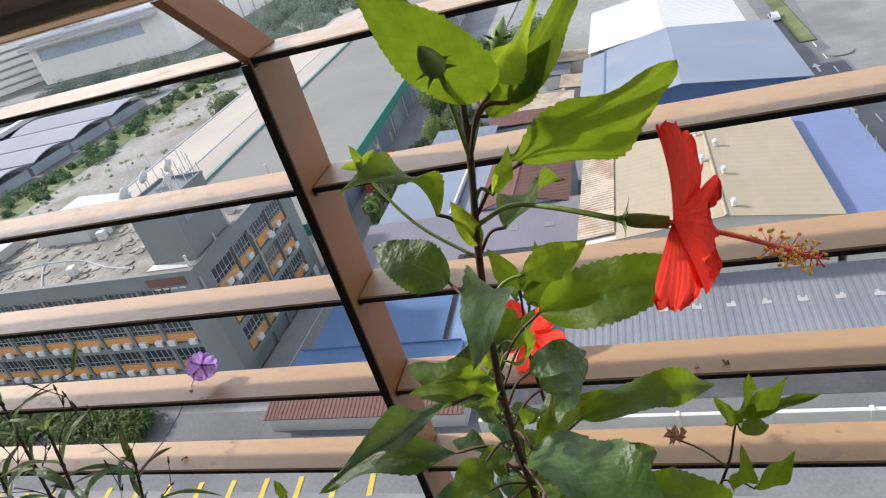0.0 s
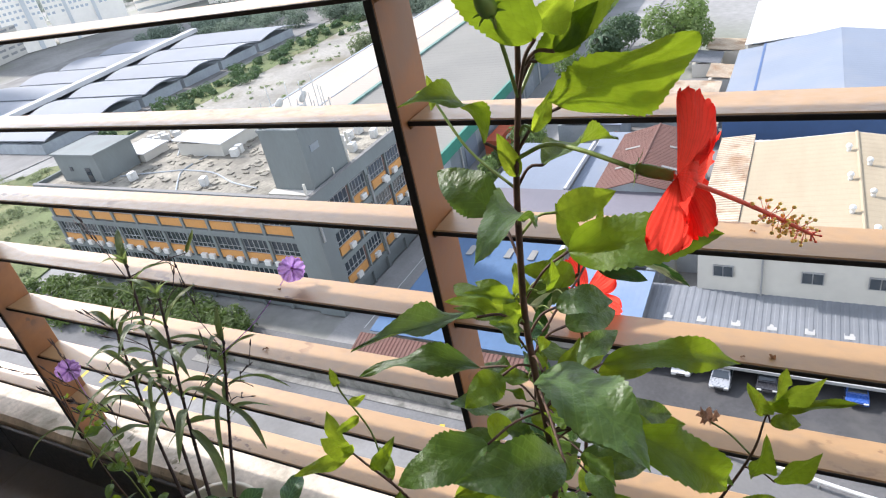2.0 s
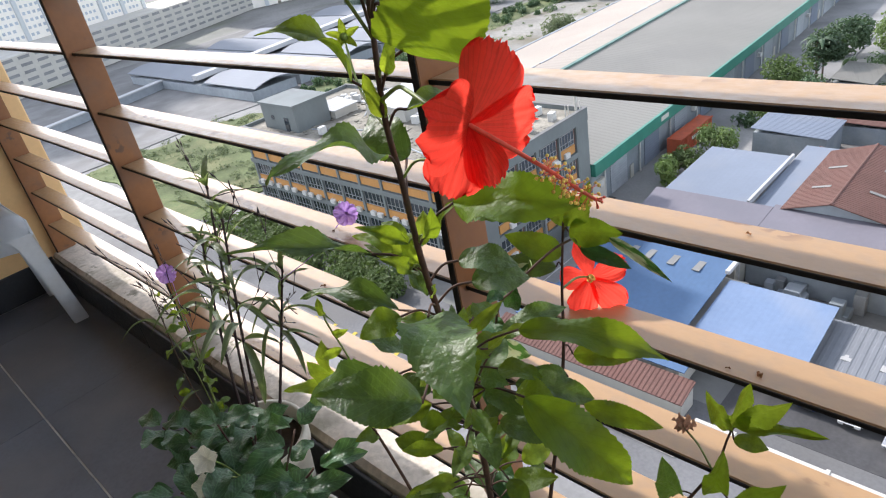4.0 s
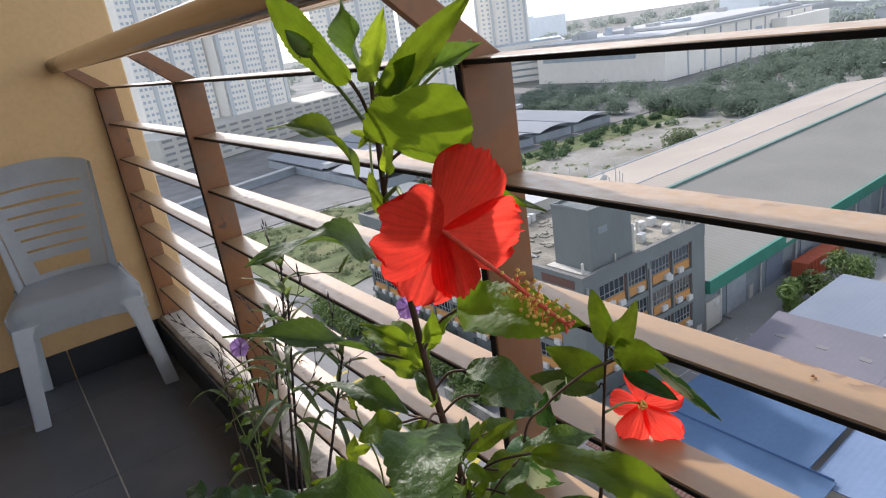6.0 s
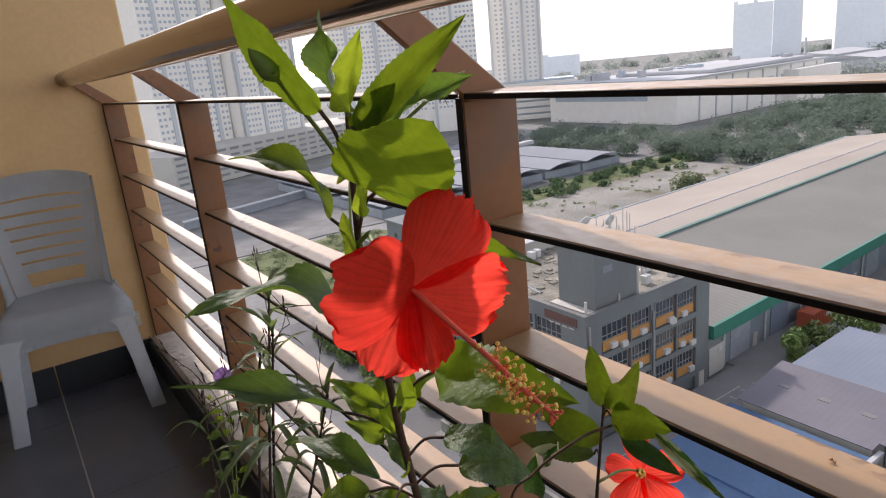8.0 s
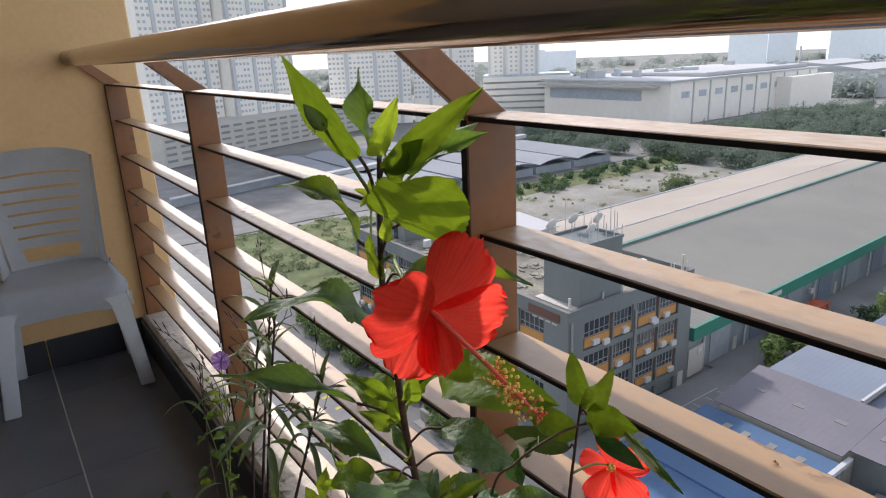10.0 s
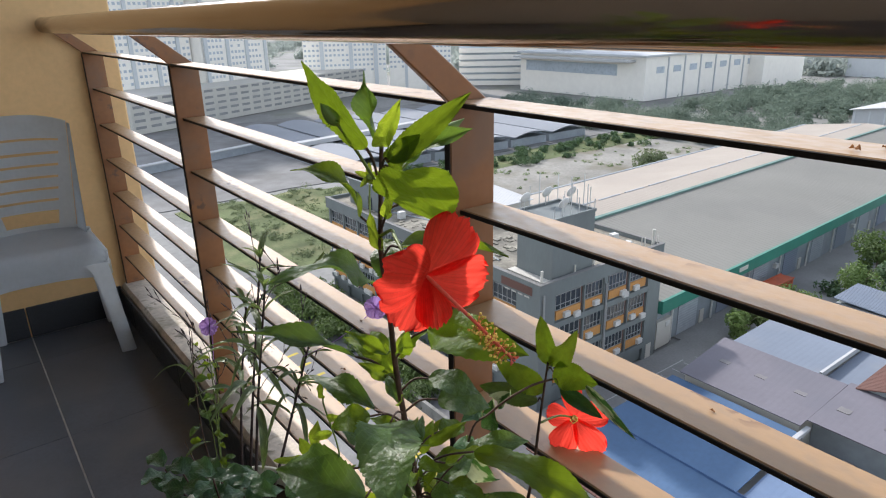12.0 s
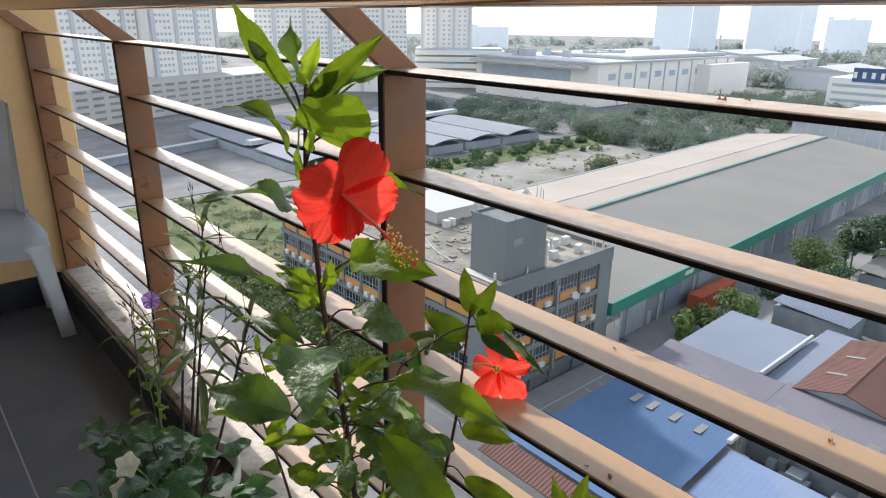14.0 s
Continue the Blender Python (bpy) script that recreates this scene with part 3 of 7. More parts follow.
under(link("wall", boxes((39.6, 40.0, -16, 17.2, G, G + 2.1), bevel=0.03), PALEW), w)
for i in range(5):
    under(link("joint_pier", boxes((39.5, 40.1, -14.2 + i * 7, -13.9 + i * 7, G, G + 2.2), bevel=0.03), PALEW), w)
gb = thing("guard_rail", (36.5, -8, G), "curved white steel guard rail beside the road", "guard rail")
line = smooth_line([(39.2, 4, G + 0.8), (38.2, -2, G + 0.8), (37.2, -8, G + 0.8), (36.8, -16, G + 0.8)], 6)
under(link("beam", tube(bmesh.new(), line, 0.16, 8), WHITE_LINE, smooth=True), gb)
for p in line[::4]:
    under(link("post", boxes((p.x - 0.06, p.x + 0.06, p.y - 0.06, p.y + 0.06, G, G + 0.85)), STEEL), gb)


# ---- office block with orange panels ----
AX0, AX1, AY0, AY1, ATOP = 48.4, 71.3, 46.8, 98.4, -28.75
WIN_TOP, STOREY, DECK = -30.55, 4.2, ATOP - 0.35
office = thing("office_block", (60, 72, G), "grey office block with orange window panels and a lift tower", "office building")
under(link("wall", boxes((AX0 + 0.4, AX1, AY0 + 0.4, AY1, G, ATOP - 0.6)), GREYWALL), office)
under(link("roof", boxes((AX0 + 0.3, AX1 - 0.3, AY0 + 0.3, AY1 - 0.3, ATOP - 0.6, DECK)), ROOFDECK, label="stained flat concrete roof with dark seams"), office)
under(link("parapet", boxes((AX0 - 0.05, AX0 + 0.4, AY0 - 0.05, AY1, ATOP - 1.55, ATOP + 0.2), (AX0 + 0.4, AX1 + 0.05, AY0 - 0.05, AY0 + 0.4, ATOP - 1.55, ATOP + 0.2),
                            (AX1 - 0.3, AX1 + 0.05, AY0 + 0.4, AY1, ATOP - 0.7, ATOP + 0.2), (AX0 + 0.4, AX1 - 0.3, AY1 - 0.4, AY1, ATOP - 0.7, ATOP + 0.2)), GREYWALL), office)
under(link("coping", boxes((AX0 - 0.12, AX0 + 0.47, AY0 - 0.12, AY1 + 0.05, ATOP + 0.2, ATOP + 0.28), (AX0 + 0.47, AX1 + 0.12, AY0 - 0.12, AY0 + 0.47, ATOP + 0.2, ATOP + 0.28),
                           (AX1 - 0.37, AX1 + 0.12, AY0 + 0.47, AY1 + 0.05, ATOP + 0.2, ATOP + 0.28), bevel=0.02), CONC), office)
# floor bands between the rows of windows
for f in range(3):
    z = WIN_TOP - STOREY * f - 4.15
    under(link("floor_band", prism([(AX0 + 0.03, AY1 - 0.1, z), (AX0 + 0.03, AY0 + 0.03, z), (AX1 - 0.05, AY0 + 0.03, z), (AX1 - 0.05, AY0 + 0.41, z), (AX0 + 0.41, AY0 + 0.41, z), (AX0 + 0.41, AY1 - 0.1, z)], (0, 0, 0.75)), GREYWALL), office)


def office_window(wide):
    """One office window of that width along +x, its face towards -y: frame bars, panes, the panel below and a condenser on it."""
    H = 2.0
    xe = sorted(v for k in range(6) for v in (-wide / 2 + wide * k / 5 - 0.045, -wide / 2 + wide * k / 5 + 0.045))
    ze = [0, 0.09, 0.62, 0.70, H - 0.09, H]
    fr = bmesh.new()
    gv = {(i, k): fr.verts.new((x, -0.12, z)) for i, x in enumerate(xe) for k, z in enumerate(ze)}
    for i in range(len(xe) - 1):
        for k in range(len(ze) - 1):
            if i % 2 == 0 or k % 2 == 0:
                fr.faces.new((gv[i, k], gv[i + 1, k], gv[i + 1, k + 1], gv[i, k + 1]))
    ext = bmesh.ops.extrude_face_region(fr, geom=fr.faces[:])
    for v in ext["geom"]:
        if isinstance(v, bmesh.types.BMVert):
            v.co.y = 0.0
    meshes = []
    for name, bm, mat in (("window", fr, FRAMEW), ("pane", boxes((-wide / 2, wide / 2, -0.06, -0.03, 0.02, H - 0.02)), DARKGLASS), ("panel", boxes((-wide / 2, wide / 2, -0.22, 0.0, -1.2, -0.05), bevel=0.02), ORANGE)):
        bmesh.ops.recalc_face_normals(bm, faces=bm.faces)
        me = bpy.data.meshes.new(name)
        bm.to_mesh(me)
        bm.free()
        me.materials.append(mat)
        meshes.append(me)
    return meshes


bm = boxes((-0.5, 0.5, -0.66, -0.22, -1.05, -0.35), bevel=0.03)
tube(bm, [(-0.12, -0.69, -0.70), (-0.12, -0.66, -0.70)], 0.26, 16)
ac_mesh = bpy.data.meshes.new("air_conditioner")
bmesh.ops.recalc_face_normals(bm, faces=bm.faces)
bm.to_mesh(ac_mesh)
bm.free()
ac_mesh.materials.append(ACW)
to_office = Matrix.Translation(office.location).inverted()


def put_window(kind, m, conditioners=()):
    frame_ob = new("window", kind[0])
    frame_ob.parent, frame_ob.matrix_basis = office, to_office @ m
    pane = new("pane", kind[1])
    pane.parent = frame_ob
    panel = new("panel", kind[2])
    panel.parent, panel.matrix_basis = office, to_office @ m
    for dx, dz in conditioners:
        ac = new("air_conditioner", ac_mesh)
        ac.parent, ac.matrix_basis = office, to_office @ m @ Matrix.Translation((dx, 0, dz))


rw = random.Random(3)
wide_win, front_win, side_win = office_window(4.25), office_window(3.35), office_window(4.1)
for f in range(3):
    z = WIN_TOP - STOREY * f - 2.0
    for i, (x0, x1) in enumerate(((51.3, 55.55), (56.2, 59.55), (60.8, 64.15), (64.85, 68.2))):
        put_window(wide_win if i == 0 else front_win, pose((x0 + x1) / 2, AY0 + 0.4, z), [(rw.uniform(-1.0, 1.1), rw.choice((0.0, -0.15)))] + ([(1.3, -0.5)] if rw.random() < 0.4 else []))
        under(link("recess", boxes((x1 + 0.08, x1 + 0.42, AY0 + 0.33, AY0 + 0.41, z - 1.2, z + 2.0)), BROWN), office)
        if f == 0:
            under(link("pier", boxes((x1 + 0.05 if i == 1 else x1 + 0.36, x1 + 0.62, AY0 + 0.02, AY0 + 0.4, G, ATOP - 1.55)), GREYWALL), office)
    for i in range(10):
        y = AY0 + 6.2 + i * 4.67
        acs = [(rw.uniform(-1.6, -0.4), -0.45), (rw.uniform(0.5, 1.6), -0.45)] if f else []
        put_window(side_win, pose(AX0 + 0.4, y, z, 0, 0, -90), acs)
        if f == 0:
            under(link("pier", boxes((AX0 + 0.02, AX0 + 0.4, y + 2.12, y + 2.55, G, ATOP - 1.55)), GREYWALL), office)
under(link("corner_pier", prism([(AX0, AY0, G), (AX0 + 2.5, AY0, G), (AX0 + 2.5, AY0 + 0.4, G), (AX0 + 0.4, AY0 + 0.4, G), (AX0 + 0.4, AY0 + 3.9, G), (AX0, AY0 + 3.9, G)], (0, 0, ATOP - 1.55 - G)), GREYWALL), office)
under(link("corner_pier", boxes((AX1 - 2.5, AX1, AY0, AY0 + 0.4, G, ATOP - 1.55)), GREYWALL), office)
under(link("sign_board", boxes((AX0 - 0.14, AX0 - 0.02, AY0 + 1.2, AY0 + 6.4, ATOP - 1.35, ATOP - 0.35), bevel=0.02), BROWN, label="dark sign board with pale unreadable bars"), office)
for k in range(4):
    under(link("sign_bar", boxes((AX0 - 0.16, AX0 - 0.14, AY0 + 1.6 + k * 1.1, AY0 + 2.4 + k * 1.1, ATOP - 1.75, ATOP - 1.55)), PALEW), office)
under(link("door", boxes((AX1 - 2.0, AX1 - 0.9, AY0 - 0.04, AY0 + 0.1, G, G + 2.2)), PALEW), office)
for x, z0, z1 in ((AX0 + 0.5, ATOP - 5.6, ATOP - 1.0), (59.9, G + 2, ATOP - 2.4)):
    under(link("downpipe", tube(bmesh.new(), [(x, AY0 - 0.15, z0), (x, AY0 - 0.15, z1)], 0.15, 8), FRAMEW), office)
# lift tower, roof huts, plant
tx0, tx1, ty0, ty1, tz = 51.0, 58.0, 47.6, 53.4, -21.7
under(link("lift_tower", boxes((tx0, tx1, ty0, ty1, DECK - 0.05, tz)), GREYWALL), office)
for x0, x1, y0, y1 in ((tx0 - 0.1, tx1 + 0.1, ty0 - 0.1, ty0 + 0.2), (tx0 - 0.1, tx1 + 0.1, ty1 - 0.2, ty1 + 0.1), (tx0 - 0.1, tx0 + 0.2, ty0 + 0.2, ty1 - 0.2), (tx1 - 0.2, tx1 + 0.1, ty0 + 0.2, ty1 - 0.2)):
    under(link("tower_parapet", boxes((x0, x1, y0, y1, tz, tz + 0.3)), GREYWALL), office)
under(link("tower_vent", boxes((52.2, 53.8, ty0 - 0.06, ty0 + 0.02, -24.6, -23.8)), DARKWALL), office)
under(link("tower_plinth", boxes((tx0 - 1.2, tx0, ty0 - 0.6, ty1 + 0.4, DECK, DECK + 0.28)), PALEW), office)
under(link("roof_hut", boxes((51, 57.4, 85.2, 94.4, DECK - 0.05, -25.0), (50.7, 57.7, 84.9, 94.7, -25.0, -24.75)), GREYWALL), office)
under(link("hut_door", boxes((50.9, 51.02, 87.3, 88.4, DECK, -26.9)), DARKGLASS), office)
under(link("hut_window", boxes((50.9, 51.02, 91.2, 91.9, -27.4, -26.8)), DARKGLASS), office)
under(link("store_shed", boxes((60.2, 70, 70.6, 79.4, DECK - 0.05, -27.2)), PALEW), office)
under(link("store_roof", sheet((59.8, 70.2, -27.1), (70.3, 70.2, -27.1), (70.3, 79.8, -26.5), (59.8, 79.8, -26.5), 0.5, 0.03), WHITEROOF), office)
under(link("store_shed", boxes((57.8, 62.4, 84.4, 89.4, DECK - 0.05, -27.8)), PALEW), office)
under(link("store_roof", sheet((57.5, 84.1, -27.75), (62.7, 84.1, -27.75), (62.7, 89.7, -27.45), (57.5, 89.7, -27.45), 0.5, 0.03), WHITEROOF), office)
bm = boxes((-0.55, 0.55, -0.42, 0.42, 0, 1.15), bevel=0.04)
tube(bm, [(0, -0.45, 0.62), (0, -0.42, 0.62)], 0.36, 16)
condenser = bpy.data.meshes.new("roof_condenser")
bmesh.ops.recalc_face_normals(bm, faces=bm.faces)
bm.to_mesh(condenser)
bm.free()
condenser.materials.append(ACW)
for x, y, turn in ((62.4, 49.8, 5), (63.6, 51.6, 0), (64.6, 53.0, 8), (66.2, 52.8, 0), (68.2, 52.6, -4), (66.9, 49.3, 12), (63.4, 90.2, -60), (64.3, 89.0, -60), (65.4, 88.0, -60), (66.6, 86.7, -60), (65.0, 91.0, -60), (66.2, 89.8, -60), (67.6, 88.4, -60), (60.3, 68.6, -80), (61.6, 68.9, -80), (52.2, 80.6, 0), (51.6, 66.0, 20)):
    ob = new("roof_condenser", condenser)
    ob.parent, ob.matrix_basis = office, to_office @ pose(x, y, DECK, 0, 0, turn)
for x, y, h, r in ((49.2, 47.4, 2.0, 0.16), (58.5, 47.95, 3.9, 0.26), (54.6, 47.3, 1.5, 0.1), (70.0, 47.6, 2.6, 0.2), (68.2, 47.6, 1.8, 0.08), (67.4, 47.5, 2.0, 0.07), (70.6, 47.4, 1.7, 0.07), (62.6, 50.5, 2.6, 0.2)):
    under(link("vent_pipe", tube(bmesh.new(), [(x, y, DECK), (x, y, DECK + h)], r, 8), PALEW), office)
for i in range(16):
    x, y = ((tx0 + (i % 6) * 1.36 + 0.1, ty0 + 0.05) if i < 6 else (tx0 + (i % 5) * 1.6 + 0.2, ty1 - 0.1) if i < 11 else (tx1 - 0.1, ty0 + 0.8 + (i - 11)))
    under(link("aerial", tube(bmesh.new(), [(x, y, tz), (x, y, tz + 1.5 + (i * 7 % 5) * 0.65)], 0.06, 6), STEEL), office)
for x, y in ((51.6, 52.8), (55.4, 53.0), (57.7, 51.2), (53.2, 48.2)):
    bm = bmesh.new()
    bmesh.ops.create_uvsphere(bm, u_segments=16, v_segments=8, radius=0.75, matrix=Matrix.Translation((x, y, tz + 1.7)) @ Matrix.Rotation(radians(25), 4, "X") @ Matrix.Diagonal((1, 0.3, 1, 1)))
    tube(bm, [(x, y + 0.2, tz), (x, y + 0.2, tz + 1.7)], 0.07, 6)
    under(link("dish", bm, ACW, smooth=True), office)

# cables and rubble over the flat roof
for pts in (((48.9, 68.7), (52.5, 72.0), (55.5, 74.1), (60.2, 74.0)), ((55.5, 74.1), (54.2, 79.5), (52.9, 84.4)), ((51.3, 57), (52.5, 62), (55.0, 68.0), (55.5, 74.1)), ((58.4, 56), (61, 63), (67, 69)), ((60, 80), (64, 83), (69, 84))):
    under(link("roof_cable", tube(bmesh.new(), smooth_line([(x, y, DECK + 0.06) for x, y in pts], 5), 0.12, 6), SHEDD), office)
bm = bmesh.new()
rq = random.Random(44)
for i in range(330):
    x, y, q = rq.uniform(49.2, 70), rq.uniform(57, 90), rq.uniform(0.08, 0.42)
    box(bm, x - q, x + q * rq.uniform(0.6, 2), y - q, y + q * rq.uniform(0.5, 1.6), DECK - 0.05, DECK + 0.02 + rq.uniform(0, 0.18))
tagged(under(link("roof_rubble", bm, ROOFDECK), office), kind="stuff")

# ---- warehouse with a green fascia ----
wh = thing("warehouse", (150, 72, G), "long cream-roofed warehouse with a green fascia", "warehouse")
WX0, WX1 = 71.7, 232.0
under(link("wall", boxes((WX0 + 0.4, WX1 - 0.4, 48.0, 95.4, G, -38.0)), DARKWALL), wh)
under(link("gable_wall", prism([(WX0 + 0.2, 47.2, -38.2), (WX0 + 0.2, 71, -34.7), (WX0 + 0.2, 78, -34.7), (WX0 + 0.2, 95.5, -36.6), (WX0 + 0.2, 95.5, G), (WX0 + 0.2, 47.8, G)], (0.3, 0, 0)), GREYWALL), wh)
under(link("roof_slope", sheet((WX0, 46.6, -37.0), (WX1, 46.6, -37.0), (WX1, 71, -34.2), (WX0, 71, -34.2), 1.0, 0.02), CREAM), wh)
under(link("roof_strip", sheet((WX0, 71.5, -34.1), (WX1, 71.5, -34.1), (WX1, 77.8, -33.9), (WX0, 77.8, -33.9), 1.0, 0.02), CREAM2), wh)
under(link("roof_slope", sheet((WX0, 95.6, -36.2), (WX1, 95.6, -36.2), (WX1, 78.1, -33.95), (WX0, 78.1, -33.95), 1.0, 0.02), CREAM2), wh)
under(link("ridge_gutter", boxes((WX0, WX1, 70.7, 71.5, -34.35, -33.85)), GUTTER), wh)
under(link("ridge_slot", boxes(*[(WX0 + 2 + i * 8.2, WX0 + 8.4 + i * 8.2, 77.75, 78.15, -34.1, -33.78) for i in range(19)]), SHEDD), wh)
under(link("edge_gutter", boxes((WX0, WX1, 95.5, 96.2, -36.6, -36.05)), DARKWALL), wh)
under(link("fascia", boxes((WX0, WX1, 46.3, 46.75, -38.9, -36.95), (WX0 - 0.02, WX0 + 0.18, 46.75, 52, -38.9, -37.1), bevel=0.03), GREEN), wh)
under(link("awning", boxes((WX0, WX1, 46.75, 48.0, -38.95, -38.8)), DARKWALL), wh)
for i in range(14):
    x = WX0 + 5 + i * 11.2
    under(link("downpipe", tube(bmesh.new(), [(x, 47.7, G), (x, 47.7, -38.9)], 0.14, 8), ACW), wh)
    mat = (DARKWALL, PALEB, DARKWALL, PALEW)[i % 4]
    zz = [(47.98, G + 0.1)] + [(47.86 + 0.05 * (k % 2), G + 0.1 + 0.21 * k) for k in range(23)] + [(47.98, G + 4.72)]
    under(link("roller_door", prism([(x + 2.0, y, z) for y, z in zz], (5.2, 0, 0)), PALEB if i % 2 else SHEDD), wh)
    if i % 3 == 0:
        under(link("side_door", boxes((x + 8.2, x + 9.3, 47.85, 48.0, G, G + 2.2)), PALEW), wh)
        under(link("condenser", boxes((x - 2.1, x - 1.1, 47.3, 48, G + 3.0, G + 3.8), bevel=0.04), ACW), wh)
under(link("sign_plate", boxes((92.5, 95.2, 46.24, 46.3, -38.2, -37.5)), PALEW), wh)
under(link("office_box", boxes((WX0 + 0.8, WX0 + 4.4, 47.4, 48.0, G, G + 4.2)), PALEW), wh)

wh.matrix_basis = Matrix.Translation((72, 47, 0)) @ Matrix.Rotation(radians(2.3), 4, "Z") @ Matrix.Translation((-72, -47, 0)) @ wh.matrix_basis

cont = thing("shipping_container", (101, 46.4, G), "rust-red steel shipping container beside the warehouse", "container")
bm = bmesh.new()
box(bm, 95.1, 106.9, 45.1, 47.3, G + 0.1, G + 2.85)
under(link("body", bm, CONTR), cont)
under(link("rib", boxes(*[(95.4 + i * 0.45, 95.62 + i * 0.45, 45.02, 45.1, G + 0.25, G + 2.7) for i in range(25)]), CONTR), cont)
under(link("rail", boxes((95.0, 107, 45.0, 45.2, G + 2.75, G + 2.95), (95.0, 107, 47.2, 47.4, G + 2.75, G + 2.95), (95.0, 107, 45.0, 45.2, G + 0.08, G + 0.25), (94.98, 95.12, 45.0, 47.4, G + 0.1, G + 2.95)), CONTR), cont)
under(link("stripe_mark", boxes((99, 104, 44.99, 45.015, G + 1.5, G + 2.1)), PALEW, label="pale painted bar on the side"), cont)

# ---- workshops and sheds below ----
def roof_lights(root, spots, dx, dy, mat=SKYL):
    for x, y, z in spots:
        under(link("roof_light", boxes((x - dx, x + dx, y - dy, y + dy, z - 0.06, z + 0.02)), mat), root)


PALEB2 = surface("faded_blue_roof", (0.16, 0.22, 0.33), 0.8, 0, 0.08, 0.1, 2, 0.05, 0.15, (0.22, 0.26, 0.33), 0.15, 0.6)
lav = thing("lavender_roofed_workshop", (67, 23, G), "workshop under a long faded lavender metal roof", "workshop")
under(link("roof", sheet((61.2, 22.6, -39.3), (61.2, 36.4, -39.3), (71.7, 37.1, -38.6), (71.7, 22.6, -38.6), 0.7, 0.005), LAV), lav)
under(link("roof", sheet((62.6, 8.0, -39.2), (62.6, 22.58, -39.2), (72.4, 22.58, -38.6), (72.4, 8.0, -38.6), 0.7, 0.005), LAV), lav)
under(link("wall", boxes((61.8, 71.3, 22.9, 36.0, G, -39.7)), PALEW), lav)
under(link("wall", boxes((64.8, 72.0, 8.4, 22.8, G, -39.6)), SHEDD), lav)
roof_lights(lav, [(67.0, 12 + 4.4 * i, -38.93) for i in range(6)], 0.75, 0.6, FADED)

blu = thing("blue_roofed_workshop", (55, 25, G), "workshop under a sloping blue metal roof", "workshop")
under(link("roof", sheet((49.2, 22.3, -41.0), (49.2, 37.8, -41.0), (60.8, 37.0, -39.9), (60.8, 22.3, -39.9), 0.6, 0.005), BLUE), blu)
under(link("roof_extension", sheet((43.6, 20.0, -41.9), (43.6, 39.4, -41.9), (49.2, 39.4, -41.25), (49.2, 20.0, -41.25), 0.6, 0.005), BLUE, label="lower strip of blue roof"), blu)
under(link("gutter", boxes((49.2, 49.3, 20.2, 39, -41.3, -41.0)), NAVY), blu)
under(link("wall", boxes((44.2, 60.4, 20.8, 38.2, G, -42.1)), PALEW), blu)
roof_lights(blu, [(58.8, y, -40.06) for y in (25.3, 28.2, 31.0, 33.1)], 1.5, 0.4)
tile_lean = thing("lean_to", (41.5, 28, G), "lean-to with a reddish corrugated roof", "lean-to")
under(link("roof", sheet((40.6, 18.8, -42.9), (40.6, 40.6, -42.9), (43.4, 40.6, -42.2), (43.4, 18.8, -42.2), 0.45, 0.05), BROWN), tile_lean)
under(link("wall", boxes((41.0, 43.3, 19, 40.4, G, -42.95)), PALEW), tile_lean)
pal = thing("pale_roofed_workshop", (55, 16.5, G), "workshop under a pale faded metal roof", "workshop")
under(link("roof", sheet((48.6, 11.6, -41.6), (48.6, 21.9, -41.6), (58.0, 21.9, -40.6), (58.0, 11.6, -40.6), 0.6, 0.006), PALEB2), pal)
under(link("wall", boxes((49, 57.6, 12, 21.4, G, -41.8)), PALEW), pal)
wht = thing("white_gutter_beam", (61.5, 22.2, G), "white steel beam over a dark yard gap", "beam")
under(link("beam", boxes((58.2, 62.4, 22.0, 22.5, -40.2, -39.75), bevel=0.04), WHITEROOF), wht)
under(link("post", boxes((60.9, 61.2, 22.1, 22.4, G, -40.2)), STEEL), wht)

wed = thing("pale_blue_workshop", (84, 34, G), "low workshop with pale blue roof slopes and a raised edge", "workshop")
under(link("roof", sheet((73.2, 26.6, -40.4), (73.2, 37.6, -40.4), (89.6, 37.6, -40.0), (89.6, 26.6, -40.0), 0.7, 0.005), PALEB), wed)
under(link("lower_roof", sheet((74.6, 21.8, -40.9), (74.6, 26.3, -40.9), (95, 26.3, -40.5), (95, 21.8, -40.5), 0.7, 0.005), PALEB), wed)
under(link("edge_beam", boxes((74.4, 90, 26.3, 26.62, -40.5, -39.8)), WHITEROOF), wed)
under(link("wall", boxes((73.8, 89.2, 26.8, 37.2, G, -40.8)), PALEW), wed)
under(link("lower_wall", boxes((75, 94.6, 22.2, 26.7, G, -41.1)), PALEW), wed)

bro = thing("brown_roofed_house", (80.6, 15.5, G), "small house with a brown gabled roof", "house")
under(link("roof_slope", sheet((71.5, 21.8, -38.6), (89.6, 21.8, -38.6), (89.6, 16.7, -37.0), (71.5, 16.7, -37.0), 0.4, 0.05), BROWN), bro)
under(link("roof_slope", sheet((71.5, 9.9, -38.6), (89.6, 9.9, -38.6), (89.6, 16.68, -37.0), (71.5, 16.68, -37.0), 0.4, 0.05), BROWN), bro)
under(link("ridge", tube(bmesh.new(), [(71.4, 16.7, -37.0), (89.7, 16.7, -37.0)], 0.16, 8), BROWN), bro)
under(link("wall", prism([(72.0, 10.4, G), (72.0, 21.3, G), (72.0, 21.3, -38.7), (72.0, 16.7, -37.25), (72.0, 10.4, -38.7)], (17.2, 0, 0)), SHEDD), bro)
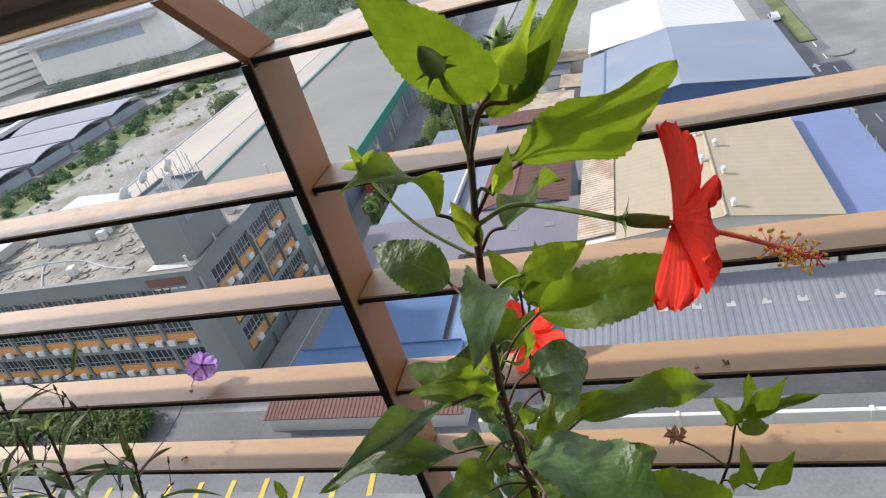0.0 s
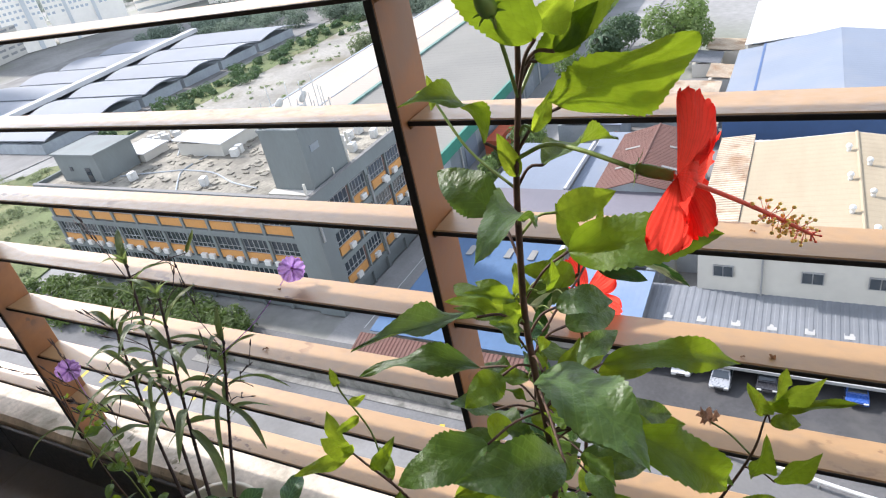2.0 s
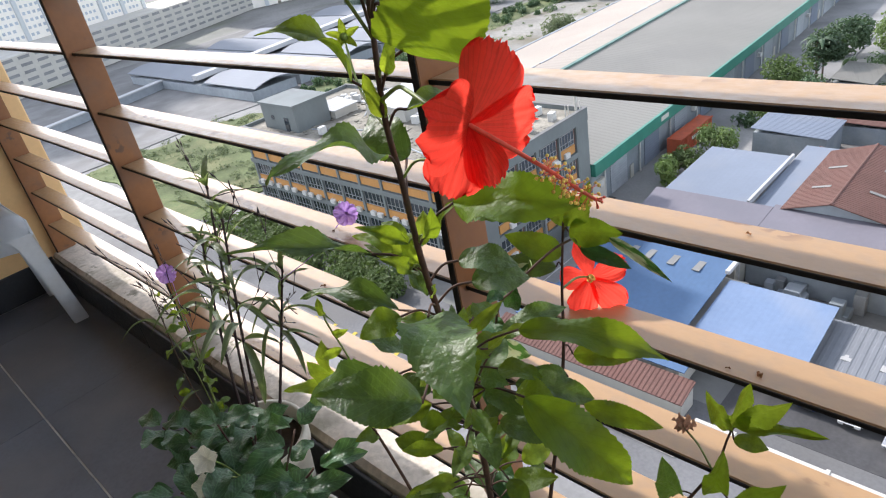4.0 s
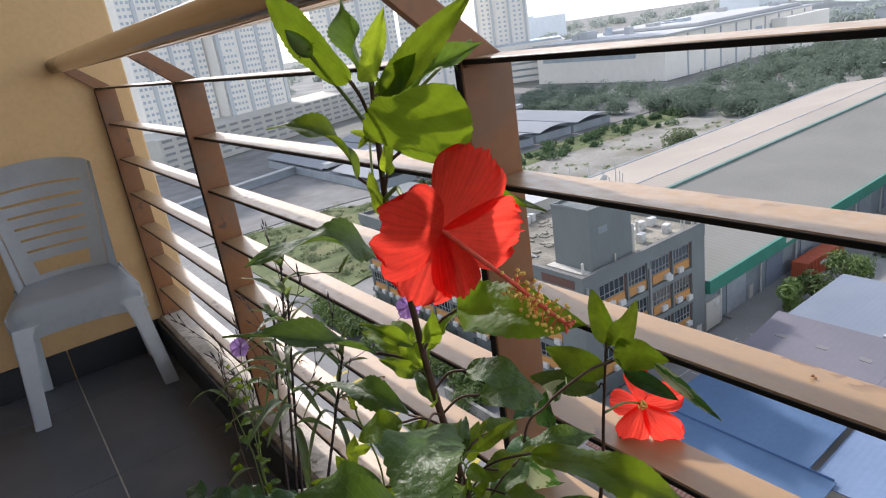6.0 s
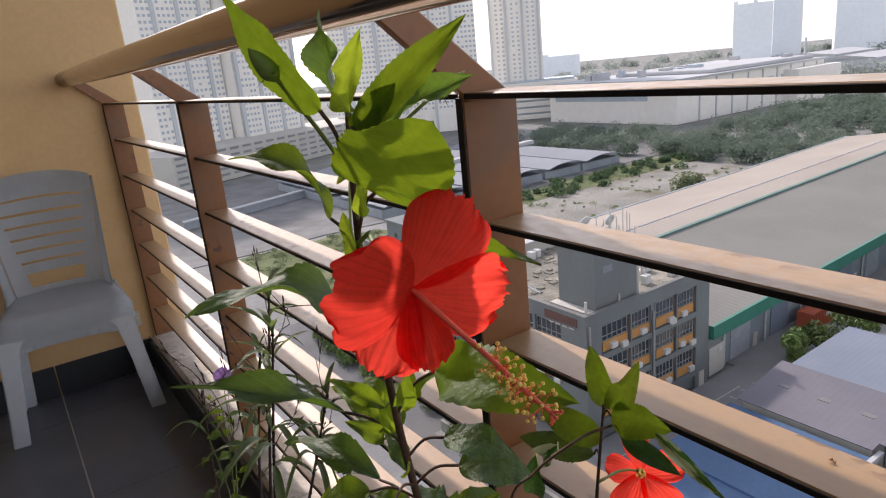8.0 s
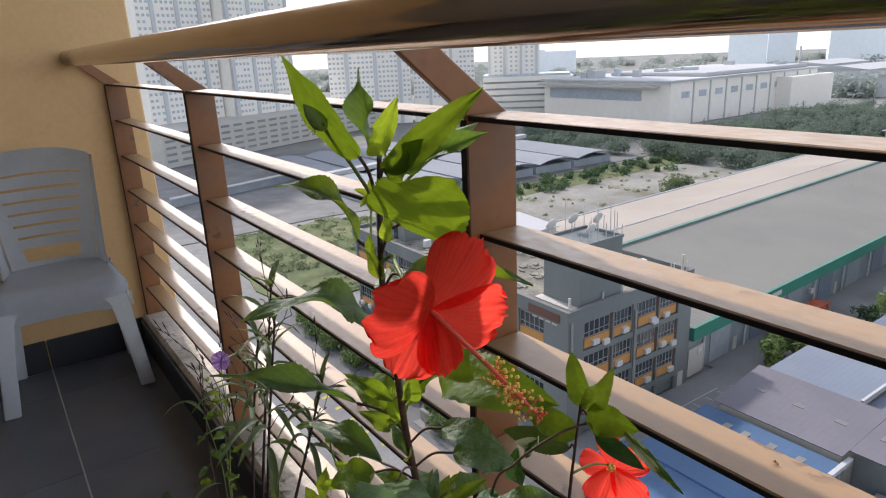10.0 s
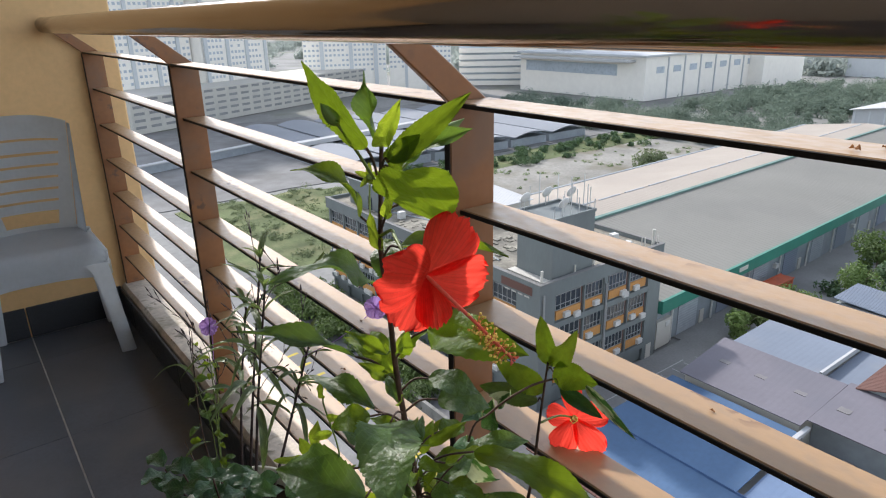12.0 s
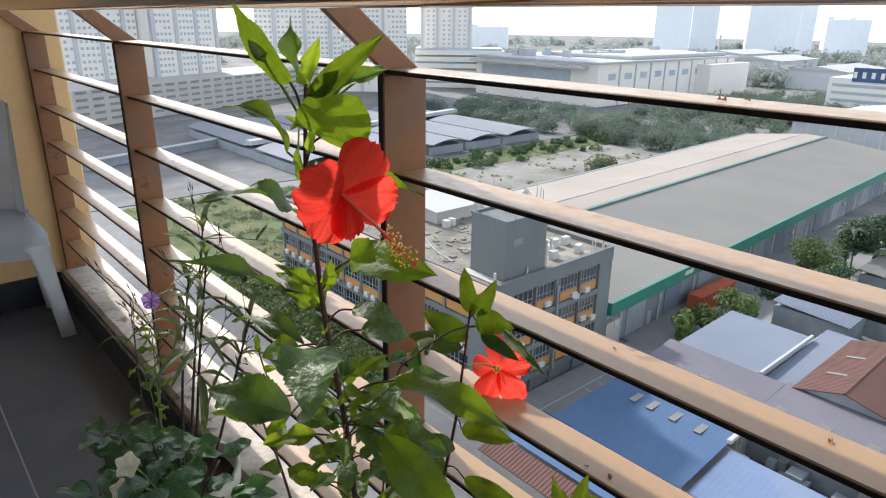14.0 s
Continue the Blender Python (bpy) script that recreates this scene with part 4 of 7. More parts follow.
for y, s in ((19.2, 1), (13.3, -1)):
    for x in (76.6, 82.6):
        bm = prism([(x, y - 1.0, -37.72), (x + 0.5, y - 1.0, -37.72), (x + 0.5, y + 1.0, -37.72), (x, y + 1.0, -37.72)], (0, 0, 0.05))
        for v in bm.verts:
            v.co.z += -s * (v.co.y - y) * 0.262 + 0.02
        under(link("roof_light", bm, SKYL), bro)

gry = thing("parking_shed", (53, 2, G), "open parking shed with a grey corrugated roof", "shed")
under(link("roof", sheet((47.8, -22, -43.0), (47.8, 14.4, -43.0), (58.0, 14.4, -42.0), (58.0, -22, -42.0), 0.72, 0.035), GREYROOF), gry)
under(link("eave_gutter", boxes((47.55, 47.8, -22, 14.4, -43.25, -42.95)), FRAMEW), gry)
roof_lights(gry, [(53.4, 12.6 - 3.1 * i, -42.44) for i in range(11)], 0.55, 0.42, SKYW)
for y in range(-21, 15, 5):
    under(link("post", boxes((48.3, 48.5, y, y + 0.2, G, -43.0)), STEEL), gry)

bei = thing("beige_factory", (69, -4.5, G), "factory with a wide beige gabled roof and rusty edge", "factory")
under(link("roof_slope", sheet((57.2, 4.0, -36.2), (81.5, 4.0, -36.2), (81.5, -6.5, -34.9), (57.2, -6.5, -34.9), 1.1, 0.015), BEIGE), bei)
under(link("roof_slope", sheet((57.2, -16.6, -36.2), (81.5, -16.6, -36.2), (81.5, -6.52, -34.9), (57.2, -6.52, -34.9), 1.1, 0.015), BEIGE), bei)
under(link("rusty_roof", sheet((58.6, 8.0, -36.6), (83.5, 8.0, -36.6), (83.5, 4.1, -36.1), (58.6, 4.1, -36.1), 0.55, 0.1), RUST, label="rusty corrugated roof edge"), bei)
under(link("ridge", tube(bmesh.new(), [(57.2, -6.5, -34.9), (81.5, -6.5, -34.9)], 0.18, 8), BEIGE), bei)
under(link("wall", prism([(57.8, 7.4, G), (57.8, 7.4, -36.9), (57.8, 4, -36.5), (57.8, -6.5, -35.2), (57.8, -16.2, -36.5), (57.8, -16.2, G)], (24.5, 0, 0)), PALEW), bei)
under(link("wall_band", boxes((57.66, 57.8, -16.2, 7.4, -37.4, -36.9)), BEIGE), bei)
for y in (5.0, -2.8, -8.2, -13.5):
    wdw = under(link("window", boxes((57.64, 57.82, y - 0.95, y + 0.95, -40.2, -38.9)), FRAMEW), bei)
    g2 = link("pane", boxes((57.6, 57.65, y - 0.85, y - 0.05, -40.1, -39.0), (57.6, 57.65, y + 0.05, y + 0.85, -40.1, -39.0)), DARKGLASS, wdw)
    g2.matrix_parent_inverse = Matrix.Translation(bei.location).inverted() @ Matrix.Translation(bei.location)
for i, x in enumerate((59, 62.5, 66, 69.5, 73, 76.5)):
    y = -6.5 + (0.9 if i % 2 else -0.9)
    bm = tube(bmesh.new(), [(x, y, -35.1), (x, y, -34.5)], 0.22, 10)
    bmesh.ops.create_uvsphere(bm, u_segments=12, v_segments=8, radius=0.32, matrix=Matrix.Translation((x, y, -34.4)))
    under(link("roof_vent", bm, ACW, smooth=True), bei)
under(link("edge_awning", sheet((81.8, -16.4, -36.9), (81.8, 7.8, -36.9), (84.6, 7.8, -37.3), (84.6, -16.4, -37.3), 0.8, 0.05), WHITEROOF), bei)
under(link("downpipe", tube(bmesh.new(), [(57.6, 1.5, G), (57.6, 1.5, -37)], 0.1, 8), FRAMEW), bei)
sid = thing("blue_side_shed", (69, -20, G), "long shed with a lavender-blue roof beside the factory", "shed")
under(link("roof", sheet((57.4, -24.2, -38.4), (97, -24.2, -38.4), (97, -16.9, -37.2), (57.4, -16.9, -37.2), 0.6, 0.005), surface("slate_blue_roof", (0.16, 0.2, 0.33), 0.8, 0, 0.08, 0.1, 2, 0.05, 0.15)), sid)
under(link("wall", boxes((57.8, 96.6, -23.8, -17, G, -38.6)), PALEW), sid)
for i in range(11):
    under(link("lightning_rod", tube(bmesh.new(), [(60 + i * 3.3, -23.6, -38.4), (60 + i * 3.3, -23.6, -36.9)], 0.06, 6), SHEDD), sid)
fen = thing("chain_fence", (80, -25, G), "wavy pale boundary fence along the main road", "fence")
fl = [(55 + i * 2.0, -25.1 + 0.25 * math.sin(i * 1.3), G + 1.6) for i in range(40)]
under(link("top_rail", tube(bmesh.new(), fl, 0.09, 6), WHITE_LINE), fen)
for p in fl[::2]:
    under(link("post", tube(bmesh.new(), [(p[0], p[1], G), (p[0], p[1], G + 1.7)], 0.07, 6), WHITE_LINE), fen)

big = thing("pale_blue_hall", (107, -6.5, G), "large hall with a pale blue gabled roof and navy end wall", "hall")
under(link("roof_slope", sheet((92.4, 5.2, -35.9), (121.5, 5.2, -35.9), (121.5, -5.4, -34.0), (92.4, -5.4, -34.0), 0.9, 0.006), PALEB), big)
under(link("roof_slope", sheet((92.4, -22.0, -36.2), (121.5, -22.0, -36.2), (121.5, -5.42, -34.0), (92.4, -5.42, -34.0), 0.9, 0.006), PALEB), big)
under(link("side_roof", sheet((93.5, 9.4, -36.8), (121.5, 9.4, -36.8), (121.5, 5.6, -36.2), (93.5, 5.6, -36.2), 0.9, 0.006), PALEB), big)
under(link("side_gutter", boxes((92.4, 121.5, 5.2, 5.55, -36.5, -35.85)), NAVY), big)
under(link("wall", prism([(93.2, 9, G), (93.2, 9, -37), (93.2, 5.2, -36.3), (93.2, -5.4, -34.3), (93.2, -21.6, -36.5), (93.2, -21.6, G)], (28, 0, 0)), NAVY), big)
wr = thing("white_roofed_hall", (137, -5, G), "large hall with a white metal roof", "hall")
under(link("roof_slope", sheet((122.4, 8.6, -36.2), (152, 8.6, -36.2), (152, -5, -34.6), (122.4, -5, -34.6), 1.0, 0.06), WHITEROOF), wr)
under(link("roof_slope", sheet((122.4, -18.4, -36.2), (152, -18.4, -36.2), (152, -5.02, -34.6), (122.4, -5.02, -34.6), 1.0, 0.06), WHITEROOF), wr)
under(link("wall", boxes((123, 151.4, -18, 8.2, G, -36.5)), PALEW), wr)

# small roofs and yards between them
hut_data = ((107.5, 113.5, 9.5, 26.5, -42, BROWN), (114.5, 122, 12, 24, -42.3, RUST), (99, 106, 10.5, 16, -42.2, RUST), (123.5, 131, 9.5, 15, -42.5, RUST), (98.5, 106.8, 24.5, 35.5, -40.8, PALEB),
            (128, 139, 26, 33, -42, CREAM), (132, 139, 13.5, 19, -42.2, GREYROOF), (96, 98.2, 22.5, 25.5, -42.4, BROWN), (116, 122, 26, 30, -42.3, GREYROOF), (139.5, 147, 10, 17, -42.2, RUST))
for x0, x1, y0, y1, z, mt in hut_data:
    s = thing("roofed_shed", ((x0 + x1) / 2, (y0 + y1) / 2, G), "small shed with a low metal roof among the yards", "shed", "small sheds")
    under(link("roof", sheet((x0, y0, z), (x1, y0, z), (x1, y1, z + 0.7), (x0, y1, z + 0.7), 0.5, 0.06), mt), s)
    under(link("wall", boxes((x0 + 0.3, x1 - 0.3, y0 + 0.3, y1 - 0.3, G, z - 0.13)), PALEW if z < -42 else DARKWALL), s)
dk = thing("stored_machinery", (65.4, 16, G), "dark heap of stored machinery in a gap", "machinery")
rm = random.Random(8)
for i in range(14):
    x, y, s = rm.uniform(62, 68), rm.uniform(10, 20), rm.uniform(0.4, 1.0)
    under(link("crate", boxes((x - s, x + s, y - s, y + s, G, G + rm.uniform(0.6, 2.4)), bevel=0.05), (SHEDD, DARKWALL, FRAMEW)[i % 3]), dk)


def car(at, turn, paint, label):
    root = thing("parked_car", at, label, "car", "cars in the yard")
    m = Matrix.Translation(at) @ Matrix.Rotation(turn, 4, "Z")
    def add(name, bm, mat, parent=root):
        ob = link(name, bm, mat, smooth=False)
        ob.parent = parent
        if parent is root:
            ob.matrix_parent_inverse = Matrix()
            ob.matrix_basis = Matrix.Rotation(turn, 4, "Z")
        return ob
    side = [(-2.1, 0.35), (-2.15, 0.75), (-1.2, 0.92), (-0.55, 1.42), (0.9, 1.45), (1.65, 0.98), (2.1, 0.9), (2.12, 0.35)]
    bm = prism([(x, -0.86, z) for x, z in side], (0, 1.72, 0))
    for v in bm.verts:
        if v.co.z > 1.2:
            v.co.y *= 0.78
    bmesh.ops.bevel(bm, geom=bm.edges[:], offset=0.08, segments=2, affect="EDGES")
    add("body", bm, paint)
    add("windscreen", prism([(-1.17, -0.72, 0.98), (-1.17, 0.72, 0.98), (-0.62, 0.6, 1.40), (-0.62, -0.6, 1.40)], (-0.02, 0, 0.02)), DARKGLASS)
    for s in (-1, 1):
        add("side_window", prism([(-0.95, s * 0.84, 0.98), (1.35, s * 0.84, 0.98), (0.85, s * 0.70, 1.38), (-0.5, s * 0.70, 1.38)], (0, s * 0.02, 0.01)), DARKGLASS)
        add("headlight", boxes((-2.17, -2.05, s * 0.62 - 0.18, s * 0.62 + 0.18, 0.62, 0.76), bevel=0.02), ACW)
        for x in (-1.35, 1.35):
            wb = bmesh.new()
            tube(wb, [(x, s * 0.72, 0.32), (x, s * 0.9, 0.32)], 0.32, 18)
            wheel = add("wheel", wb, RUBBER)
            hb = bmesh.new()
            tube(hb, [(x, s * 0.895, 0.32), (x, s * 0.912, 0.32)], 0.2, 14)
            add("rim", hb, STEEL, wheel)
    add("grille", boxes((-2.18, -2.12, -0.4, 0.4, 0.5, 0.68)), RUBBER)
    return root


car((49.5, 10.8, G + 0.05), 0.05, surface("dark_blue_car_paint", (0.03, 0.05, 0.12), 0.25, 0, 0.05, 1, 5, 0, coat=0.6), "dark blue car parked under the shed eave")
car((49.2, 7.4, G + 0.05), 0.0, surface("white_car_paint", (0.7, 0.7, 0.7), 0.25, 0, 0.05, 1, 5, 0, coat=0.6), "white car parked under the shed eave")
car((48.2, 3.9, G + 0.05), -0.04, surface("silver_car_paint", (0.4, 0.41, 0.42), 0.3, 0.5, 0.05, 1, 5, 0, coat=0.6), "silver car parked half out of the shed")
car((48.8, 0.2, G + 0.05), 0.03, surface("black_car_paint", (0.03, 0.03, 0.035), 0.25, 0, 0.05, 1, 5, 0, coat=0.6), "black car parked under the shed eave")
car((49.0, -6.6, G + 0.05), 0.0, surface("blue_car_paint", (0.04, 0.10, 0.35), 0.25, 0, 0.05, 1, 5, 0, coat=0.6), "bright blue car parked under the shed eave")
car((150, -27.6, G + 0.05), math.pi, bpy.data.materials["white_car_paint"], "white car driving lane on the main road")

# ---- vaulted sheds beyond the waste ground ----
sh = thing("vaulted_sheds", (160, 208, G), "row of pale vaulted sheds joined by a raised spine", "sheds")
xs = [92, 109, 126, 143, 160.5, 180, 202]
for xa, xb in zip(xs, xs[1:]):
    for ya, yb in ((171, 205 + 0.19 * (xa - 109)), (212 + 0.19 * (xa - 109), 262)):
        bm = bmesh.new()
        ring = []
        for k in range(13):
            t = k / 12
            x, z = xa + 0.5 + (xb - xa - 1.3) * t, -41.9 + 2.2 * math.sin(math.pi * (0.12 + 0.76 * t))
            ring.append([bm.verts.new((x, y, z + dz)) for y in (ya, yb) for dz in (0, -0.25)])
        for a, b in zip(ring, ring[1:]):
            bm.faces.new((a[0], b[0], b[2], a[2]))
            bm.faces.new((a[1], a[3], b[3], b[1]))
            bm.faces.new((a[0], a[1], b[1], b[0]))
            bm.faces.new((a[2], b[2], b[3], a[3]))
        bm.faces.new(ring[0][:2] + ring[0][:1:-1])
        bm.faces.new(ring[-1][:2] + ring[-1][:1:-1])
        under(link("vault", bm, SHEDR), sh)
    under(link("bay_wall", boxes((xa + 0.4, xb - 1.1, 173, 260, G, -42.2)), SHEDD), sh)
under(link("spine", prism([(92, 204.0, -40.4), (204, 226.0, -40.4), (204, 229.4, -40.4), (92, 207.4, -40.4)], (0, 0, 1.5)), WHITEROOF), sh)
under(link("covered_way", prism([(44, 217, G + 2.6), (94, 233, G + 2.6), (94, 235.6, G + 2.6), (44, 219.6, G + 2.6)], (0, 0, 0.4)), WHITEROOF), sh)
under(link("way_wall", prism([(44, 217.6, G), (94, 233.6, G), (94, 235.0, G), (44, 219.0, G)], (0, 0, 2.6)), SHEDD), sh)


def grid_windows(root, along, n, floors, z0, dz, w, h, depth, origin, gap=None, name="window_grid"):
    """Windows of a far facade, each with its own depth, joined in one part."""
    bm = bmesh.new()
    ux, uy = along
    nx, ny = uy, -ux
    for f in range(floors):
        for i in range(n):
            if gap and gap(i, f):
                continue
            c = Vector((origin[0] + ux * (i + 0.5) * origin[2], origin[1] + uy * (i + 0.5) * origin[2], z0 + f * dz))
            q = []
            for a, b in ((-w / 2, 0), (w / 2, 0), (w / 2, h), (-w / 2, h)):
                q.append(c + Vector((ux * a, uy * a, b)) + Vector((nx, ny, 0)) * depth)
            back = [p - Vector((nx, ny, 0)) * (depth + 0.3) for p in q]
            va, vb = [bm.verts.new(p) for p in q], [bm.verts.new(p) for p in back]
            bm.faces.new(va)
            for k in range(4):
                bm.faces.new((va[k], va[(k + 1) % 4], vb[(k + 1) % 4], vb[k]))
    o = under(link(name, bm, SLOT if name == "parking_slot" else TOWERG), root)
    tagged(o, kind="stuff")
    return o


def slab(name, base, along, width, depth, z0, z1, mat, root, label=""):
    ux, uy = along
    vx, vy = -uy, ux
    p = [(base[0] + ux * a + vx * b, base[1] + uy * a + vy * b, z0) for a, b in ((0, 0), (width, 0), (width, depth), (0, depth))]
    return under(link(name, prism(p, (0, 0, z1 - z0)), mat, label=label), root)


def turned(deg):
    return (math.cos(radians(deg)), math.sin(radians(deg)))


# car-park block and the towers that rise from it
pk = thing("parking_block", (120, 330, G), "long white multi-storey parking block with slot openings", "parking block")
ua = turned(24.6)
pb = (62, 303)
slab("body", pb, ua, 175, 40, G, -29.5, PALEW, pk)
# slot openings as flat patches, the shade inside put into their colour
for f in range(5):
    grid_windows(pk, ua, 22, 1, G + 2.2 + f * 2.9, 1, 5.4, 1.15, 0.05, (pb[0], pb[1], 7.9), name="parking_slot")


def tower(base, deg, width, z1, floors, cols, label, stripes):
    root = thing("apartment_tower", (*base, G), label, "apartment tower", "towers")
    u = turned(deg)
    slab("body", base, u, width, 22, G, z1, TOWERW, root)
    v = (-u[1], u[0])
    for s in stripes:
        b0 = (base[0] + u[0] * s * width - v[0] * 0.9, base[1] + u[1] * s * width - v[1] * 0.9)
        slab("rib", b0, u, width * 0.045, 2, G, z1 + 2, TOWERS, root)
    pitch = width / cols
    rt = random.Random(int(width))
    skip = {c for c in range(cols) if any(abs((c + 0.5) / cols - s - 0.022) < 0.04 for s in stripes)}
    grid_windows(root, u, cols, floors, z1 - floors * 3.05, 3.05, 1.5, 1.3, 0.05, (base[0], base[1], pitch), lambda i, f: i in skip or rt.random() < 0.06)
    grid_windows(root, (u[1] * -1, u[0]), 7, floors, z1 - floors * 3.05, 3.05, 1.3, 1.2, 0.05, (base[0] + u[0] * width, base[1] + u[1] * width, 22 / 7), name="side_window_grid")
    slab("roof_room", (base[0] + u[0] * width * 0.3 + v[0] * 4, base[1] + u[1] * width * 0.3 + v[1] * 4), u, width * 0.25, 10, z1, z1 + 6, TOWERS, root)
    return root


tower((68, 345), 20, 42, 82, 36, 16, "pale apartment tower with small windows", (0.18, 0.5, 0.8))
tower((112, 352), 24, 46, 76, 34, 18, "pale apartment tower with grey ribs", (0.0, 0.32, 0.62, 0.93))
tower((186, 392), -28, 52, 70, 33, 20, "cream apartment tower with small windows", (0.2, 0.55, 0.85))
tower((235, 369), -36, 40, 74, 34, 16, "grey apartment tower with small windows", (0.25, 0.6))
tower((300, 372), -42, 36, 78, 37, 10, "white balcony tower with glazed fronts", (0.0, 0.3, 0.62, 0.92))
pod = thing("tower_podium", (310, 370, G), "tiered pale podium of a balcony tower", "podium")
for k in range(6):
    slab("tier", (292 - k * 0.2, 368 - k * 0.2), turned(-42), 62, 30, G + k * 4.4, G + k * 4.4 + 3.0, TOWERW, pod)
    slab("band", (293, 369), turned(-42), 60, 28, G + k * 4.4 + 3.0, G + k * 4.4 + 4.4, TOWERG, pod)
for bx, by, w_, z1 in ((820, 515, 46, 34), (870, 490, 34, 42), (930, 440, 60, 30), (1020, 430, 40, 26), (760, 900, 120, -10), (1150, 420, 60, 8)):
    r_ = thing("distant_tower", (bx, by, G), "distant tower block with haze put into its colour and glow", "tower block", "distant towers")
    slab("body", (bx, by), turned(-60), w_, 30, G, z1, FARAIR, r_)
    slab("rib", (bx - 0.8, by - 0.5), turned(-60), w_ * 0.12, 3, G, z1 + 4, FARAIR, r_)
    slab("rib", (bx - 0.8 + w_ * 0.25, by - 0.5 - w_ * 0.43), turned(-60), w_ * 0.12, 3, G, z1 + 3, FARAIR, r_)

# exhibition-like hall
hl = thing("long_white_hall", (320, 225, G), "long white factory hall with a glazed band", "factory hall")
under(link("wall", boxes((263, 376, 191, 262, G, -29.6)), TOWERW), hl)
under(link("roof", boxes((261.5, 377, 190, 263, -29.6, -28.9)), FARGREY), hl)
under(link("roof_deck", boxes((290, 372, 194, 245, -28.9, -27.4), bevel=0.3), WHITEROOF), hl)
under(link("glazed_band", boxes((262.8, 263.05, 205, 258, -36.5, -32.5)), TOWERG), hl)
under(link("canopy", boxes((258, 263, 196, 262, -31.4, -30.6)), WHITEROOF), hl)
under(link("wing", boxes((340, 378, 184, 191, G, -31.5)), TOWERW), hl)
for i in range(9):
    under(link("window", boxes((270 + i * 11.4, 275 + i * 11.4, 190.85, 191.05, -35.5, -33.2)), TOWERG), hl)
    under(link("downpipe", boxes((277.2 + i * 11.4, 277.8 + i * 11.4, 190.6, 191.0, G, -30)), FARGREY), hl)
rr = random.Random(12)
for i in range(14):
    x, y = rr.uniform(270, 370), rr.uniform(198, 255)
    under(link("roof_plant", boxes((x, x + rr.uniform(2, 7), y, y + rr.uniform(2, 5), -28.9, -28.9 + rr.uniform(1.8, 3.4))), (FARGREY, TOWERG, WHITEROOF)[i % 3]), hl)
under(link("roof_mast", tube(bmesh.new(), [(368, 196, -29), (368, 196, -20)], 0.5, 6), FARGREY), hl)

hl.matrix_basis = pose(381, 268, G) @ Matrix.Diagonal((1.36, 1.36, 1.5, 1))

gh = thing("grey_shed_hall", (310, 80, G), "grey hall with a shallow pale roof", "hall")
under(link("wall", prism([(268, 60, G), (268, 103, G), (268, 103, -35), (268, 81, -32), (268, 60, -35)], (75, 0, 0)), FARGREY), gh)
under(link("roof", sheet((266.5, 104, -34.9), (344, 104, -34.9), (344, 81, -31.6), (266.5, 81, -31.6), 2.0, 0.06), WHITEROOF), gh)
under(link("roof", sheet((266.5, 58, -34.9), (344, 58, -34.9), (344, 81, -31.6), (266.5, 81, -31.6), 2.0, 0.06), WHITEROOF), gh)
under(link("wall_rib", boxes(*[(267.8, 268.1, 62 + i * 5, 62.5 + i * 5, G, -35.2) for i in range(9)]), TOWERS), gh)
sg = thing("sign_building", (392, 118, G), "white office building with a dark blue sign band", "office building")
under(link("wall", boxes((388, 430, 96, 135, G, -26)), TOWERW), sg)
under(link("sign_band", boxes((387.4, 388.0, 98, 124, -27.5, -20.5)), NAVY), sg)
for i in range(5):
    under(link("sign_bar", boxes((387.2, 387.4, 122 - i * 4.2, 123.7 - i * 4.2, -25.6, -22.6)), TOWERW, label="pale bar on the sign"), sg)
for f in range(4):
    under(link("window_band", boxes((387.85, 388.02, 98, 133, -30.5 - f * 3.8, -29 - f * 3.8)), TOWERG), sg)
for i, (x, y, a, b, z, mt) in enumerate(((520, 170, 80, 40, -31, WHITEROOF), (500, 300, 90, 40, -33, FARGREY), (600, 250, 80, 50, -30, WHITEROOF),
                                         (420, 330, 60, 40, -34, WHITEROOF), (560, 420, 110, 40, -33, FARGREY), (700, 330, 90, 60, -30, WHITEROOF), (330, 300, 50, 30, -35, FARGREY), (440, 60, 60, 40, -30, FARGREY), (470, 10, 70, 50, -31, WHITEROOF))):
    d_ = thing("distant_factory", (x, y, G), "distant low factory with a pale roof", "factory", "distant factories")
    under(link("wall", boxes((x, x + a, y, y + b, G, z)), TOWERS), d_)
    under(link("roof", prism([(x - 1, y - 1, z), (x - 1, y + b + 1, z), (x - 1, y + b / 2, z + 3)], (a + 2, 0, 0)), mt), d_)


# ---- trees ----
def leaf_cloud(bm, centre, radius, count, size, rg, squash=0.8):
    """Leaf clumps scattered over uneven lobes."""
    lobes = [(Vector(centre) + Vector((rg.uniform(-1, 1), rg.uniform(-1, 1), rg.uniform(-0.7, 0.9) * squash)) * radius * 0.62, radius * rg.uniform(0.32, 0.6)) for _ in range(9)]
    for _ in range(count):
        c, r = rg.choice(lobes)
        d = Vector((rg.gauss(0, 1), rg.gauss(0, 1), rg.gauss(0, 1))).normalized()
        p = c + d * r * rg.uniform(0.65, 1.05)
        s = size * rg.uniform(0.6, 1.3)
        n = (d + Vector((rg.uniform(-0.8, 0.8), rg.uniform(-0.8, 0.8), rg.uniform(0, 0.9)))).normalized()
        a = n.orthogonal().normalized()
        a.rotate(Matrix.Rotation(rg.uniform(0, 6.28), 3, n))
        b = n.cross(a)
        q = [bm.verts.new(p + a * s * u + b * s * v * 0.62 + n * s * w_) for u, v, w_ in ((-1, 0, 0), (-0.2, -0.7, 0.15), (1, 0, -0.15), (-0.2, 0.7, 0.15))]
        bm.faces.new(q)


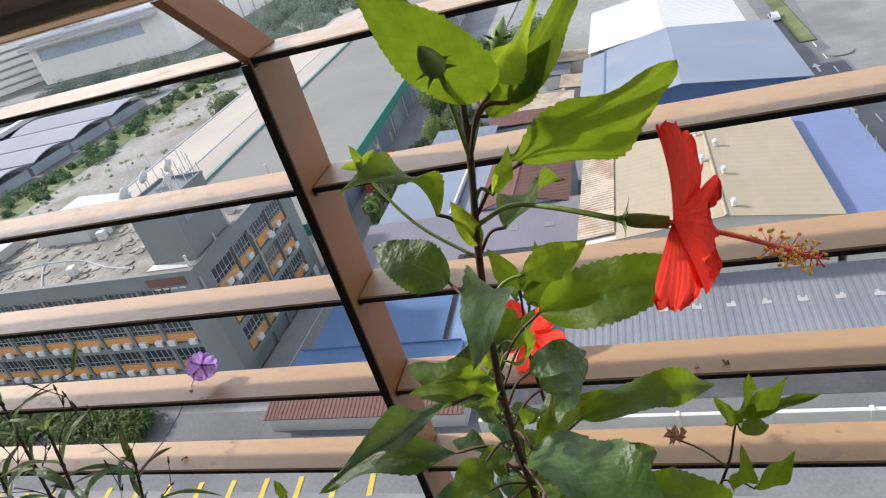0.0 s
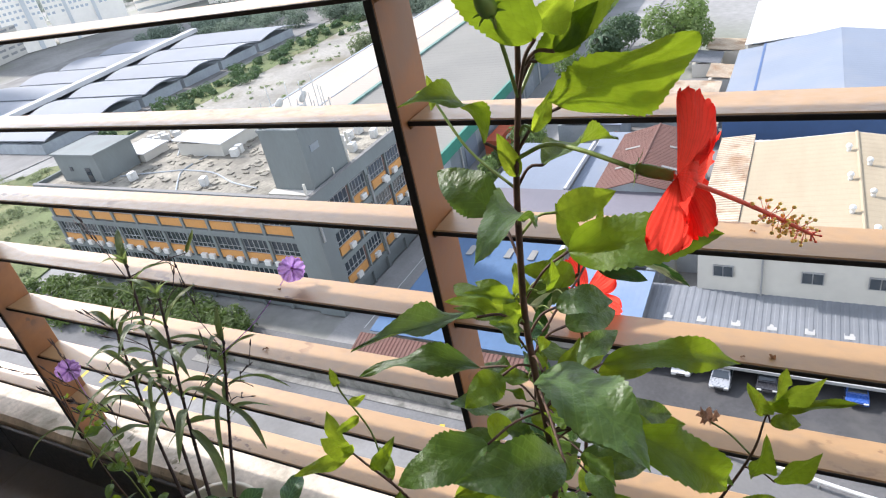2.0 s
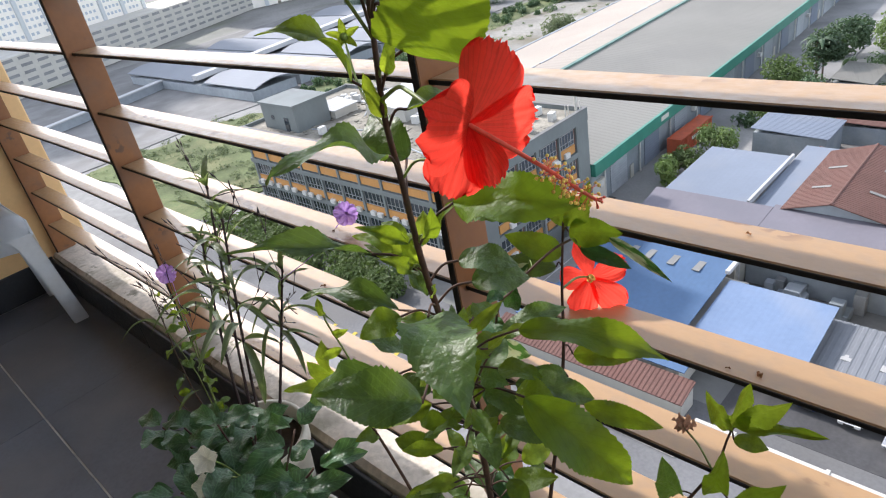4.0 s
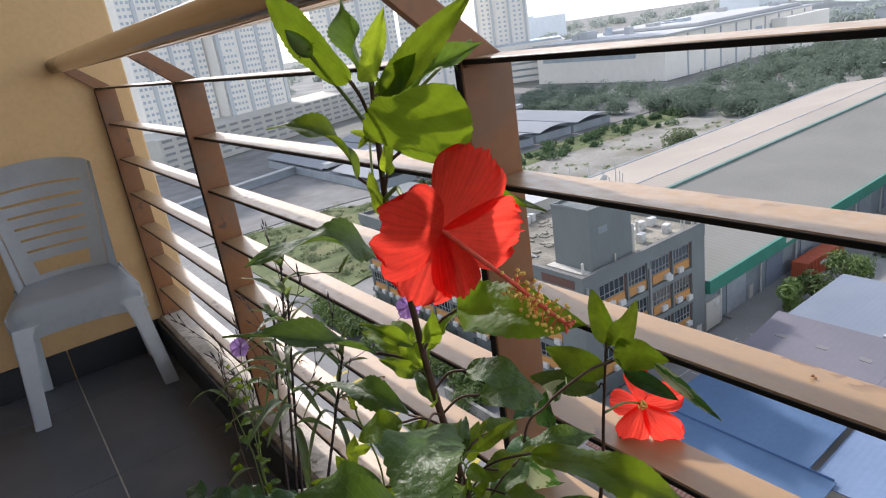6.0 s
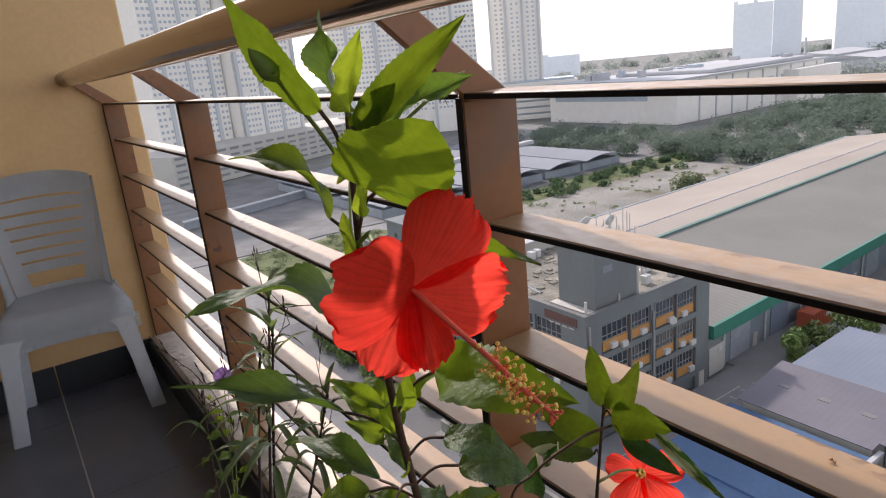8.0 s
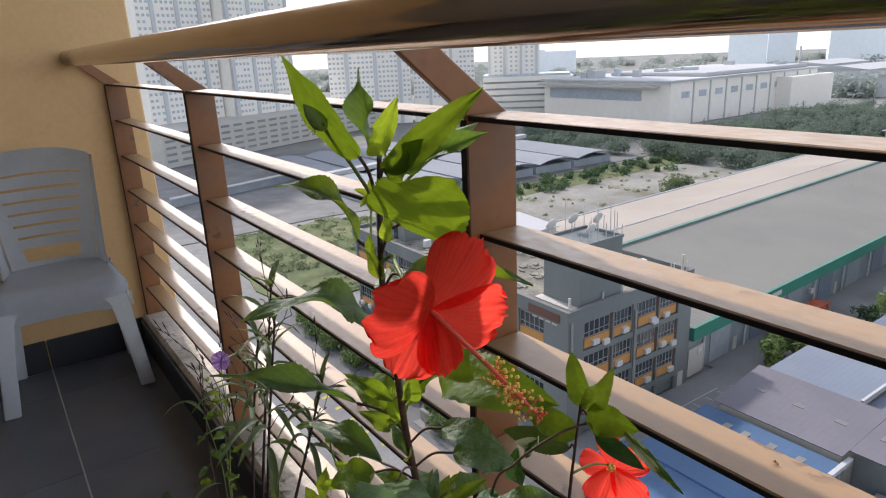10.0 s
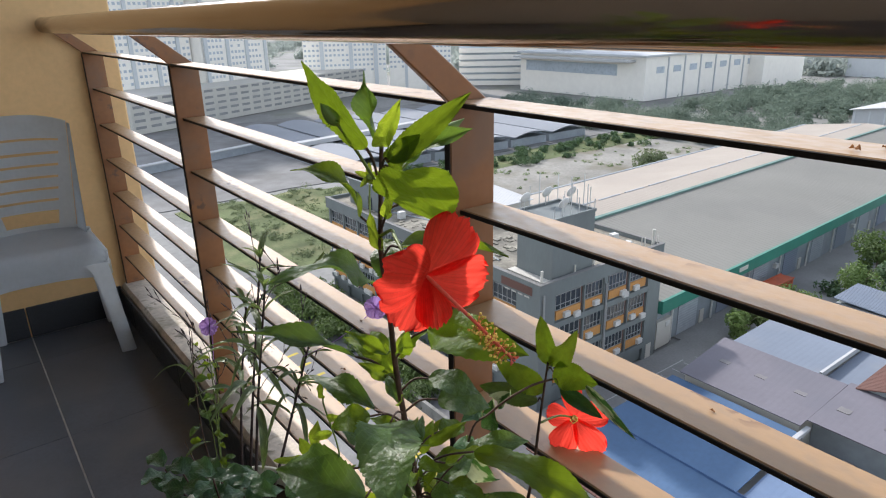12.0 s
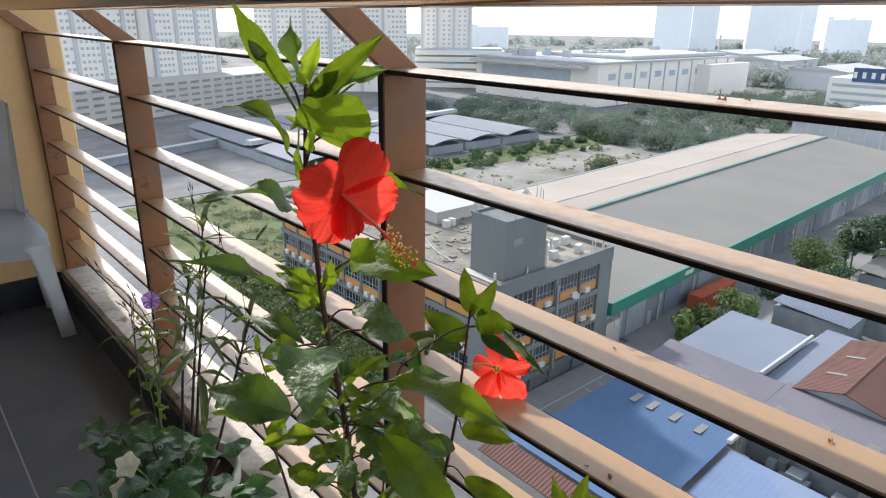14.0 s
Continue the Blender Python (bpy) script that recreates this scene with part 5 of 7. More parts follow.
def tree(at, height, radius, label, seed, mat=TREE, count=1300, size=0.34, name="tree"):
    rg = random.Random(seed)
    root = thing(name, at, label, "tree")
    bm = bmesh.new()
    top = Vector((rg.uniform(-0.4, 0.4), rg.uniform(-0.4, 0.4), height * 0.66))
    tube(bm, smooth_line([(0, 0, 0), (0.15, 0.1, height * 0.3), top], 4), [0.04 * height * (1 - 0.08 * i) * 0.6 for i in range(9)], 8)
    for k in range(6):
        a = k * 1.05 + rg.uniform(-0.3, 0.3)
        e = Vector((math.cos(a) * radius * 0.7, math.sin(a) * radius * 0.7, height * rg.uniform(0.62, 0.9)))
        st = Vector((0.1, 0.08, height * rg.uniform(0.3, 0.5)))
        tube(bm, smooth_line([st, (st + e) / 2 + Vector((0, 0, height * 0.05)), e], 3), [0.012 * height * (1 - 0.12 * i) for i in range(7)], 6)
    part("trunk", bm, TRUNK, root)
    bm = bmesh.new()
    leaf_cloud(bm, (0, 0, height * 0.62), radius, count, size, rg)
    part("crown", bm, mat, root)
    return root


tree((83.6, 41.3, G), 4.6, 2.9, "bushy green tree beside the pale roofs", 1)
tree((88.6, 41.2, G), 4.2, 2.4, "bushy green tree with pale dusty leaves", 2)
tree((95.5, 39.5, G), 5.4, 3.3, "dense green tree beside the container", 3)
tree((138, 37, G), 9, 5.0, "broad dark tree behind the workshops", 4, TREE_D, 1700, 0.5)
tree((142, 22.5, G), 13, 6.6, "large spreading tree among the yards", 5, TREE, 3600, 0.5)
tree((125.6, 39.5, G), 7.4, 4.4, "round green tree by the warehouse lane", 6, TREE, 1400, 0.4)
tree((120, 35, G), 6, 3.4, "small green tree by the yards", 7, TREE_D)
tree((112, 37, G), 6.5, 3.4, "small green tree by the lane", 8, TREE)
tree((156, 38, G), 8, 4.6, "dark tree by the warehouse lane", 9, TREE_D, 1500, 0.5)
tree((167, 118, G), 5.2, 5.4, "spreading shrub alone on the waste ground, its green lifted", 10, CLUMP, 480, 0.7)
tree((161, 115, G), 4.0, 4.0, "low shrub on the waste ground, its green lifted", 11, CLUMP, 420, 0.7)
palm = thing("palm_tree", (135.7, 37.5, G), "slim palm with drooping fronds", "palm tree")
part("trunk", tube(bmesh.new(), smooth_line([(0, 0, 0), (0.2, 0.1, 4), (0.1, 0.3, 8)], 4), [0.28, 0.26, 0.25, 0.24, 0.23, 0.22, 0.21, 0.2, 0.2], 8), TRUNK, palm)
for k in range(14):
    a = k * 0.449 * 2
    bm = bmesh.new()
    prev = None
    for i in range(9):
        t = i / 8
        r, z = 3.4 * t, 8 + 1.6 * math.sin(t * 2.2) - 1.8 * t * t
        wd = 0.5 * math.sin(math.pi * min(0.98, t * 0.9 + 0.08))
        c, s = math.cos(a), math.sin(a)
        row = [bm.verts.new((c * r - s * o, s * r + c * o, z - abs(o) * 0.5)) for o in (-wd, 0, wd)]
        if prev:
            bm.faces.new((prev[0], prev[1], row[1], row[0]))
            bm.faces.new((prev[1], prev[2], row[2], row[1]))
        prev = row
    part("frond", bm, TREE_D, palm)


def wood(name, spots, size, seed, mat, label, per=240):
    rg = random.Random(seed)
    bm = bmesh.new()
    for x, y, z, r in spots:
        leaf_cloud(bm, (x, y, z), r, per, size, rg, 0.6)
    return tagged(link(name, bm, mat), label, "vegetation", kind="stuff")


rg = random.Random(21)
wood("scrub_strip", [(98 + i * 1.6 + rg.uniform(-3, 3), 157 + rg.gauss(0, 5), G + 0.9, rg.uniform(0.9, 2.8)) for i in range(95)], 0.5, 31, TREE_D, "scrubby bushes along the waste ground", 150)
wood("office_hedge", [(rg.uniform(38.5, 46), rg.uniform(56, 104), G + 1.3, rg.uniform(1.6, 3.0)) for i in range(70)], 0.32, 32, TREE, "green bushes beside the office block", 330)
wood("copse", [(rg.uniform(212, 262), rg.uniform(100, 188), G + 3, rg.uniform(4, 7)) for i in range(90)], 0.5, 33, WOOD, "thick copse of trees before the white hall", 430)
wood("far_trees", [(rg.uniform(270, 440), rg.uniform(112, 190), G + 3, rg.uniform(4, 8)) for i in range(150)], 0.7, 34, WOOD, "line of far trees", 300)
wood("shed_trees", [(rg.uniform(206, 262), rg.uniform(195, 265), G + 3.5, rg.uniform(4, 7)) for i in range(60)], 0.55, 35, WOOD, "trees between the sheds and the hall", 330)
wood("yard_bushes", [(rg.uniform(100, 160), rg.uniform(26, 42), G + 1.0, rg.uniform(1.2, 2.6)) for i in range(40)], 0.35, 36, TREE_D, "bushes between the yards", 160)
wood("waste_tufts", [(x_, y_, G + 0.1, r_) for x_, y_, r_ in ((rg.uniform(86, 208), 100 + 54 * rg.random() ** 0.7, rg.uniform(0.4, 1.3)) for _ in range(230)) if noise.noise(Vector((x_ * 0.05, y_ * 0.05, 3))) > -0.05], 0.3, 39, CLUMP, "dry tufts and low scrub on the waste ground", 45)
wood("field_bushes", [(rg.uniform(42, 84), rg.uniform(110, 168), G - 0.25, rg.uniform(0.7, 2.6)) for i in range(230)], 0.3, 37, CLUMP, "low bushes on the green field", 100)
wood("distant_woods", [(math.sin(a) * d, math.cos(a) * d, G + 4, rg.uniform(12, 20)) for a, d in ((radians(rg.uniform(20, 88)), rg.uniform(560, 1500)) for _ in range(260))], 2.4, 38, FARWOOD, "distant woods with haze put into their leaf colour", 230)
# far rise of land at the horizon
bm = bmesh.new()
prev = None
for i in range(81):
    a = radians(-10 + i * 1.5)
    h = 6 + 16 * (0.5 + 0.5 * noise.noise(Vector((i * 0.13, 3, 0)))) + 4 * noise.noise(Vector((i * 0.7, 1, 0)))
    row = [bm.verts.new((math.sin(a) * d, math.cos(a) * d, z)) for d, z in ((2300, G), (2600, G + h + 25), (3400, G))]
    if prev:
        bm.faces.new((prev[0], row[0], row[1], prev[1]))
        bm.faces.new((prev[1], row[1], row[2], prev[2]))
    prev = row
tagged(link("backdrop", bm, FARAIR), "low hills at the horizon with haze put into their colour and glow", "hills", kind="structure")


# the whole city turned and raised to line up with the camera's view
for ob in [o for o in scene.objects if o not in before_city and o.parent is None]:
    ob.matrix_basis = pose(0, 0, 1.05, 0, 0, -0.5) @ ob.matrix_basis


# ---- the plastic chair ----
chair = thing("plastic_chair", (-0.318, 2.066, FLOOR), "grey moulded plastic chair with a slatted back", "chair")
chair.rotation_euler = (0, 0, radians(-5))
chair.scale = (1.0, 1.0, 1.035)


def blade(bm, a, b, wa, wb, ta, tb, across):
    """A tapered flat bar from a to b: width along 'across', thickness square to it."""
    a, b, across = Vector(a), Vector(b), Vector(across).normalized()
    d = (b - a).normalized()
    across = (across - d * across.dot(d)).normalized()
    n = d.cross(across)
    v = [bm.verts.new(p + across * w * s + n * t * r) for p, w, t in ((a, wa / 2, ta / 2), (b, wb / 2, tb / 2)) for s, r in ((-1, -1), (1, -1), (1, 1), (-1, 1))]
    f = [bm.faces.new([v[i] for i in q]) for q in ((0, 1, 2, 3), (7, 6, 5, 4), (0, 4, 5, 1), (1, 5, 6, 2), (2, 6, 7, 3), (3, 7, 4, 0))]
    return bm


def rounded(bm, off=0.004):
    bmesh.ops.bevel(bm, geom=bm.edges[:], offset=off, segments=2, affect="EDGES")
    return bm


def seat_shell():
    """A dished seat that rolls over at its front and sides into a deep apron, with round front corners."""
    bm = bmesh.new()
    rows = []
    for j in range(19):
        t = j / 18
        y = -0.160 + 0.326 * t
        wdt = 0.220 - 0.040 * t
        if t < 0.16:
            wdt -= 0.026 * ((0.16 - t) / 0.16) ** 2.5
        row = []
        for i in range(25):
            u = i / 24 * 2 - 1
            z = 0.436 - 0.012 * (1 - u * u) * math.sin(math.pi * t) + 0.004 * t
            if t < 0.2:
                z -= 0.038 * ((0.2 - t) / 0.2) ** 2.4
            if abs(u) > 0.8:
                z -= 0.036 * ((abs(u) - 0.8) / 0.2) ** 2.2
            row.append(bm.verts.new((u * wdt, y, z)))
        rows.append(row)
    for drop, out in ((0.030, 0.006), (0.066, 0.004)):    # the apron, its lower edge slightly arched
        low = []
        for i, v in enumerate(rows[0 if drop < 0.04 else 1]):
            u = i / 24 * 2 - 1
            src = rows[0 if drop < 0.04 else 1][i].co
            low.append(bm.verts.new((src.x * 1.004, -0.160 - out, 0.398 - drop - 0.02 * abs(u) ** 3)))
        rows.insert(0, low)
    for a, b in zip(rows, rows[1:]):
        for i in range(24):
            bm.faces.new((a[i], a[i + 1], b[i + 1], b[i]))
    bmesh.ops.solidify(bm, geom=bm.faces[:], thickness=0.006)
    return bm


def angle_leg(line, wide, deep, side_dir, back_dir):
    """A moulded leg of angle section that tapers and bends along its line: a face and a return."""
    bm = bmesh.new()
    pts = smooth_line(line, 5)
    for k, (ww, way) in enumerate(((wide, Vector(side_dir)), (deep, Vector(back_dir)))):
        n = (Vector(back_dir), Vector(side_dir))[k] * 0.007
        rings = []
        for i, p in enumerate(pts):
            f = i / (len(pts) - 1)
            w = ww[0] + (ww[1] - ww[0]) * min(1, f * 1.5) ** 0.6
            p = Vector(p)
            rings.append([bm.verts.new(q) for q in (p, p + way * w, p + way * w + n, p + n)])
        for a, b in zip(rings, rings[1:]):
            for q in range(4):
                bm.faces.new((a[q], a[(q + 1) % 4], b[(q + 1) % 4], b[q]))
        bm.faces.new(rings[0])
        bm.faces.new(rings[-1][::-1])
    bmesh.ops.recalc_face_normals(bm, faces=bm.faces[:])
    bmesh.ops.bevel(bm, geom=[e for e in bm.edges if len(e.link_faces) == 2 and e.calc_face_angle(0) > 0.8], offset=0.003, segments=2, affect="EDGES")
    return bm


BACK_TOP, BACK_LOW = 0.826, 0.425


def back_point(u, z):
    """The curved shell of the back: hollow across, leaning away as it rises."""
    k = (z - BACK_LOW) / (BACK_TOP - BACK_LOW)
    return Vector((u * (0.140 + 0.040 * k), 0.128 + 0.055 * k + 0.030 * (1 - u * u), z + 0.030 * max(0, k - 0.72) / 0.28 * (1 - abs(u) ** 2.4)))


def back_piece(z0, z1, u0, u1, name, nz=3, nu=14, thick=0.011):
    bm = bmesh.new()
    g = [[bm.verts.new(back_point(u0(z) + (u1(z) - u0(z)) * i / nu, z)) for i in range(nu + 1)] for z in (z0 + (z1 - z0) * j / nz for j in range(nz + 1))]
    for a, b in zip(g, g[1:]):
        for i in range(nu):
            bm.faces.new((a[i], a[i + 1], b[i + 1], b[i]))
    bmesh.ops.solidify(bm, geom=bm.faces[:], thickness=thick)
    return part(name, bm, CHAIR, chair, smooth=False)


def slot_end(z):
    """Half width of the slots, which shorten downwards."""
    return 0.58 + 0.30 * (z - BACK_LOW) / (BACK_TOP - BACK_LOW)


part("seat", seat_shell(), CHAIR, chair, smooth=True)
back_piece(0.760, BACK_TOP, lambda z: -1, lambda z: 1, "back_panel", 8, 24)
for k in range(6):                                 # bars between the narrow slots, widest at the top
    z1 = 0.7535 - k * 0.0425
    back_piece(z1 - 0.0340, z1, lambda z: -slot_end(z) - 0.01, lambda z: slot_end(z) + 0.01, "back_slat", thick=0.032)
back_piece(BACK_LOW, 0.458, lambda z: -1, lambda z: 1, "back_slat", 3, 20)
for s in (-1, 1):
    back_piece(0.458, 0.760, lambda z: -1 if s < 0 else slot_end(z), lambda z: -slot_end(z) if s < 0 else 1, "back_stile", 12, 4)
    bm = bmesh.new()                               # side wing that sweeps forward to the seat
    g = []
    for j in range(15):
        z = BACK_LOW - 0.01 + (BACK_TOP - BACK_LOW + 0.004) * j / 14
        k = j / 14
        p = back_point(s, z)
        deep = 0.014 + 0.085 * (1 - k) ** 1.8
        g.append([bm.verts.new(p + Vector((s * (0.002 + 0.026 * f * (0.35 + 0.65 * (1 - k))), -deep * f, -0.004 * f))) for f in (0, 0.25, 0.5, 0.75, 1)])
    for a, b in zip(g, g[1:]):
        for i in range(4):
            bm.faces.new((a[i], a[i + 1], b[i + 1], b[i]))
    bmesh.ops.solidify(bm, geom=bm.faces[:], thickness=0.006)
    part("back_wing", bm, CHAIR, chair, smooth=True)
    part("side_apron", rounded(blade(bmesh.new(), (s * 0.210, -0.13, 0.377), (s * 0.178, 0.16, 0.395), 0.06, 0.05, 0.008, 0.008, (0, 0, 1)), 0.003), CHAIR, chair)
    part("leg", angle_leg([(s * 0.201, -0.1675, 0.372), (s * 0.2095, -0.1665, 0.33), (s * 0.221, -0.160, 0.21), (s * 0.246, -0.135, 0.0)], (0.085, 0.052), (0.065, 0.040), (-s, 0, 0), (0, 1, 0)), CHAIR, chair)
    part("leg", angle_leg([(s * 0.186, 0.168, 0.425), (s * 0.196, 0.176, 0.30), (s * 0.222, 0.205, 0.0)], (0.06, 0.04), (0.05, 0.034), (-s, 0, 0), (0, -1, 0)), CHAIR, chair)


# ---- leaves and flowers ----
def leaf_mesh(name, mat, shape, teeth, fold, sag, wave, seed, n=18, across=6, tip=0.0, slim=0.45):
    """A leaf of unit length along +x and unit width along y, arched and folded along its midrib."""
    rg = random.Random(seed)
    bm = bmesh.new()
    rows = []
    for i in range(n + 1):
        u = i / n
        a, b = shape
        top = (a / (a + b)) ** a * (b / (a + b)) ** b
        hw = 0.5 * (max(u, 1e-4) ** a) * (max(1 - u, 1e-4) ** b) / top
        if teeth and 0.22 < u < 0.97:
            hw += teeth * 0.5 * ((0.9, -0.5, 0.25)[i % 3] + rg.uniform(-0.25, 0.25)) * (1.15 - u)
        row = []
        for j in range(across + 1):
            v = j / across * 2 - 1
            z = slim * fold * abs(v) * hw + sag * 4 * u * (1 - u) + tip * u * u
            z += slim * wave * math.sin(u * 9 + seed) * v * abs(v) * hw
            z -= slim * 0.02 * (1 - min(1, abs(v) * 4)) + slim * 0.012 * math.sin((u * 7 - abs(v) * 1.6) * math.pi) * (1 if abs(v) > 0.1 else 0)
            row.append(bm.verts.new((u, v * hw, z)))
        rows.append(row)
    for p, q in zip(rows, rows[1:]):
        for j in range(across):
            bm.faces.new((p[j], q[j], q[j + 1], p[j + 1]))
    me = bpy.data.meshes.new(name)
    bm.to_mesh(me)
    bm.free()
    me.materials.append(mat)
    for p in me.polygons:
        p.use_smooth = True
    return me


def leaf_pose(base, tip, width, normal):
    b, t = Vector(base), Vector(tip)
    x = t - b
    ln = x.length
    x.normalize()
    z = Vector(normal)
    z = z - x * z.dot(x)
    z = z.normalized() if z.length > 1e-6 else x.orthogonal().normalized()
    y = z.cross(x)
    m = Matrix((x * ln, y * width, z * ln)).transposed().to_4x4()
    m.translation = b
    return m


def put(me, name, m, root):
    ob = new(name, me)
    ob.parent = root
    ob.matrix_parent_inverse = Matrix.Translation(root.location).inverted()
    ob.matrix_basis = m
    return ob


OVATE, LANCE, NARROW, ROUND = (0.62, 0.95), (0.7, 1.0), (0.55, 0.75), (0.6, 0.85)
HIB_M = {}
for key, mat in (("lit", HIB), ("old", HIB_OLD), ("new", HIB_NEW)):
    HIB_M[key] = [leaf_mesh("hibiscus_leaf", mat, OVATE, 0.07, f, s, w, i, 60, 6, tp) for i, (f, s, w, tp) in
                  enumerate(((0.25, 0.06, 0.3, 0.0), (0.35, 0.10, 0.5, -0.05), (0.1, 0.14, 0.4, -0.1), (0.5, 0.05, 0.6, 0.05), (0.2, 0.18, 0.2, -0.15), (0.3, 0.24, 0.4, 0.0)))]
HIB_M["round"] = [leaf_mesh("hibiscus_leaf", HIB, (0.42, 0.66), 0.06, 0.12, 0.05, 0.25, 7, 60, 8, 0.02)]
HIB_M["slim"] = [leaf_mesh("hibiscus_leaf", HIB, (0.5, 0.95), 0.07, 0.15, 0.04, 0.1, 9, 60, 6, 0.03)]
RUE_M = [leaf_mesh("ruellia_leaf", RUEL, NARROW, 0, 0.5, s, 0.3, i, 14, 4, tp, 0.13) for i, (s, tp) in enumerate(((0.10, -0.1), (0.2, -0.25), (0.05, 0.05), (0.28, -0.4)))]
JAS_M = [leaf_mesh("shrub_leaf", JAS, ROUND, 0, 0.3, s, 0.5, i, 12, 6, tp) for i, (s, tp) in enumerate(((0.08, -0.1), (0.14, -0.2), (0.05, 0.1)))]
VAR_M = [leaf_mesh("vine_leaf", (VINED, VARI)[i == 1 and 1 or 0], LANCE, 0, 0.4, s, 0.3, i, 14, 6, tp) for i, (s, tp) in enumerate(((0.1, -0.1), (0.2, -0.3)))]
WILT_M = [leaf_mesh("wilted_petal", WILT, LANCE, 0.05, 0.9, 0.1, 1.0, i + 50, 14, 6, 0.1, 0.35) for i in range(3)]
STAR_M = leaf_mesh("sepal", HIB_NEW, (0.35, 0.8), 0, 0.3, 0.08, 0.1, 4, 10, 4, 0.05, 0.3)
DEAD_M = [leaf_mesh("dead_leaf", DEAD, LANCE, 0.05, f, s_ * 0.4, w, i + 40, 14, 6, 0.0, 0.35) for i, (f, s_, w) in enumerate(((0.9, 0.25, 1.2), (0.6, 0.35, 0.8), (1.2, 0.15, 1.0)))]
SEP_M = leaf_mesh("sepal", SEPAL, (0.4, 0.9), 0, 0.3, 0.1, 0.1, 3, 8, 4, 0.0, 0.25)


def petal_mesh(name, mat, seed, ruffle=0.10, shape=(0.75, 0.28), curl=-0.25, fringe=0.07):
    rg = random.Random(seed)
    bm = bmesh.new()
    rows = []
    n, across = 22, 44
    rgv = [rg.uniform(-1, 1) for _ in range(across + 1)]
    a, b = shape
    top = (a / (a + b)) ** a * (b / (a + b)) ** b
    for i in range(n + 1):
        u = i / n
        row = []
        for j in range(across + 1):
            v = j / across * 2 - 1
            hw = 0.5 * (max(u, 0.012) ** a) * (max(1.02 - u, 1e-3) ** b) / top
            edge = u ** 3
            z = curl * u * u + ruffle * edge * math.sin(v * 7 + seed) * (0.4 + abs(v)) + 0.16 * abs(v) ** 2 * u * (1 - u * 0.7)
            z += 0.012 * math.sin(v * 26) * u * (1 - 0.3 * u)
            ux = u * (1 - 0.14 * v * v * u) + fringe * edge * (0.5 * math.sin(v * 17 + seed * 2) + 0.35 * math.sin(v * 41 + seed) + 0.35 * rgv[j]) * (1 if u > 0.87 else 0.2)
            row.append(bm.verts.new((ux, v * hw, z)))
        rows.append(row)
    for p, q in zip(rows, rows[1:]):
        for j in range(across):
            bm.faces.new((p[j], q[j], q[j + 1], p[j + 1]))
    me = bpy.data.meshes.new(name)
    bm.to_mesh(me)
    bm.free()
    me.materials.append(mat)
    for p in me.polygons:
        p.use_smooth = True
    return me


PETAL_CURL = (-0.42, -0.45, -0.45, -0.4, -0.3)
PETALS = [petal_mesh("petal", PETAL, i, 0.08, (0.78, 0.22), c, 0.045) for i, c in enumerate(PETAL_CURL)]
MAUVES = [petal_mesh("petal", MAUVE, i + 10, 0.12, (0.8, 0.22), -0.2, 0.03) for i in range(3)]
WHITES = [petal_mesh("petal", WHITEP, i + 20, 0.05, (0.5, 0.35), -0.25, 0.0) for i in range(2)]


def frame_of(axis, roll=0.0):
    z = Vector(axis).normalized()
    up = Vector((0, 0, 1))
    y = (up - z * up.dot(z)).normalized()
    x = y.cross(z)
    m = Matrix((x, y, z)).transposed()
    return m @ Matrix.Rotation(roll, 3, "Z")


def bloom(root, centre, axis, petals, meshes, name="flower", label=""):
    """Petals round an axis. petals: (angle, opening, length, width) in degrees and metres; 0 points right, 90 up, seen from the front."""
    f = frame_of(axis)
    first = None
    for k, (ang, opening, ln, wd) in enumerate(petals):
        a, o = radians(ang), radians(opening)
        side = f @ Vector((math.cos(a), math.sin(a), 0))
        ax = f @ Vector((0, 0, 1))
        d = side * math.sin(o) + ax * math.cos(o)
        nrm = ax * math.sin(o) - side * math.cos(o)
        m = leaf_pose(centre, Vector(centre) + d * ln, wd, nrm)
        ob = put(meshes[k % len(meshes)], "petal", m, root)
    return f


def petal_pose(centre, tip, width, axis, curl):
    """A petal from the throat to a known tip, rising first and bending back by its curl."""
    v = Vector(tip) - Vector(centre)
    ln = v.length
    v.normalize()
    n = Vector(axis).normalized()
    n = (n - v * n.dot(v)).normalized()
    s_ = math.sqrt(1 + curl * curl)
    return leaf_pose(centre, Vector(centre) + (v - n * curl) / s_ * ln / s_, width, n + v * curl)


# ---- pots ----
def pot(at, radius, height, mat, label, stones=False):
    root = thing("plant_pot", at, label, "pot")
    bm = bmesh.new()
    prof = [(radius * 0.72, 0), (radius * 0.78, 0.012), (radius * 0.97, height * 0.86), (radius * 1.05, height * 0.87), (radius * 1.06, height), (radius * 0.97, height), (radius * 0.93, height * 0.88)]
    rings = [[bm.verts.new((r * math.cos(a), r * math.sin(a), z)) for a in (2 * math.pi * k / 40 for k in range(40))] for r, z in prof]
    for a, b in zip(rings, rings[1:]):
        for k in range(40):
            bm.faces.new((a[k], a[(k + 1) % 40], b[(k + 1) % 40], b[k]))
    bm.faces.new(rings[0])
    part("body", bm, mat, root, smooth=True)
    bm = bmesh.new()
    bmesh.ops.create_circle(bm, cap_ends=True, segments=36, radius=radius * 0.94, matrix=Matrix.Translation((0, 0, height * 0.885)))
    bmesh.ops.subdivide_edges(bm, edges=bm.edges[:], cuts=2)
    for v in bm.verts:
        v.co.z += 0.008 * noise.noise(v.co * 40)
    part("soil", bm, SOIL, root)
    return root


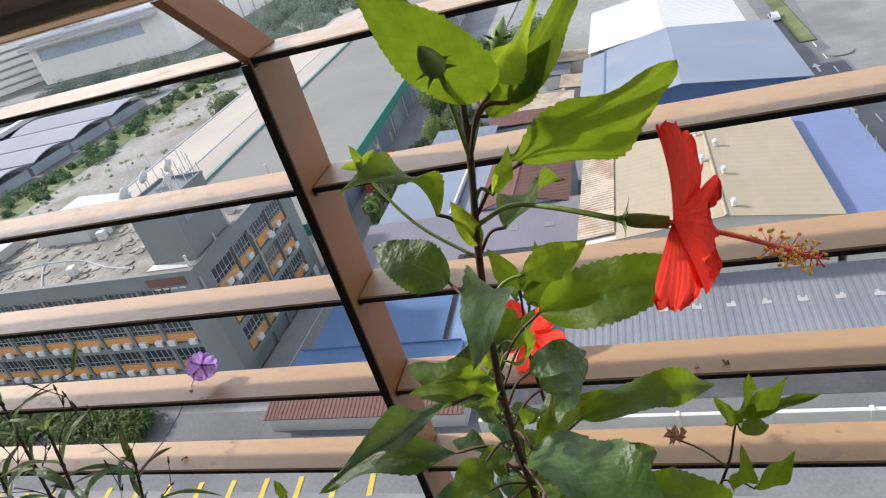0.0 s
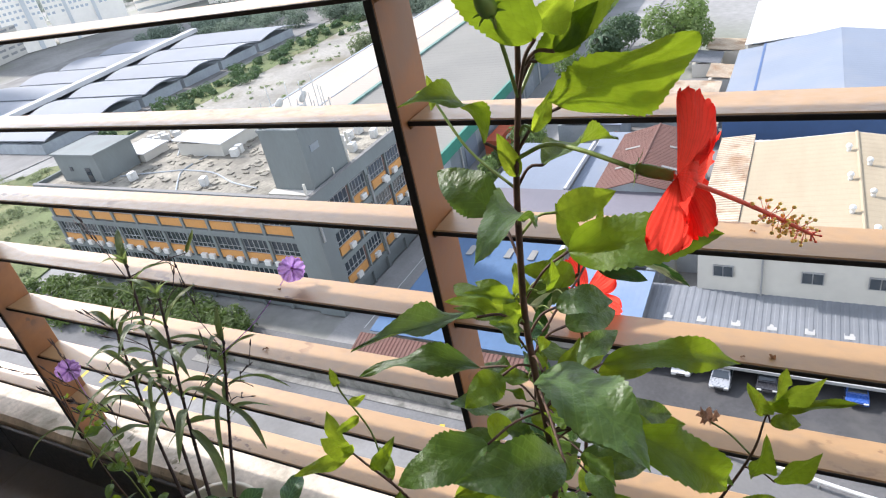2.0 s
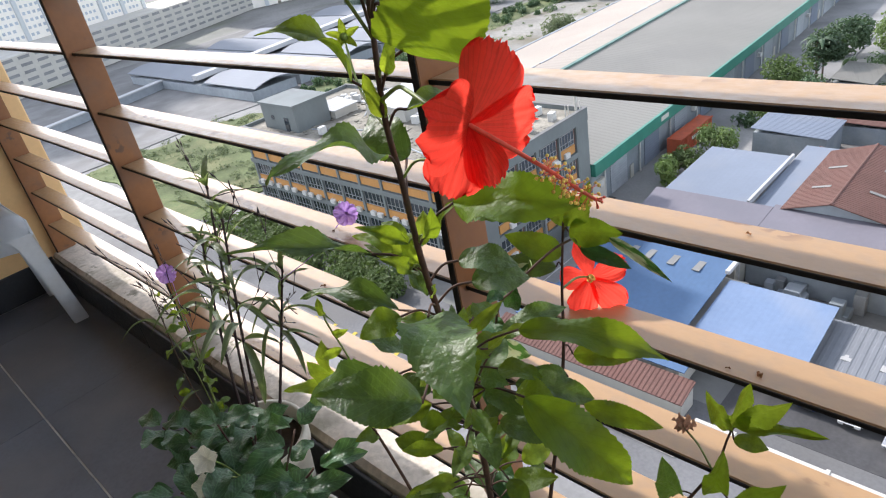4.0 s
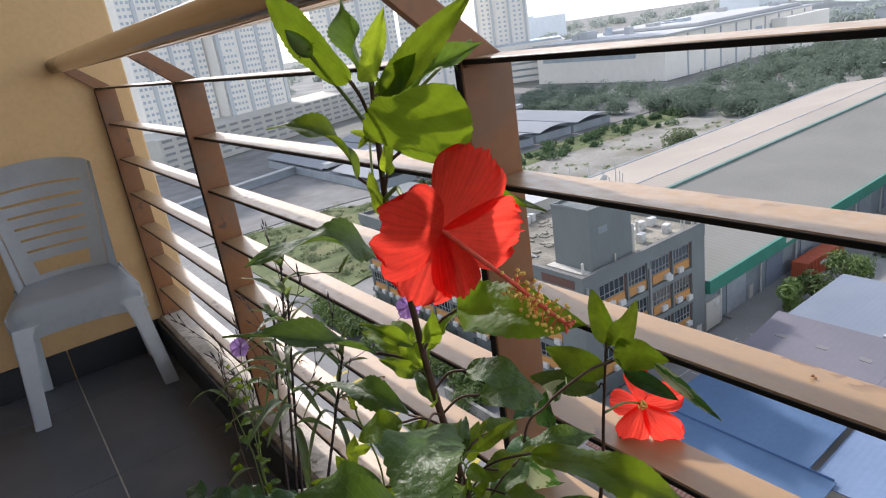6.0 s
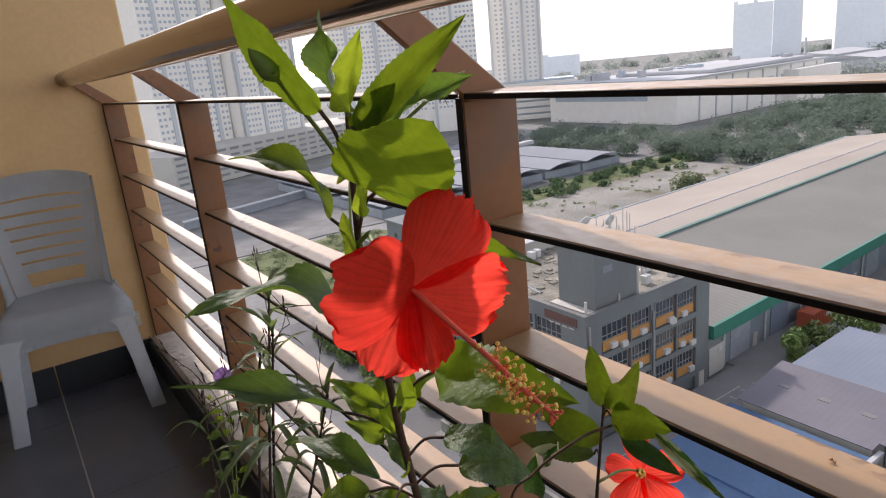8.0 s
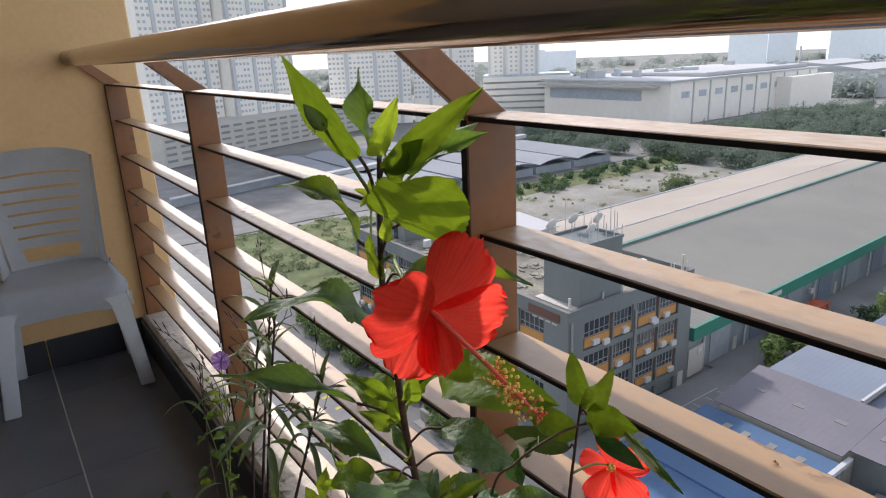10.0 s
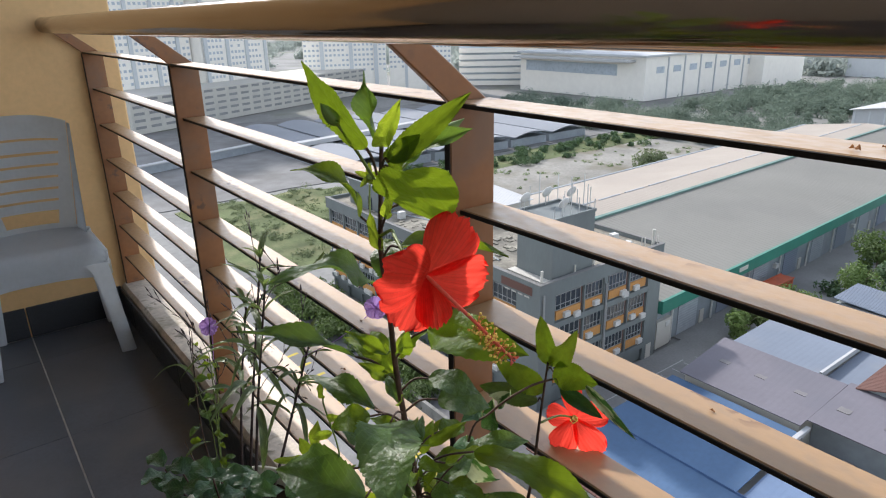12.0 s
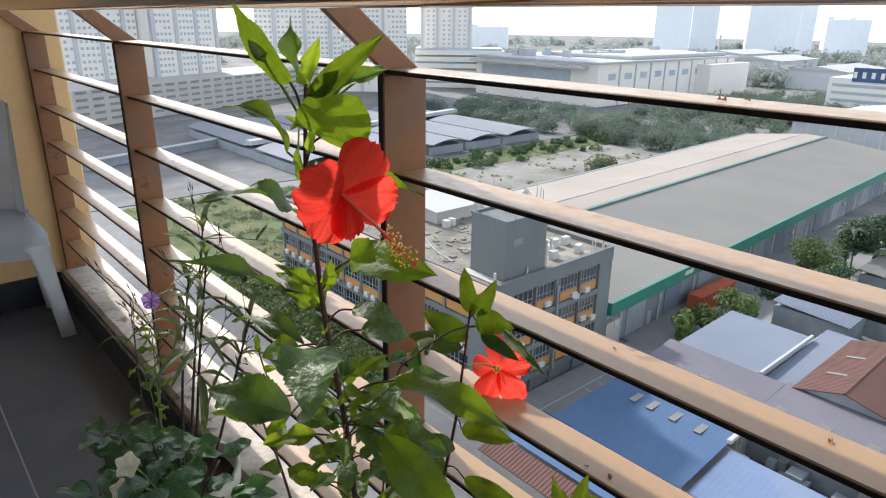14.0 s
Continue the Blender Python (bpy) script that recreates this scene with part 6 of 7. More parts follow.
pot((-0.17, -0.16, FLOOR), 0.125, 0.30, POT, "pale plastic pot holding the red hibiscus")
pot((-0.175, 0.50, FLOOR), 0.105, 0.265, POT, "pale plastic pot with slim ruellia stems")
pot((-0.29, 0.20, FLOOR), 0.105, 0.30, POT, "pale plastic pot holding a dark-leaved shrub")

# ---- the red hibiscus ----
hib = thing("hibiscus_plant", (-0.17, -0.16, FLOOR + 0.26), "red hibiscus with serrated green leaves in a pot", "potted plant")
STEM = [(-0.17, -0.16, 0.16), (-0.19, -0.18, 0.42), (-0.206, -0.20, 0.56), (-0.219, -0.210, 0.66), (-0.233, -0.213, 0.75), (-0.244, -0.217, 0.82), (-0.254, -0.226, 0.89),
        (-0.263, -0.234, 0.936), (-0.266, -0.243, 0.985), (-0.266, -0.247, 1.018)]
sl = smooth_line(STEM, 6)
SIDE = [(-0.155, -0.17, 0.16), (-0.09, -0.185, 0.42), (-0.055, -0.192, 0.58), (-0.034, -0.184, 0.66), (-0.030, -0.190, 0.740)]
TWIG = [(-0.15, -0.17, 0.17), (-0.11, -0.28, 0.36), (-0.062, -0.355, 0.50), (-0.048, -0.372, 0.565)]
LOW = [(-0.185, -0.13, 0.17), (-0.20, -0.07, 0.38), (-0.205, -0.02, 0.50), (-0.20, 0.03, 0.535), (-0.195, 0.06, 0.55)]


def under_root(bm, name, mat, root, smooth=True, label=""):
    o = under(link(name, bm, mat, smooth=smooth), root)
    if label:
        o["label"] = label
    return o


under_root(tube(bmesh.new(), sl, [0.0037 - 0.0022 * i / (len(sl) - 1) for i in range(len(sl))], 9), "stem", BARK, hib, label="dark woody stem")
for br, r0 in ((SIDE, 0.0028), (TWIG, 0.0026), (LOW, 0.0026)):
    ln = smooth_line(br, 6)
    under_root(tube(bmesh.new(), ln, [r0 * (1 - 0.6 * i / (len(ln) - 1)) for i in range(len(ln))], 8), "branch", BARK, hib)


def near_on(line, p):
    p = Vector(p)
    return min(line, key=lambda q: (q - p).length)


def stalk(root, a, b, r=0.0011, mat=BARK, name="stalk", droop=0.006):
    a, b = Vector(a), Vector(b)
    mid = (a + b) / 2 + Vector((0, 0, droop))
    under_root(tube(bmesh.new(), smooth_line([a, mid, b], 4), r, 6), name, mat, root)


# leaf: base, tip, width, facing, tone, mesh, where its stalk leaves the stem
LEAVES = [
    ((-0.288, -0.264, 1.021), (-0.3105, -0.231, 1.076), 0.029, (-1.0, 0.1, 0.2), "slim", 0, 0.985),
    ((-0.267, -0.245, 1.020), (-0.262, -0.226, 1.066), 0.013, (-1.0, -0.4, 0.05), "old", 3, 1.015),
    ((-0.268, -0.252, 1.018), (-0.278, -0.289, 1.052), 0.014, (-0.75, -0.3, -0.5), "new", 1, 1.012),
    ((-0.274, -0.268, 1.011), (-0.233, -0.304, 1.055), 0.017, (-0.55, -0.75, 0.15), "slim", 0, 0.998),
    ((-0.258, -0.262, 1.008), (-0.226, -0.296, 1.031), 0.013, (-0.3, -0.7, 0.6), "old", 1, 0.992),
    ((-0.266, -0.256, 1.004), (-0.262, -0.288, 1.030), 0.017, (-0.8, -0.4, 0.1), "lit", 0, 0.992),
    ((-0.267, -0.266, 0.980), (-0.275, -0.334, 1.017), 0.053, (-0.75, -0.28, -0.60), "round", 0, 0.957),
    ((-0.271, -0.221, 0.962), (-0.312, -0.197, 0.999), 0.022, (0.36, -0.52, 0.78), "lit", 5, 0.934),
    ((-0.264, -0.236, 0.938), (-0.267, -0.228, 0.966), 0.011, (-0.8, -0.4, 0.0), "new", 0, 0.936),
    ((-0.267, -0.250, 0.966), (-0.268, -0.262, 0.990), 0.009, (-0.8, -0.5, 0.1), "new", 0, 0.962),
    ((-0.257, -0.249, 0.942), (-0.167, -0.270, 0.919), 0.019, (0.28, 0.18, 0.95), "lit", 0, 0.93),
    ((-0.275, -0.240, 0.915), (-0.355, -0.251, 0.948), 0.025, (0.35, -0.25, 0.9), "old", 2, 0.895),
    ((-0.221, -0.197, 0.888), (-0.213, -0.152, 0.916), 0.032, (-0.6, 0.0, 0.8), "old", 2, 0.865),
    ((-0.234, -0.250, 0.869), (-0.217, -0.342, 0.880), 0.036, (-0.75, 0.05, 0.6), "lit", 1, 0.836),
    ((-0.246, -0.250, 0.905), (-0.240, -0.285, 0.918), 0.020, (-0.7, -0.3, 0.3), "new", 0, 0.885),
    ((-0.246, -0.207, 0.822), (-0.265, -0.169, 0.842), 0.014, (-0.35, -0.4, 0.85), "new", 2, 0.812),
    ((-0.247, -0.213, 0.815), (-0.245, -0.204, 0.842), 0.012, (-0.8, -0.5, 0.2), "new", 0, 0.81),
    ((-0.268, -0.192, 0.832), (-0.358, -0.158, 0.871), 0.016, (-0.1, -0.3, 0.95), "old", 0, 0.808),
    ((-0.240, -0.170, 0.757), (-0.276, -0.078, 0.767), 0.021, (-0.2, -0.2, 0.95), "old", 2, 0.752),
    ((-0.190, -0.253, 0.735), (-0.132, -0.355, 0.710), 0.028, (-0.55, 0.15, 0.8), "lit", 2, 0.71),
    ((-0.262, -0.232, 0.785), (-0.318, -0.315, 0.786), 0.050, (-0.2, -0.35, 0.92), "old", 2, 0.77),
    ((-0.303, -0.256, 0.747), (-0.352, -0.202, 0.766), 0.038, (-0.4, -0.45, 0.8), "old", 1, 0.735),
    ((-0.283, -0.188, 0.722), (-0.323, -0.122, 0.700), 0.036, (-0.3, -0.4, 0.85), "old", 2, 0.70),
    ((-0.222, -0.278, 0.700), (-0.188, -0.352, 0.615), 0.042, (-0.5, -0.55, 0.65), "lit", 1, 0.68),
    ((-0.205, -0.255, 0.690), (-0.160, -0.300, 0.660), 0.030, (-0.4, -0.5, 0.7), "old", 0, 0.66),
    ((-0.170, -0.215, 0.700), (-0.115, -0.248, 0.712), 0.024, (-0.4, -0.3, 0.85), "old", 2, 0.66),
    ((-0.228, -0.185, 0.800), (-0.205, -0.140, 0.812), 0.022, (-0.4, -0.3, 0.8), "lit", 2, 0.78),
    ((-0.215, -0.235, 0.790), (-0.180, -0.265, 0.785), 0.028, (-0.4, -0.3, 0.8), "old", 2, 0.77),
    ((-0.222, -0.232, 0.812), (-0.196, -0.268, 0.806), 0.024, (-0.4, -0.2, 0.85), "old", 2, 0.80),
    ((-0.262, -0.200, 0.775), (-0.292, -0.182, 0.768), 0.024, (-0.4, -0.4, 0.8), "lit", 2, 0.765),
]
rh = random.Random(17)
for b, t, w_, nrm, tone, k, z in LEAVES:
    put(HIB_M[tone][k], "leaf", leaf_pose(b, t, w_, nrm), hib)
    s = min(sl, key=lambda q: abs(q.z - z))
    stalk(hib, s, b, 0.0010, BARK if tone != "new" else SHOOT)
# denser foliage low on the stem and on the branches
for i in range(72):
    z = rh.uniform(0.32, 0.72)
    s = min(sl, key=lambda q: abs(q.z - z))
    a = rh.uniform(0, 2 * math.pi)
    d = Vector((math.cos(a), math.sin(a), rh.uniform(-0.15, 0.5))).normalized()
    r = rh.uniform(0.02, 0.055)
    b = s + d * r
    t = b + (d + Vector((0, 0, rh.uniform(-0.7, 0.2)))).normalized() * rh.uniform(0.03, 0.062)
    if max(b.x, t.x) > -0.10 or (t.y < -0.24 and t.x > -0.17):
        continue
    tone = rh.choice(("old", "old", "lit", "lit", "new")) if z > 0.5 else rh.choice(("old", "old", "lit"))
    put(HIB_M[tone][rh.randrange(5)], "leaf", leaf_pose(b, t, rh.uniform(0.014, 0.026), (rh.uniform(-0.7, 0.1), rh.uniform(-0.7, 0.1), 0.8)), hib)
    stalk(hib, s, b, 0.0009)
for i in range(34):                               # small fresh leaves along the upper stem
    z = rh.uniform(0.60, 0.84)
    s = min(sl, key=lambda q: abs(q.z - z))
    a = rh.uniform(0, 2 * math.pi)
    d = Vector((math.cos(a), math.sin(a), rh.uniform(0.2, 1.0))).normalized()
    b = s + d * rh.uniform(0.006, 0.022)
    t = b + (d + Vector((0, 0, rh.uniform(-0.4, 0.5)))).normalized() * rh.uniform(0.018, 0.042)
    put(HIB_M[rh.choice(("lit", "new", "old"))][rh.randrange(5)], "leaf", leaf_pose(b, t, rh.uniform(0.008, 0.016), (rh.uniform(-0.7, 0.1), rh.uniform(-0.7, 0.1), 0.7)), hib)
    stalk(hib, s, b, 0.0007, SHOOT)
side_line, twig_line, low_line = smooth_line(SIDE, 6), smooth_line(TWIG, 6), smooth_line(LOW, 6)
BRANCH_LEAVES = [
    (side_line, (-0.022, -0.180, 0.738), (-0.020, -0.160, 0.792), 0.026, (-0.8, -0.6, 0.1), "lit", 0),
    (side_line, (-0.022, -0.182, 0.738), (-0.012, -0.207, 0.788), 0.026, (-0.8, -0.6, -0.1), "new", 1),
    (side_line, (-0.022, -0.184, 0.732), (-0.018, -0.244, 0.742), 0.036, (-0.8, -0.3, 0.5), "lit", 0),
    (side_line, (-0.026, -0.176, 0.705), (-0.060, -0.130, 0.735), 0.034, (-0.7, -0.5, 0.5), "lit", 2),
    (side_line, (-0.030, -0.170, 0.690), (-0.070, -0.112, 0.700), 0.030, (-0.6, -0.5, 0.6), "old", 2),
    (side_line, (-0.055, -0.200, 0.600), (-0.028, -0.262, 0.604), 0.030, (-0.7, -0.1, 0.7), "lit", 1),
    (side_line, (-0.060, -0.194, 0.570), (-0.100, -0.155, 0.585), 0.028, (-0.5, -0.5, 0.7), "old", 2),
    (side_line, (-0.058, -0.210, 0.535), (-0.026, -0.290, 0.515), 0.030, (-0.7, 0.0, 0.7), "lit", 2),
    (side_line, (-0.070, -0.185, 0.520), (-0.035, -0.130, 0.520), 0.028, (-0.6, 0.0, 0.7), "old", 0),
    (side_line, (-0.085, -0.200, 0.47), (-0.04, -0.25, 0.455), 0.030, (-0.6, 0.0, 0.7), "old", 1),
    (twig_line, (-0.050, -0.374, 0.575), (-0.044, -0.385, 0.632), 0.022, (-0.8, -0.4, 0.1), "new", 3),
    (twig_line, (-0.048, -0.378, 0.582), (-0.042, -0.420, 0.622), 0.026, (-0.9, -0.2, 0.1), "new", 0),
    (twig_line, (-0.052, -0.370, 0.570), (-0.060, -0.352, 0.620), 0.018, (-0.8, -0.5, 0.1), "new", 3),
    (twig_line, (-0.046, -0.380, 0.572), (-0.034, -0.450, 0.588), 0.016, (-0.4, 0.1, 0.9), "lit", 0),
    (twig_line, (-0.050, -0.376, 0.560), (-0.040, -0.405, 0.555), 0.020, (-0.5, -0.1, 0.8), "lit", 2),
    (twig_line, (-0.072, -0.365, 0.500), (-0.070, -0.375, 0.560), 0.026, (-0.9, -0.4, 0.1), "lit", 1),
    (twig_line, (-0.065, -0.385, 0.490), (-0.050, -0.425, 0.530), 0.030, (-0.9, -0.2, 0.1), "lit", 0),
    (twig_line, (-0.080, -0.330, 0.480), (-0.090, -0.325, 0.540), 0.030, (-0.8, -0.4, 0.3), "old", 1),
    (twig_line, (-0.085, -0.345, 0.450), (-0.05, -0.40, 0.445), 0.030, (-0.6, 0.0, 0.8), "lit", 2),
    (twig_line, (-0.10, -0.30, 0.42), (-0.14, -0.35, 0.44), 0.034, (-0.6, -0.4, 0.7), "old", 0),
    (low_line, (-0.200, 0.045, 0.545), (-0.222, 0.060, 0.590), 0.030, (-0.8, -0.6, 0.3), "new", 0),
    (low_line, (-0.202, 0.050, 0.548), (-0.190, 0.072, 0.596), 0.024, (-0.8, -0.5, 0.2), "new", 1),
    (low_line, (-0.206, 0.052, 0.540), (-0.250, 0.090, 0.552), 0.020, (-0.4, -0.4, 0.9), "new", 2),
    (low_line, (-0.203, 0.020, 0.530), (-0.180, -0.005, 0.565), 0.020, (-0.7, -0.5, 0.5), "lit", 2),
    (low_line, (-0.205, -0.020, 0.500), (-0.235, -0.020, 0.515), 0.022, (-0.4, -0.4, 0.8), "lit", 1),
    (low_line, (-0.200, 0.000, 0.515), (-0.170, 0.030, 0.530), 0.022, (-0.5, -0.4, 0.8), "lit", 0),
]
for line_, b, t, w_, nrm, tone, k in BRANCH_LEAVES:
    if line_ is side_line:
        b, t = Vector(b) + Vector((0.002, -0.005, -0.008)), Vector(t) + Vector((0.002, -0.005, -0.008))
    put(HIB_M[tone][k], "leaf", leaf_pose(b, t, w_ * 0.85, nrm), hib)
    stalk(hib, near_on(line_, b), b, 0.0009, SHOOT if tone == "new" else BARK)
# an upright shoot beside the low twig
under_root(tube(bmesh.new(), smooth_line([(-0.195, 0.01, 0.52), (-0.19, 0.015, 0.58), (-0.197, 0.03, 0.64), (-0.197, 0.032, 0.655)], 5), 0.0011, 6), "shoot", SHOOT, hib)
for b, t, w_ in (((-0.197, 0.032, 0.652), (-0.198, 0.034, 0.676), 0.010), ((-0.193, 0.022, 0.605), (-0.215, 0.04, 0.598), 0.012), ((-0.196, 0.028, 0.625), (-0.185, 0.01, 0.632), 0.010)):
    put(HIB_M["new"][1], "leaf", leaf_pose(b, t, w_, (-0.7, -0.5, 0.4)), hib)

# buds with their bracts
for tip, base, root_z in (((-0.310, -0.248, 1.050), (-0.300, -0.250, 1.036), 0.985), ((-0.204, -0.261, 1.031), (-0.223, -0.258, 1.021), 0.985)):
    b, t = Vector(base), Vector(tip)
    d = (t - b).normalized()
    ln = smooth_line([b, b + d * 0.006, b + d * 0.013, t], 4)
    rr_ = [0.0018, 0.0032, 0.0042, 0.0046, 0.0047, 0.0045, 0.0041, 0.0036, 0.0030, 0.0023, 0.0016, 0.0009, 0.0003]
    under_root(tube(bmesh.new(), ln, rr_[:len(ln)], 10), "bud", SEPAL, hib, label="closed green flower bud")
    for k in range(7):
        a = 2 * math.pi * k / 7
        f = frame_of(d)
        out = f @ Vector((math.cos(a), math.sin(a), 0.35))
        put(SEP_M, "bract", leaf_pose(b + d * 0.002, b + out * 0.009, 0.0022, d), hib)
    s = min(sl, key=lambda q: abs(q.z - root_z))
    stalk(hib, s, b, 0.0011, SHOOT, droop=0.002)

# a spent, star-shaped calyx on a thin stalk
SC = Vector((-0.233, -0.173, 0.977))
SCX = Vector((-0.45, -0.65, 0.55)).normalized()
for k in range(5):
    d = frame_of(SCX) @ Vector((math.cos(1.2566 * k + 0.3), math.sin(1.2566 * k + 0.3), 0.25))
    put(STAR_M, "sepal", leaf_pose(SC, SC + d * 0.0125, 0.0055, SCX), hib)
bm = bmesh.new()
bmesh.ops.create_icosphere(bm, subdivisions=2, radius=0.0028, matrix=Matrix.Translation(SC + SCX * 0.001))
under_root(bm, "ovary", SHOOT, hib)
under_root(tube(bmesh.new(), smooth_line([near_on(sl, (-0.262, -0.233, 0.925)), (-0.250, -0.200, 0.948), SC - SCX * 0.002], 5), 0.0009, 6), "flower_stalk", SHOOT, hib)

# a wilted brownish flower curled up on the low twig
WF = Vector((-0.020, -0.315, 0.515))
for k in range(6):
    a = k * 1.05
    d = Vector((math.cos(a) * 0.5, math.sin(a) * 0.5, 1.0)).normalized()
    put(WILT_M[k % 3], "wilted_petal", leaf_pose(WF, WF + d * (0.016 + 0.002 * (k % 4)), 0.008, (math.cos(a), math.sin(a), -0.4)), hib)
stalk(hib, near_on(twig_line, WF), WF, 0.0011, SHOOT)

# the open flower
FC, FAX = Vector((-0.2885, -0.3270, 0.952)), Vector((-0.03, -0.97, -0.20))
for k, (tip, wd, face) in enumerate((((-0.263, -0.332, 0.985), 0.035, (-0.5, -0.85, 0.1)), ((-0.249, -0.337, 0.942), 0.038, FAX), ((-0.328, -0.338, 0.966), 0.044, (-0.2, -0.95, -0.1)),
                                     ((-0.308, -0.323, 0.921), 0.031, (-0.6, -0.75, 0.3)), ((-0.292, -0.341, 0.923), 0.022, (-0.5, -0.8, 0.0)))):
    put(PETALS[k], "petal", petal_pose(FC, tip, wd, face, PETAL_CURL[k]), hib)
ax = FAX.normalized()
pis = smooth_line([FC - ax * 0.003, FC + ax * 0.019 + Vector((0.004, 0, -0.006)), FC + ax * 0.038 + Vector((0.010, 0, -0.014)), FC + ax * 0.050 + Vector((0.014, 0, -0.020)), FC + ax * 0.059 + Vector((0.018, 0, -0.025))], 6)
under_root(tube(bmesh.new(), pis, [0.0013 - 0.0005 * i / (len(pis) - 1) for i in range(len(pis))], 9), "pistil", RED, hib, label="long red pistil column")
bm = bmesh.new()
bf = bmesh.new()
ra = random.Random(4)
for i in range(85):
    p = pis[min(len(pis) - 2, 12 + ra.randrange(11))]
    d = Vector((ra.gauss(0, 1), ra.gauss(0, 1), ra.gauss(0, 1))).normalized()
    e = p + d * ra.uniform(0.004, 0.0085)
    tube(bf, [p, e], 0.00016, 4)
    bmesh.ops.create_icosphere(bm, subdivisions=1, radius=ra.uniform(0.0008, 0.0011), matrix=Matrix.Translation(e))
tagged(under_root(bm, "anther", POLLEN, hib, label="tiny yellow anthers round the pistil"), kind="stuff")
tagged(under_root(bf, "filament", RED, hib), kind="stuff")
bm = bmesh.new()
for k in range(5):
    a = 2 * math.pi * k / 5
    d = frame_of(pis[-1] - pis[-2]) @ Vector((math.cos(a), math.sin(a), 0.9))
    e = pis[-1] + d * 0.003
    tube(bm, [pis[-1], e], 0.0004, 5)
    bmesh.ops.create_icosphere(bm, subdivisions=1, radius=0.0008, matrix=Matrix.Translation(e))
under_root(bm, "stigma", RED, hib, smooth=True)
# calyx and flower stalk
cal = [FC - ax * 0.023, FC - ax * 0.017, FC - ax * 0.010, FC - ax * 0.002]
under_root(tube(bmesh.new(), smooth_line(cal, 4), [0.0013, 0.0018, 0.0023, 0.0027, 0.0030, 0.0032, 0.0033, 0.0033, 0.0032, 0.0031, 0.0030, 0.0029, 0.0028], 10), "calyx", SEPAL, hib, label="green calyx behind the petals")
for k in range(6):
    a = 2 * math.pi * k / 6
    out = frame_of(-ax) @ Vector((math.cos(a), math.sin(a), -0.3))
    put(SEP_M, "bract", leaf_pose(FC - ax * 0.022, FC - ax * 0.022 + out * 0.010, 0.0020, ax), hib)
under_root(tube(bmesh.new(), smooth_line([(-0.265, -0.238, 0.950), (-0.267, -0.256, 0.959), (-0.277, -0.276, 0.961), FC - ax * 0.022], 5), 0.0013, 7), "flower_stalk", SHOOT, hib)

# the smaller drooping flower
F2, A2 = Vector((0.048, -0.166, 0.622)), Vector((-0.70, -0.55, 0.28))
bloom(hib, F2, A2, ((100, 80, 0.044, 0.026), (20, 72, 0.042, 0.034), (178, 82, 0.034, 0.030), (248, 70, 0.046, 0.036), (312, 66, 0.050, 0.036)), PETALS[1:] + PETALS[:1])
bm = bmesh.new()
for i in range(40):
    d = Vector((ra.gauss(0, 1), ra.gauss(0, 1), ra.gauss(0, 1))).normalized()
    bmesh.ops.create_icosphere(bm, subdivisions=1, radius=0.0014, matrix=Matrix.Translation(F2 + A2.normalized() * ra.uniform(0.002, 0.010) + d * 0.004))
tagged(under_root(bm, "anther", POLLEN, hib), kind="stuff")
stalk(hib, near_on(side_line, (-0.03, -0.18, 0.66)), F2 - A2.normalized() * 0.004, 0.0014, SHOOT)

# ---- the vine that climbs the rail ----
vine = thing("climbing_vine", (-0.15, -0.13, FLOOR + 0.26), "slender climbing vine with variegated leaves", "vine")
vl = smooth_line([(-0.15, -0.13, 0.17), (-0.14, -0.15, 0.45), (-0.125, -0.165, 0.66), (-0.104, -0.178, 0.700), (-0.071, -0.197, 0.726), (-0.035, -0.196, 0.722), (-0.008, -0.192, 0.711), (0.008, -0.228, 0.716), (0.016, -0.262, 0.712)], 7)
under_root(tube(bmesh.new(), vl, 0.0013, 7), "stem", BARK, vine)
VINE = [((-0.085, -0.160, 0.700), (-0.075, -0.150, 0.640), 0.018, (-0.8, -0.5, 0.2), 0), ((-0.065, -0.168, 0.705), (-0.062, -0.135, 0.672), 0.020, (-0.8, -0.4, 0.3), 1),
                ((-0.026, -0.205, 0.712), (-0.012, -0.255, 0.694), 0.017, (-0.7, -0.3, 0.7), 0), ((-0.020, -0.235, 0.728), (-0.022, -0.300, 0.700), 0.011, (-0.7, -0.1, 0.7), 1),
        ((-0.100, -0.158, 0.690), (-0.135, -0.170, 0.700), 0.018, (-0.6, -0.5, 0.6), 0), ((-0.118, -0.155, 0.665), (-0.150, -0.190, 0.650), 0.024, (-0.6, -0.5, 0.6), 0),
        ((-0.120, -0.156, 0.650), (-0.095, -0.185, 0.600), 0.024, (-0.8, -0.4, 0.4), 1), ((-0.128, -0.153, 0.600), (-0.165, -0.180, 0.590), 0.026, (-0.6, -0.5, 0.6), 0),
        ((-0.132, -0.152, 0.560), (-0.100, -0.200, 0.540), 0.026, (-0.7, -0.4, 0.6), 1), ((-0.140, -0.150, 0.480), (-0.180, -0.200, 0.470), 0.028, (-0.6, -0.5, 0.6), 0)]
for b, t, w_, nrm, k in VINE:
    put(VAR_M[k], "leaf", leaf_pose(b, t, w_, nrm), vine)
    stalk(vine, near_on(vl, b), b, 0.0007, SHOOT)

# ---- the mauve ruellia ----
rue = thing("ruellia_plant", (-0.175, 0.50, FLOOR + 0.235), "slim dark-stemmed ruellia with narrow leaves", "potted plant")
